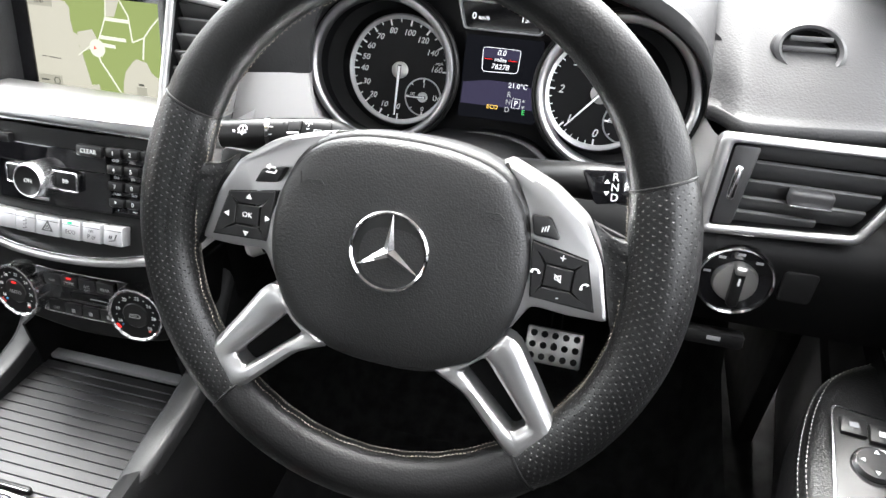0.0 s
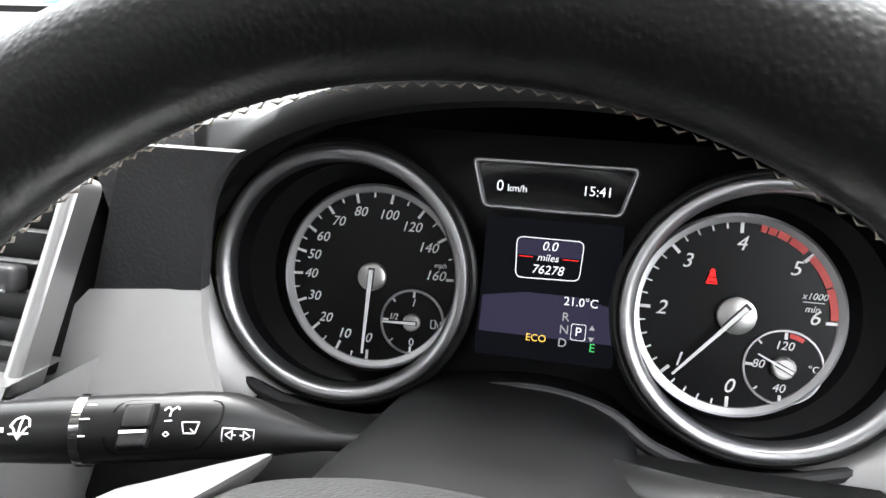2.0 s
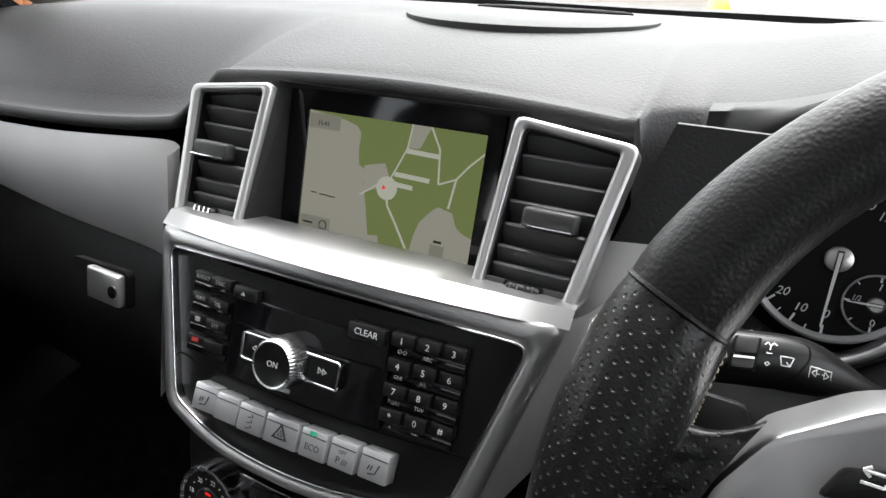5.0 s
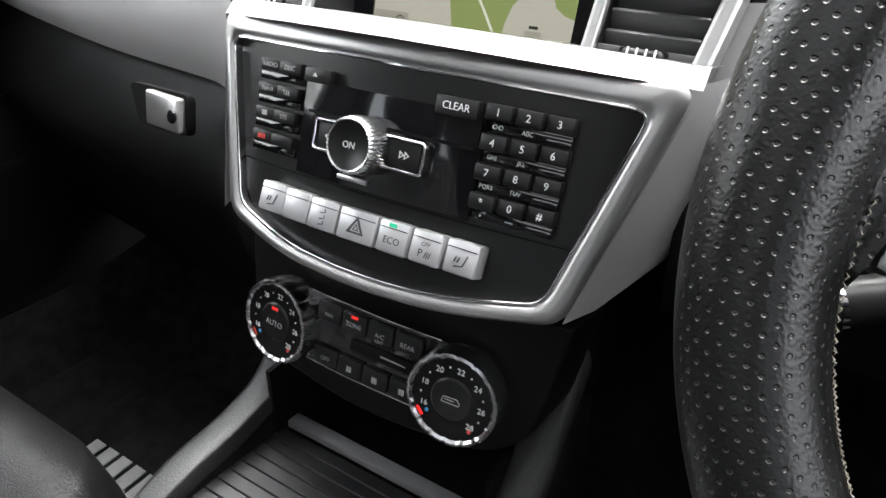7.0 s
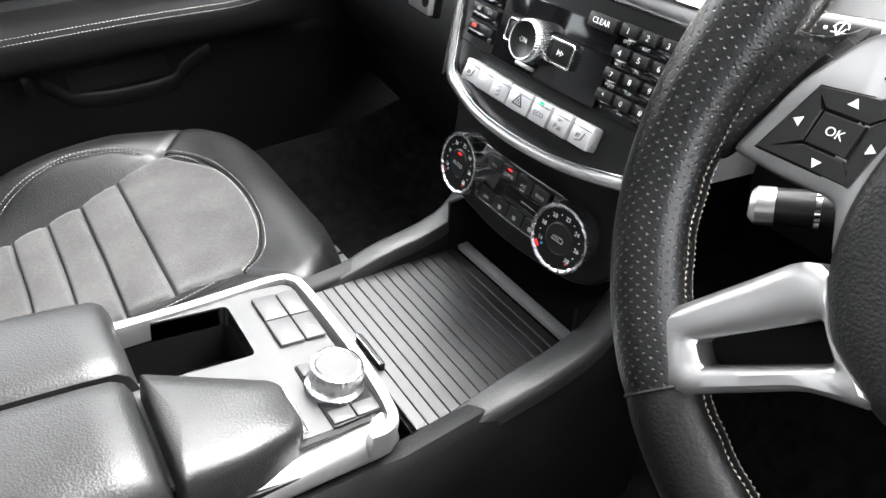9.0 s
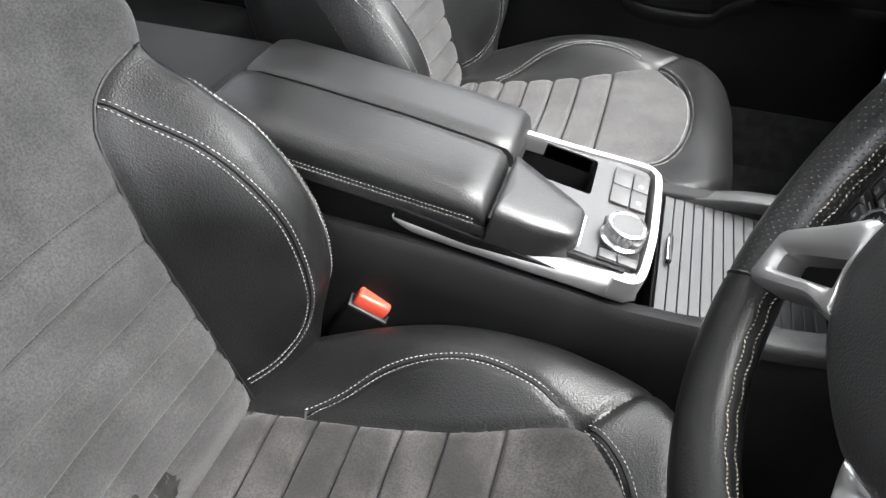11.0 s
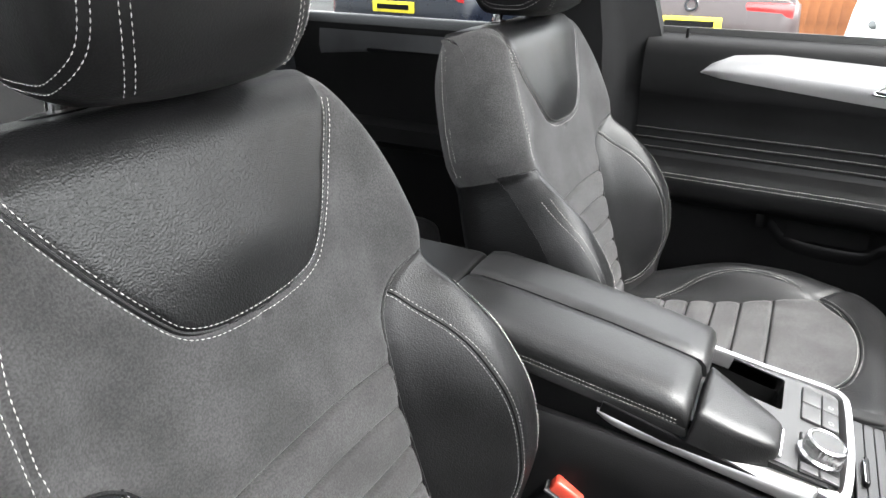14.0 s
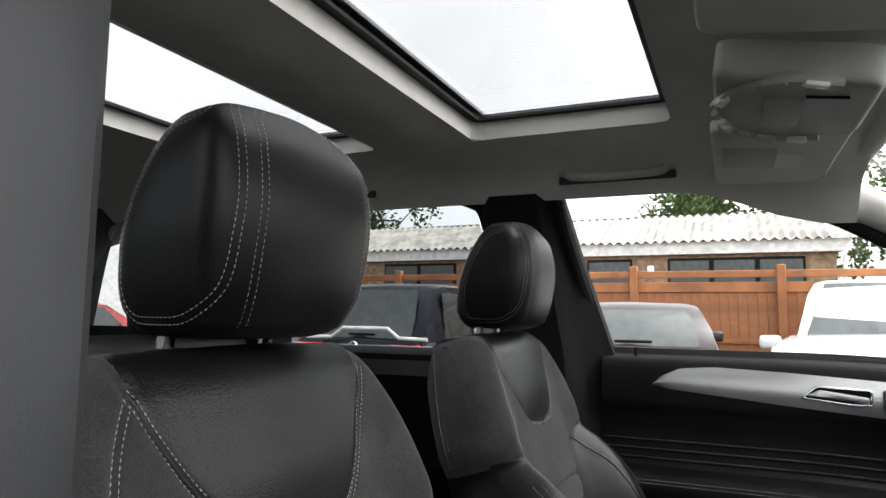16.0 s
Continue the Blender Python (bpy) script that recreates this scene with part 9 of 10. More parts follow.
    part("tail_pillar", loft([[(s * 0.66, -2.16 - d, z), (s * 0.60, -2.18 - d, z), (s * 0.50, -2.26 - d, z), (s * 0.38, -2.31 - d, z), (s * 0.38, -2.34 - d, z), (s * 0.66, -2.34 - d, z)] for z, d in ((0.55, 0.10), (1.0, 0.10), (1.22, 0.09), (1.42, 0.05), (1.60, 0.0))]), PILLAR_GREY, sides, "broad grey tail pillar", sharp=50)
    part("rear_frame", tube(spline([(s * 0.77, -0.83, 1.186), (s * 0.70, -0.885, 1.50), (s * 0.69, -0.93, 1.565), (s * 0.685, -1.05, 1.582), (s * 0.68, -1.35, 1.578)], 6), 0.018, 10), PILLAR_BLACK, sides, "black rear window frame")
    bm = bmesh.new()
    bm.faces.new([bm.verts.new(p) for p in ((s * 0.785, -0.83, 1.186), (s * 0.695, -0.93, 1.575), (s * 0.695, -1.55, 1.575), (s * 0.785, -1.62, 1.186))])
    part("rear_side_glass", bm, GLASS_PRIVACY, sides, "dark tinted side glass", smooth=False)
    part("body_side", loft([[(s * 0.83, y, z) for z in (0.30, 0.8, 1.18)] for y in (-2.5, -1.6, -0.85)], closed=False), CARPAINT, sides, "dark painted body side")
part("roof_skin", rim_band([(-0.70, -0.02), (0.70, -0.02), (0.68, -2.40), (-0.68, -2.40)], [(-0.45, -0.40), (0.45, -0.40), (0.45, -1.52), (-0.45, -1.52)], 1.708, 1.715), CARPAINT, sides, "dark painted roof", smooth=False)
part("middle_skin", box(0.9, 0.26, 0.006, at=(0, -0.935, 1.7125)), CARPAINT, sides)
part("tailgate", join(box(1.2, 0.04, 0.75, 0.01, at=(0, -2.42, 0.82)), box(1.2, 0.10, 0.06, 0.01, at=(0, -2.30, 1.60))), PILLAR_BLACK, sides, "black tailgate trim")
bm = bmesh.new()
bm.faces.new([bm.verts.new(p) for p in ((-0.64, -0.08, 1.578), (0.64, -0.08, 1.578), (0.76, 0.90, 1.19), (-0.76, 0.90, 1.19))])
ws = part("windscreen", bm, GLASS, sides, "clear windscreen", smooth=False)
ws.visible_shadow = False
part("windscreen_header", tube([(-0.66, -0.085, 1.586), (0.66, -0.085, 1.586)], 0.022, 12), HEADLINER, sides)
bm = bmesh.new()
bm.faces.new([bm.verts.new(p) for p in ((-0.60, -2.30, 1.575), (0.60, -2.30, 1.575), (0.62, -2.43, 1.20), (-0.62, -2.43, 1.20))])
part("tailgate_glass", bm, GLASS_PRIVACY, sides, "dark tinted tailgate glass", smooth=False)
for s in (-1, 1):
    bm = bmesh.new()
    bm.faces.new([bm.verts.new(p) for p in ((s * 0.70, -1.62, 1.57), (s * 0.62, -2.10, 1.56), (s * 0.63, -2.34, 1.22), (s * 0.79, -1.80, 1.20))])
    part("quarter_glass", bm, GLASS_PRIVACY, sides, "dark tinted quarter glass", smooth=False)
# rear bench
bench = thing("rear_bench", (0, -1.5, 0.5), "black leather rear bench seat", "rear seat")
rows = []
for i in range(41):
    x = -0.64 + 1.28 * i / 40
    g = -0.010 * (math.exp(-(((x - 0.16) / 0.006) ** 2)) + math.exp(-(((x + 0.36) / 0.006) ** 2)))
    rows.append([(x, y + g, z) for y, z in ((-1.42, 0.70), (-1.50, 0.84), (-1.545, 1.0), (-1.58, 1.12), (-1.60, 1.19), (-1.635, 1.215), (-1.70, 1.205), (-1.72, 1.1), (-1.70, 0.8))])
part("bench_back", loft(rows, closed=False), LEATHER, bench, "black leather bench back", sharp=60)
part("bench_cushion", box(1.28, 0.48, 0.26, 0.05, 4, at=(0, -1.26, 0.60)), LEATHER, bench, "black leather bench cushion")
stitches([[(Vector((x, -1.5965 + 0.004, 1.175)), (0, 1, 0)) for x in (-0.60, -0.37)], [(Vector((x, -1.592, 1.175)), (0, 1, 0)) for x in (-0.35, 0.15)], [(Vector((x, -1.592, 1.175)), (0, 1, 0)) for x in (0.17, 0.62)]], THREAD, bench)
for x in (-0.42, 0.0, 0.42):
    part("rear_headrest", loft([[(x + w * math.copysign(abs(math.cos(a)) ** 0.6, math.cos(a)), -1.66 + d * math.copysign(abs(math.sin(a)) ** 0.6, math.sin(a)), z) for a in [2 * math.pi * i / 28 for i in range(28)]] for z, w, d in ((1.215, 0.10, 0.03), (1.225, 0.125, 0.042), (1.27, 0.13, 0.045), (1.285, 0.12, 0.038), (1.29, 0.09, 0.02))]), LEATHER_SMOOTH, bench, "low black headrest")

# ---- outside ----
ASPHALT = mat("asphalt", (0.060, 0.059, 0.057), 0.9, grain=0.8, grain_size=160, vary=0.25, vary_size=0.8)
gm = bmesh.new()
bmesh.ops.create_grid(gm, x_segments=40, y_segments=40, size=1500)
ground = solo("ground", gm, ASPHALT, "grey asphalt car park", "ground", kind="structure", at=(0, 0, 0))
WOOD = mat("orange_fence_wood", (0.31, 0.118, 0.045), 0.75, grain=0.5, grain_size=60, vary=0.25, vary_size=3)
BRICK = mat("tan_brick", (0.27, 0.18, 0.11), 0.85, grain=0.4, grain_size=90, vary=0.3, vary_size=9)
ROOFING = mat("grey_corrugated_roof", (0.33, 0.31, 0.28), 0.9, grain=0.5, grain_size=40, vary=0.3, vary_size=2.5)
FASCIA = mat("white_fascia", (0.78, 0.77, 0.74), 0.5)
DARK_GLASS = mat("dark_window_glass", (0.05, 0.055, 0.055), 0.08, coat=0.3)
WHITE_PAINT = mat("white_car_paint", (0.80, 0.80, 0.80), 0.22, coat=0.8, vary=0.02)
BLUE_PAINT = mat("blue_car_paint", (0.045, 0.16, 0.36), 0.22, coat=0.8, vary=0.05)
NAVY_PAINT = mat("navy_car_paint", (0.006, 0.008, 0.014), 0.3, coat=0.1, spec=0.3, vary=0.1)
BROWN_PAINT = mat("brown_car_paint", (0.032, 0.023, 0.023), 0.32, coat=0.15, spec=0.4, vary=0.1)
YELLOW_PAINT = mat("yellow_car_paint", (0.70, 0.62, 0.02), 0.3, coat=0.6, vary=0.04)
TAIL_RED = mat("red_tail_lamp", (0.50, 0.02, 0.02), 0.12, coat=0.6)
LAMP_CLEAR = mat("clear_head_lamp", (0.55, 0.56, 0.58), 0.08, metal=0.4, coat=0.8)
PLATE_Y = mat("yellow_plate", (0.75, 0.62, 0.03), 0.5)
PLATE_W = mat("white_plate", (0.75, 0.75, 0.72), 0.5)
TYRE = mat("tyre_rubber", (0.018, 0.018, 0.018), 0.8)
LEAF = mat("leaves", (0.075, 0.115, 0.032), 0.7, vary=0.45, vary_size=1.2)
BARK = mat("bark", (0.09, 0.07, 0.05), 0.9)

# panel fence along the far side of the car park
fence = thing("panel_fence", (-9.0, 0, 0), "orange-stained wooden panel fence with posts", "fence")
post_mesh = None
board = box(0.018, 0.118, 1.50, 0.004, 1)
me_board = bpy.data.meshes.new("board")
board.to_mesh(me_board)
board.free()
me_board.materials.append(WOOD)
pm = box(0.11, 0.11, 2.02, 0.01, 1)
me_post = bpy.data.meshes.new("post")
pm.to_mesh(me_post)
pm.free()
me_post.materials.append(WOOD)
for k in range(-4, 6):
    y = 0.28 + 1.9 * k
    o = new("post", me_post)
    o.parent, o.location = fence, (0.04, y, 1.01)
    for z, h, nm in ((1.90, 0.10, "cap_rail"), (1.72, 0.14, "top_board"), (0.98, 0.06, "middle_rail"), (0.16, 0.26, "gravel_board")):
        part(nm, box(0.05, 1.79, h, 0.006, 1, at=(-8.99, y + 0.95, z)), WOOD, fence)
    for j in range(15):
        b = new("board", me_board)
        b.parent, b.location = fence, (0.006 * (j % 2), y + 0.12 + 0.119 * j, 0.95)

# low brick building behind the fence
house = thing("brick_building", (-15, -4, 0), "low tan brick building with a corrugated roof", "building")
part("wall", box(3.6, 11.5, 2.75, at=(-16.1, -4.15, 1.375)), BRICK, house, "tan brick wall")
part("fascia", box(0.12, 12.0, 0.26, at=(-14.22, -4.15, 2.80)), FASCIA, house, "white fascia board")
rows = []
n = 250
for i in range(n + 1):
    y = -10.2 + 12.1 * i / n
    h = 0.035 * math.sin(i * math.pi * 0.5)
    rows.append([(-14.05, y, 2.93 + h), (-16.2, y, 3.80 + h)])
part("roof", loft(rows, closed=False), ROOFING, house, "weathered grey corrugated roof", smooth=False)
part("roof_back", loft([[(-16.2, y, 3.82), (-18.3, y, 2.93)] for y in (-10.2, 1.9)], closed=False), ROOFING, house)
for y0, y1 in ((-3.35, -2.35), (-1.60, 1.05), (-8.6, -6.6)):
    wdw = part("window", box(0.06, y1 - y0, 0.62, 0.01, 1, at=(-14.29, (y0 + y1) / 2, 2.28)), PLASTIC, house, "dark framed window")
    m = max(1, round((y1 - y0) / 0.9))
    for k in range(m):
        w = (y1 - y0) / m
        part("pane", box(0.02, w - 0.10, 0.50, at=(-14.25, y0 + w * (k + 0.5), 2.28)), DARK_GLASS, wdw)
part("downpipe", tube([(-14.15, 1.72, 2.7), (-14.15, 1.72, 0.2)], 0.04, 8), FASCIA, house)
lampb = part("wall_lamp", box(0.12, 0.14, 0.16, 0.02, at=(-14.2, -1.95, 2.35)), FASCIA, house, "white wall lamp")


def tyre(name, c, r, parent, axis="x"):
    m4 = pose(*c) @ (pose(0, 0, 0, 0, 90, 0) if axis == "x" else pose(0, 0, 0, 90, 0, 0))
    w = part(name, lathe([(r * 0.62, -0.09), (r * 0.95, -0.10), (r, -0.07), (r, 0.07), (r * 0.95, 0.10), (r * 0.62, 0.09)], 32), TYRE, parent, "black tyre", m4=m4)
    part("rim", join(lathe([(0.0, 0.085), (r * 0.12, 0.09), (r * 0.16, 0.05), (r * 0.55, 0.03), (r * 0.64, 0.08), (r * 0.64, -0.08), (0.0, -0.085)], 32), *[box(r * 0.52, 0.035, 0.03, 0.008, at=(r * 0.32, 0, 0.065)) if k == 0 else bm_turn(box(r * 0.52, 0.035, 0.03, 0.008, at=(r * 0.32, 0, 0.065)), 36 * k) for k in range(10)]), ALU, w, "silver spoked rim", m4=m4)
    return w


def bm_turn(bm, deg):
    bmesh.ops.transform(bm, matrix=pose(0, 0, 0, 0, 0, deg), verts=bm.verts)
    return bm


def car(name, label, at, turn, paint, length=4.3, width=1.78, height=1.48, nose=0.92, hatch=True, second=None, grille=(0.19, 0.40), wide=0.45):
    """A parked car; its own +y is its front. Sections run from tail to nose."""
    M = pose(*at) @ pose(0, 0, 0, 0, 0, turn)
    c = thing(name, at, label, "car", "parked cars")
    L, Wd, H = length, width / 2, height
    body, cab = [], []
    for q, zl, zt, k in ((0.0, 0.42, 0.80, 0.86), (0.012, 0.30, 0.98, 0.93), (0.05, 0.26, 1.00, 0.98), (0.20, 0.22, 0.97, 1.0), (0.45, 0.22, 0.95, 1.0), (0.70, 0.22, nose + 0.06, 1.0), (0.85, 0.22, nose + 0.02, 0.97), (0.95, 0.24, nose - 0.06, 0.91), (0.985, 0.30, nose - 0.16, 0.83), (1.0, 0.40, nose - 0.28, 0.72)):
        y = -L / 2 + L * q
        w = Wd * k
        body.append([(-w * 0.92, y, zl), (-w, y, zl + 0.12), (-w, y, (zl + zt) / 2 + 0.08), (-w * 0.97, y, zt - 0.05), (-w * 0.88, y, zt), (0, y, zt + 0.03), (w * 0.88, y, zt), (w * 0.97, y, zt - 0.05), (w, y, (zl + zt) / 2 + 0.08), (w, y, zl + 0.12), (w * 0.92, y, zl)])
    part("body", loft(body), paint, c, "painted body", m4=M, sharp=50)
    t0 = 0.015 if hatch else 0.12
    for q, z, k in ((t0, 0.96, 0.90), (t0 + 0.05, 1.22, 0.84), (t0 + 0.10, H - 0.05, 0.76), (t0 + 0.16, H, 0.74), (0.42, H + 0.01, 0.75), (0.55, H - 0.02, 0.75), (0.62, H - 0.16, 0.78), (0.70, 1.10, 0.84), (0.74, 0.97, 0.88)):
        y = -L / 2 + L * q
        w = Wd * k
        cab.append([(-Wd * 0.90, y, 0.93), (-(w + 0.01), y, max(0.95, z - 0.10)), (-w, y, z - 0.03), (-w * 0.85, y, z), (0, y, z + 0.015), (w * 0.85, y, z), (w, y, z - 0.03), (w + 0.01, y, max(0.95, z - 0.10)), (Wd * 0.90, y, 0.93)])
    part("cabin", loft(cab), paint, c, "painted cabin", m4=M, sharp=50)
    yr = -L / 2 + L * t0
    part("rear_window", loft([[(-Wd * 0.72, yr + L * 0.012 - 0.012, 1.02), (Wd * 0.72, yr + L * 0.012 - 0.012, 1.02)], [(-Wd * 0.68, yr + L * 0.05 - 0.02, 1.235), (Wd * 0.68, yr + L * 0.05 - 0.02, 1.235)], [(-Wd * 0.60, yr + L * 0.088 - 0.015, H - 0.075), (Wd * 0.60, yr + L * 0.088 - 0.015, H - 0.075)]], closed=False), DARK_GLASS, c, "dark rear window", m4=M)
    part("windscreen", loft([[(-Wd * 0.78, -L / 2 + L * 0.735 + 0.012, 1.0), (Wd * 0.78, -L / 2 + L * 0.735 + 0.012, 1.0)], [(-Wd * 0.64, -L / 2 + L * 0.575 + 0.02, H - 0.05), (Wd * 0.64, -L / 2 + L * 0.575 + 0.02, H - 0.05)]], closed=False), DARK_GLASS, c, "dark windscreen", m4=M)
    for s in (-1, 1):
        for q0, q1 in ((0.14, 0.30), (0.315, 0.455), (0.47, 0.63)):
            y0, y1 = -L / 2 + L * q0, -L / 2 + L * q1
            part("side_window", loft([[(s * (Wd * 0.885), y0, 1.0), (s * (Wd * 0.885), y1, 1.0)], [(s * (Wd * 0.795), y0 + 0.06, H - 0.10), (s * (Wd * 0.795), y1 - (0.05 if q1 < 0.6 else 0.38), H - 0.10)]], closed=False), DARK_GLASS, c, "dark side window", m4=M)
        part("tail_lamp", box(Wd * 0.42, 0.06, 0.12, 0.02, at=(s * Wd * 0.68, -L / 2 + 0.055, 0.90)), TAIL_RED, c, "red tail lamp", m4=M)
        part("head_lamp", box(Wd * 0.34, 0.20, 0.13, 0.04, 3, ), LAMP_CLEAR, c, "clear head lamp", m4=M @ pose(s * Wd * 0.64, L / 2 - 0.13, nose - 0.20, 0, 0, -s * 28))
        part("lamp_lens", lathe([(0.0, 0.012), (0.030, 0.008), (0.042, 0.0), (0.046, -0.02)], 20), DARK_GLASS, c, "dark round lamp lens", m4=M @ pose(s * Wd * 0.64, L / 2 - 0.13, nose - 0.20, 0, 0, -s * 28) @ pose(s * 0.03, 0.098, 0, -90))
        mr = part("door_mirror", box(0.20, 0.10, 0.14, 0.04, 3, at=(s * (Wd + 0.10), L * 0.16, 1.06)), paint, c, "painted door mirror", m4=M)
        for yw in (-L * 0.31, L * 0.31):
            tyre("wheel", M @ Vector((s * (Wd - 0.11), yw, 0.33)), 0.33, c, "x" if abs(math.sin(radians(turn))) < 0.5 else "y")
        part("door_handle", box(0.03, 0.16, 0.03, 0.01, at=(s * (Wd + 0.01), -0.25, 0.84)), paint, c, m4=M)
    part("number_plate_rear", box(0.52, 0.02, 0.11, 0.004, at=(0, -L / 2 - 0.005, 0.78)), PLATE_Y, c, "yellow plate", m4=M)
    part("plate_bars", box(0.40, 0.004, 0.05, at=(0, -L / 2 - 0.017, 0.78)), BLACK, c, m4=M)
    part("number_plate_front", box(0.52, 0.02, 0.11, 0.004, at=(0, L / 2 + 0.012, 0.42)), PLATE_W, c, "white plate", m4=M)
    part("plate_bars", box(0.40, 0.004, 0.05, at=(0, L / 2 + 0.024, 0.42)), BLACK, c, m4=M)
    part("grille", prism(rounded([(-Wd * wide, nose - grille[0]), (Wd * wide, nose - grille[0]), (Wd * (wide - 0.07), nose - grille[1]), (-Wd * (wide - 0.07), nose - grille[1])], 0.03), 0, 0.05), PLASTIC, c, "dark grille", m4=M @ pose(0, L / 2 - 0.035, 0) @ pose(0, 0, 0, 90, 0, 180))
    gz, gh = nose - (grille[0] + grille[1]) / 2, grille[1] - grille[0]
    hexes, r_ = [], 0.021
    for j in range(max(2, int(gh / 0.036))):
        for k in range(int(Wd * (wide - 0.09) * 2 / 0.042)):
            hx = -Wd * (wide - 0.09) + 0.042 * (k + 0.5 * (j % 2)) + 0.021
            ring_ = circle(r_, 6, (hx, gz - gh / 2 + 0.026 + 0.036 * j), 30, 390)
            hexes.append(rim_band(ring_, inset_poly(ring_, 0.004), 0.0, 0.006))
    part("grille_mesh", join(*hexes), PLASTIC_GREY, c, "grey honeycomb mesh", m4=M @ pose(0, L / 2 + 0.015, 0) @ pose(0, 0, 0, 90, 0, 180), smooth=False)
    part("front_badge", lathe([(0.0, 0.01), (0.05, 0.01), (0.06, 0.0)], 24), CHROME, c, "round silver badge", m4=M @ pose(0, L / 2 + 0.024, gz, -90))
    part("rear_badge", lathe([(0.030, 0.0), (0.035, 0.012), (0.055, 0.012), (0.060, 0.0)], 24), CHROME, c, "round silver badge", m4=M @ pose(0, -L / 2 - 0.005, 0.93, 90))
    part("wiper", box(0.34, 0.02, 0.03, 0.008, at=(0.05, yr + 0.02, 1.06)), PLASTIC, c, m4=M)
    if second:
        part("bonnet_cover", loft([[(x, y, z + 0.012) for x, y, z in row[4:7]] for row in body[5:9]] + [[(x, y + 0.012, z + 0.004) for x, y, z in body[9][4:7]], [(x * 0.98, y + 0.014, z - 0.30) for x, y, z in body[9][4:7]]], closed=False), second, c, "contrasting bonnet", m4=M)
    return c


# beyond the passenger's windows
car("brown_hatchback", "dark brown hatchback parked with its tail towards us", (-7.6, -1.45, 0), 90 + 6, BROWN_PAINT, 4.3, 1.78, 1.43)
suv = car("navy_suv", "dark blue sport utility car with a silver tailgate strip", (-7.7, -4.00, 0), 90 - 4, NAVY_PAINT, 4.5, 1.84, 1.64)
part("tailgate_strip", tube([(-5.435, -4.75, 1.02), (-5.43, -4.42, 1.03), (-5.43, -4.28, 1.13), (-5.43, -3.72, 1.13), (-5.43, -3.58, 1.03), (-5.435, -3.25, 1.02)], 0.02, 6), FASCIA, suv, "silver tailgate strip")
car("white_suv", "white sport utility car parked nose towards us", (-6.9, 1.20, 0), -90 - 12, WHITE_PAINT, 4.6, 1.92, 1.70, 1.08)
# ahead of the windscreen
car("yellow_hatchback", "yellow and white small car facing us", (0.52, 6.35, 0), 180 - 1, YELLOW_PAINT, 3.6, 1.90, 1.54, 1.17, second=WHITE_PAINT, grille=(0.25, 0.335), wide=0.37)
city = car("white_city_car", "white small car with round lamps facing us", (2.50, 6.2, 0), 180, WHITE_PAINT, 3.5, 1.66, 1.50, 1.18, grille=(0.24, 0.42), wide=0.52)
for x in (1.90, 3.10):
    part("round_lamp", lathe([(0.0, 0.035), (0.060, 0.028), (0.085, 0.012), (0.092, 0.0)], 28), LAMP_CLEAR, city, "clear round head lamp", m4=pose(x, 4.50, 1.05, 78))
    part("lamp_ring", lathe([(0.088, 0.0), (0.094, 0.018), (0.106, 0.018), (0.112, -0.02)], 32), CHROME, city, "chrome lamp ring", m4=pose(x, 4.50, 1.05, 78))
car("blue_estate", "bright blue car parked nose towards us", (-7.6, 8.3, 0), 180 + 14, BLUE_PAINT, 4.4, 1.80, 1.46, 0.95)
car("dark_hatchback", "dark grey car seen from the side", (-6.6, 11.4, 0), 180 + 35, NAVY_PAINT, 4.3, 1.80, 1.48)
SAND = mat("sandy_gravel", (0.075, 0.062, 0.052), 0.95, grain=0.8, grain_size=90, vary=0.2, vary_size=1.0)
pv = solo("pavement", box(60, 10, 0.06, at=(0, 20, 0.03)), SAND, "sandy pavement beyond the parked cars", "pavement", kind="structure")
grey_van = solo("low_wall", box(3.0, 0.25, 1.0, 0.02, at=(2.2, 11.5, 0.5)), BRICK, "low brick wall behind the small cars", "wall")
shop = thing("white_shop_front", (-9, -16, 0), "white shop front with a signboard", "building")
part("wall", box(12, 0.4, 4.2, at=(-9, -17, 2.1)), FASCIA, shop, "white painted wall")
part("signboard", box(5.0, 0.1, 0.9, 0.02, at=(-8, -16.72, 2.75)), FASCIA, shop, "white signboard")
part("sign_bars", join(*[box(0.28, 0.03, 0.38, at=(-7.2 + 0.42 * k, -16.65, 2.8)) for k in range(4)]), PLASTIC, shop, "dark lettering bars")
part("blue_sign", box(1.1, 0.03, 0.7, at=(-9.4, -16.65, 2.75)), BLUE_PAINT, shop, "blue sign panel")
for x in (-11, -8.8, -6.6):
    part("shop_window", box(1.5, 0.06, 1.4, 0.01, at=(x, -16.78, 1.3)), DARK_GLASS, shop, "dark shop window")
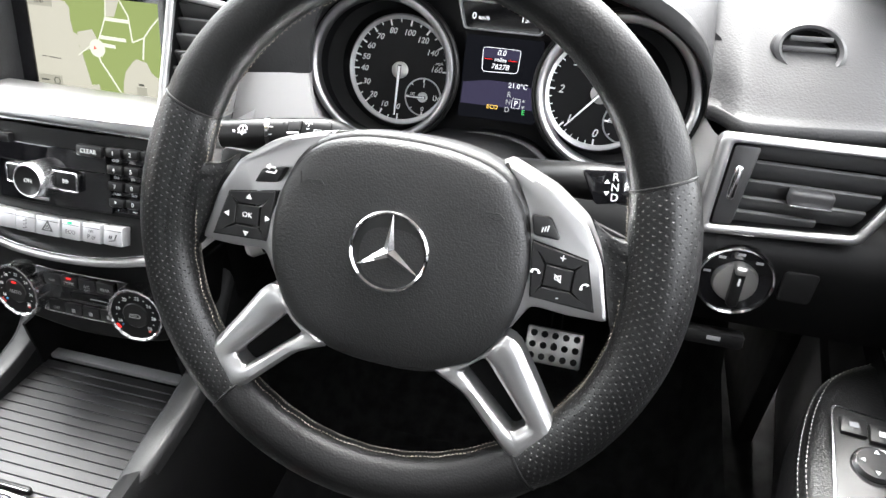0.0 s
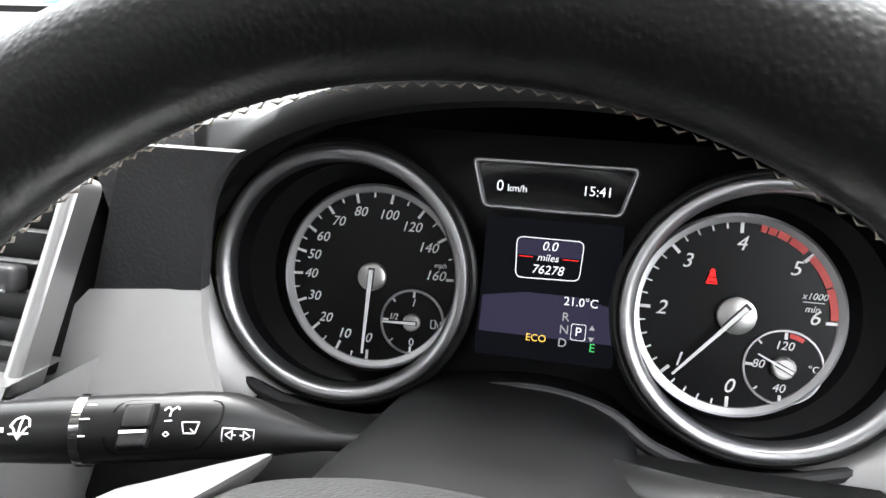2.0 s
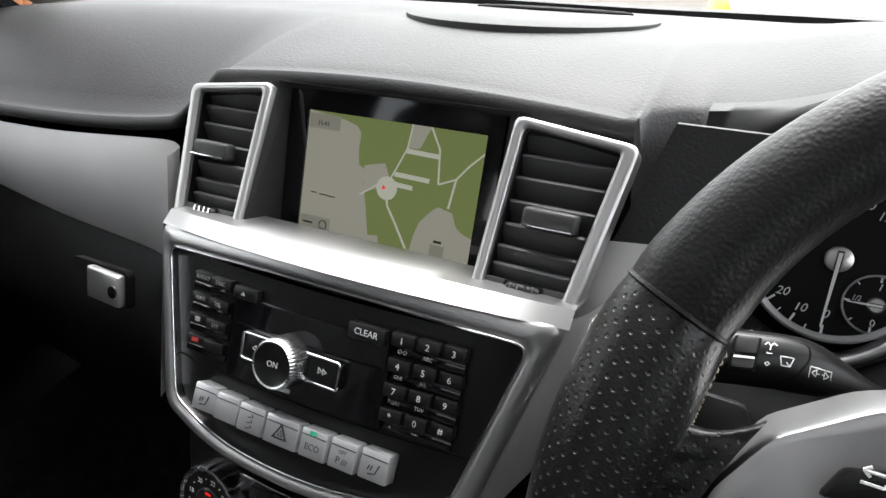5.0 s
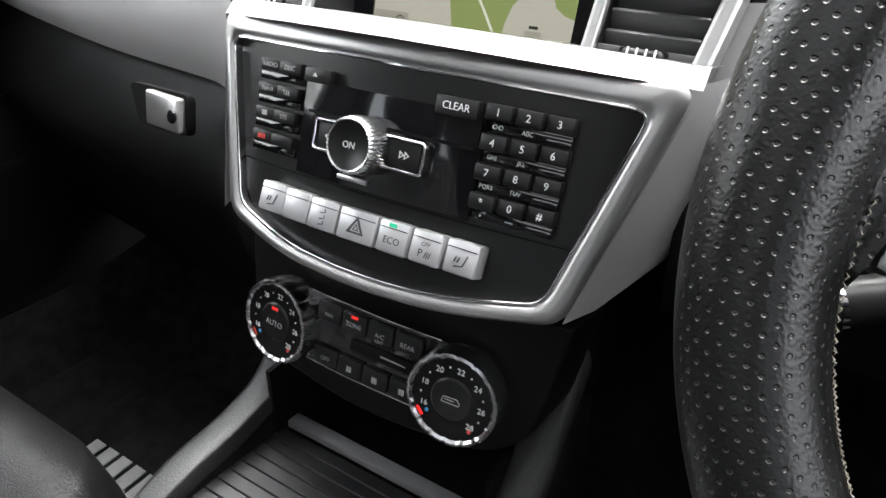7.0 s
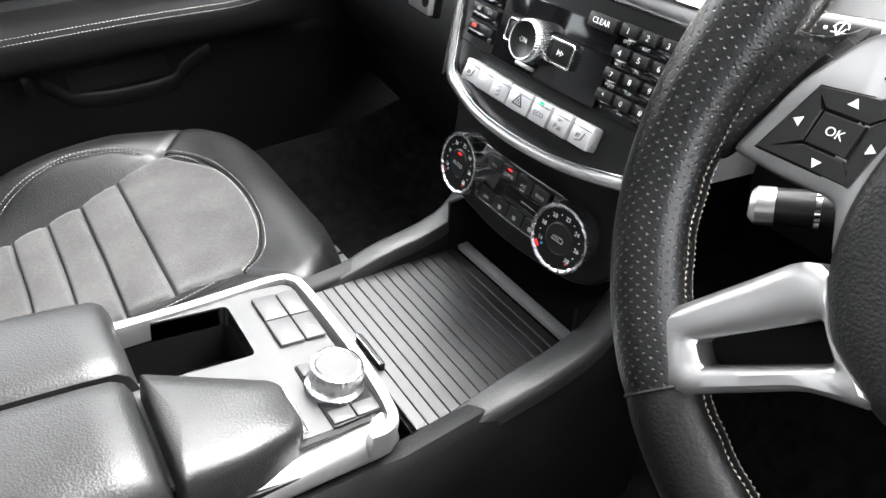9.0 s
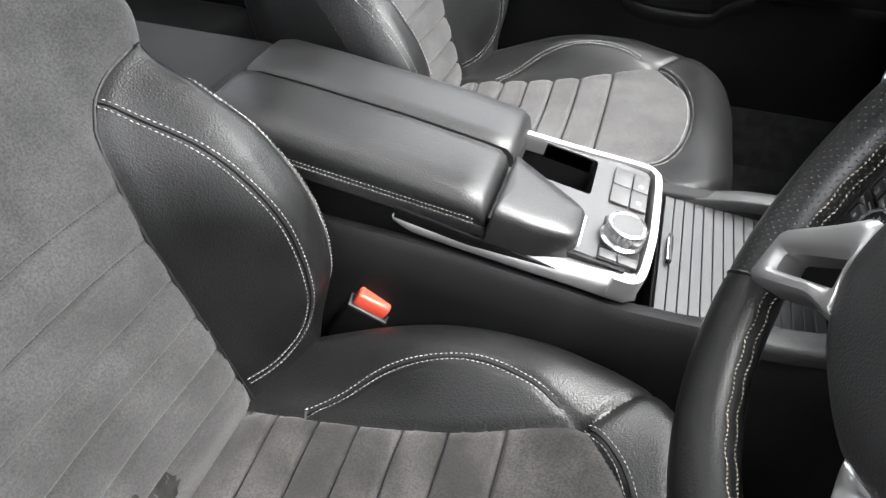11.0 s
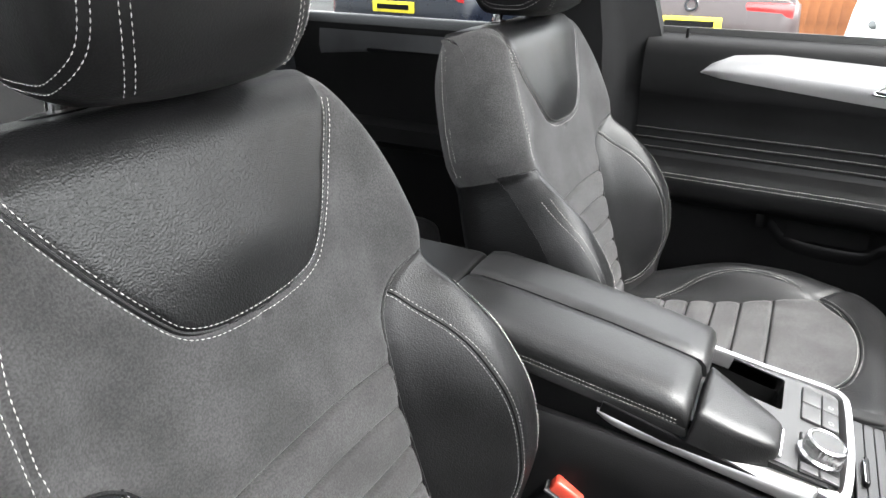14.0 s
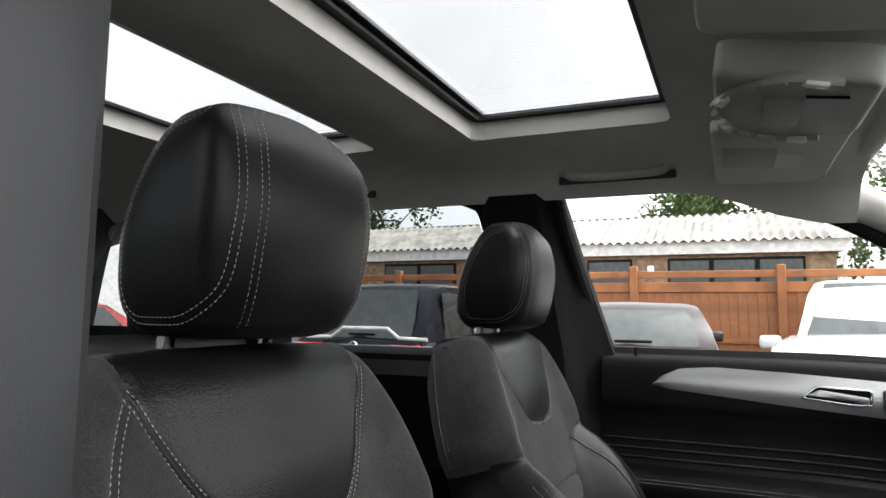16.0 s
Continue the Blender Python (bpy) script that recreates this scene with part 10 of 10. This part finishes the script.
car("red_car", "red car parked before the shop front", (-8.4, -12.5, 0), 90, mat("red_car_paint", (0.40, 0.03, 0.03), 0.25, coat=0.8), 4.2, 1.75, 1.45)


def tree(at, h, r, seed, name="tree"):
    rnd = random.Random(seed)
    t = thing(name, at, "leafy green tree behind the building", "tree", "trees")
    o = Vector(at)
    part("trunk", tube(spline([o, o + Vector((0.1, 0.05, h * 0.3)), o + Vector((-0.1, 0.1, h * 0.6)), o + Vector((0, 0, h * 0.85))], 4), [0.22 - 0.16 * k / 12 for k in range(13)], 8), BARK, t, "brown trunk")
    limbs = []
    for k in range(7):
        a = rnd.uniform(0, 6.28)
        b = o + Vector((0, 0, h * rnd.uniform(0.35, 0.7)))
        limbs.append(tube([b, b + Vector((math.cos(a), math.sin(a), 0.8)) * r * 0.5, b + Vector((math.cos(a), math.sin(a), 0.9)) * r * 0.9], [0.07, 0.05, 0.02], 6))
    part("limbs", join(*limbs), BARK, t)
    V, F = [], []
    clumps = [(o + Vector((rnd.gauss(0, r * 0.42), rnd.gauss(0, r * 0.42), h * 0.68 + rnd.gauss(0, h * 0.14))), rnd.uniform(0.5, 1.0)) for _ in range(34)]
    for c, cr_ in clumps:
        for _ in range(150):
            d = Vector((rnd.gauss(0, 1), rnd.gauss(0, 1), rnd.gauss(0, 1))).normalized() * cr_ * rnd.uniform(0.5, 1.0)
            p = c + d
            u = Vector((rnd.gauss(0, 1), rnd.gauss(0, 1), rnd.gauss(0, 1))).normalized() * 0.10
            w = u.orthogonal().normalized() * 0.06
            n0 = len(V)
            V += [p - u, p + w, p + u, p - w]
            F.append((n0, n0 + 1, n0 + 2, n0 + 3))
    me = bpy.data.meshes.new("crown")
    me.from_pydata([v - o for v in V], [], F)
    me.materials.append(LEAF)
    ob = new("crown", me)
    ob.parent = t
    ob["kind"] = "stuff"
    return t


tree((-24, -1.2, 0), 6.6, 2.6, 1)
tree((-22, -14.0, 0), 7.0, 3.0, 2)
tree((-21, 5.5, 0), 6.2, 3.0, 3)
tree((-17, 10.5, 0), 6.0, 3.2, 4)
tree((-26, 9.0, 0), 7.5, 3.4, 5)
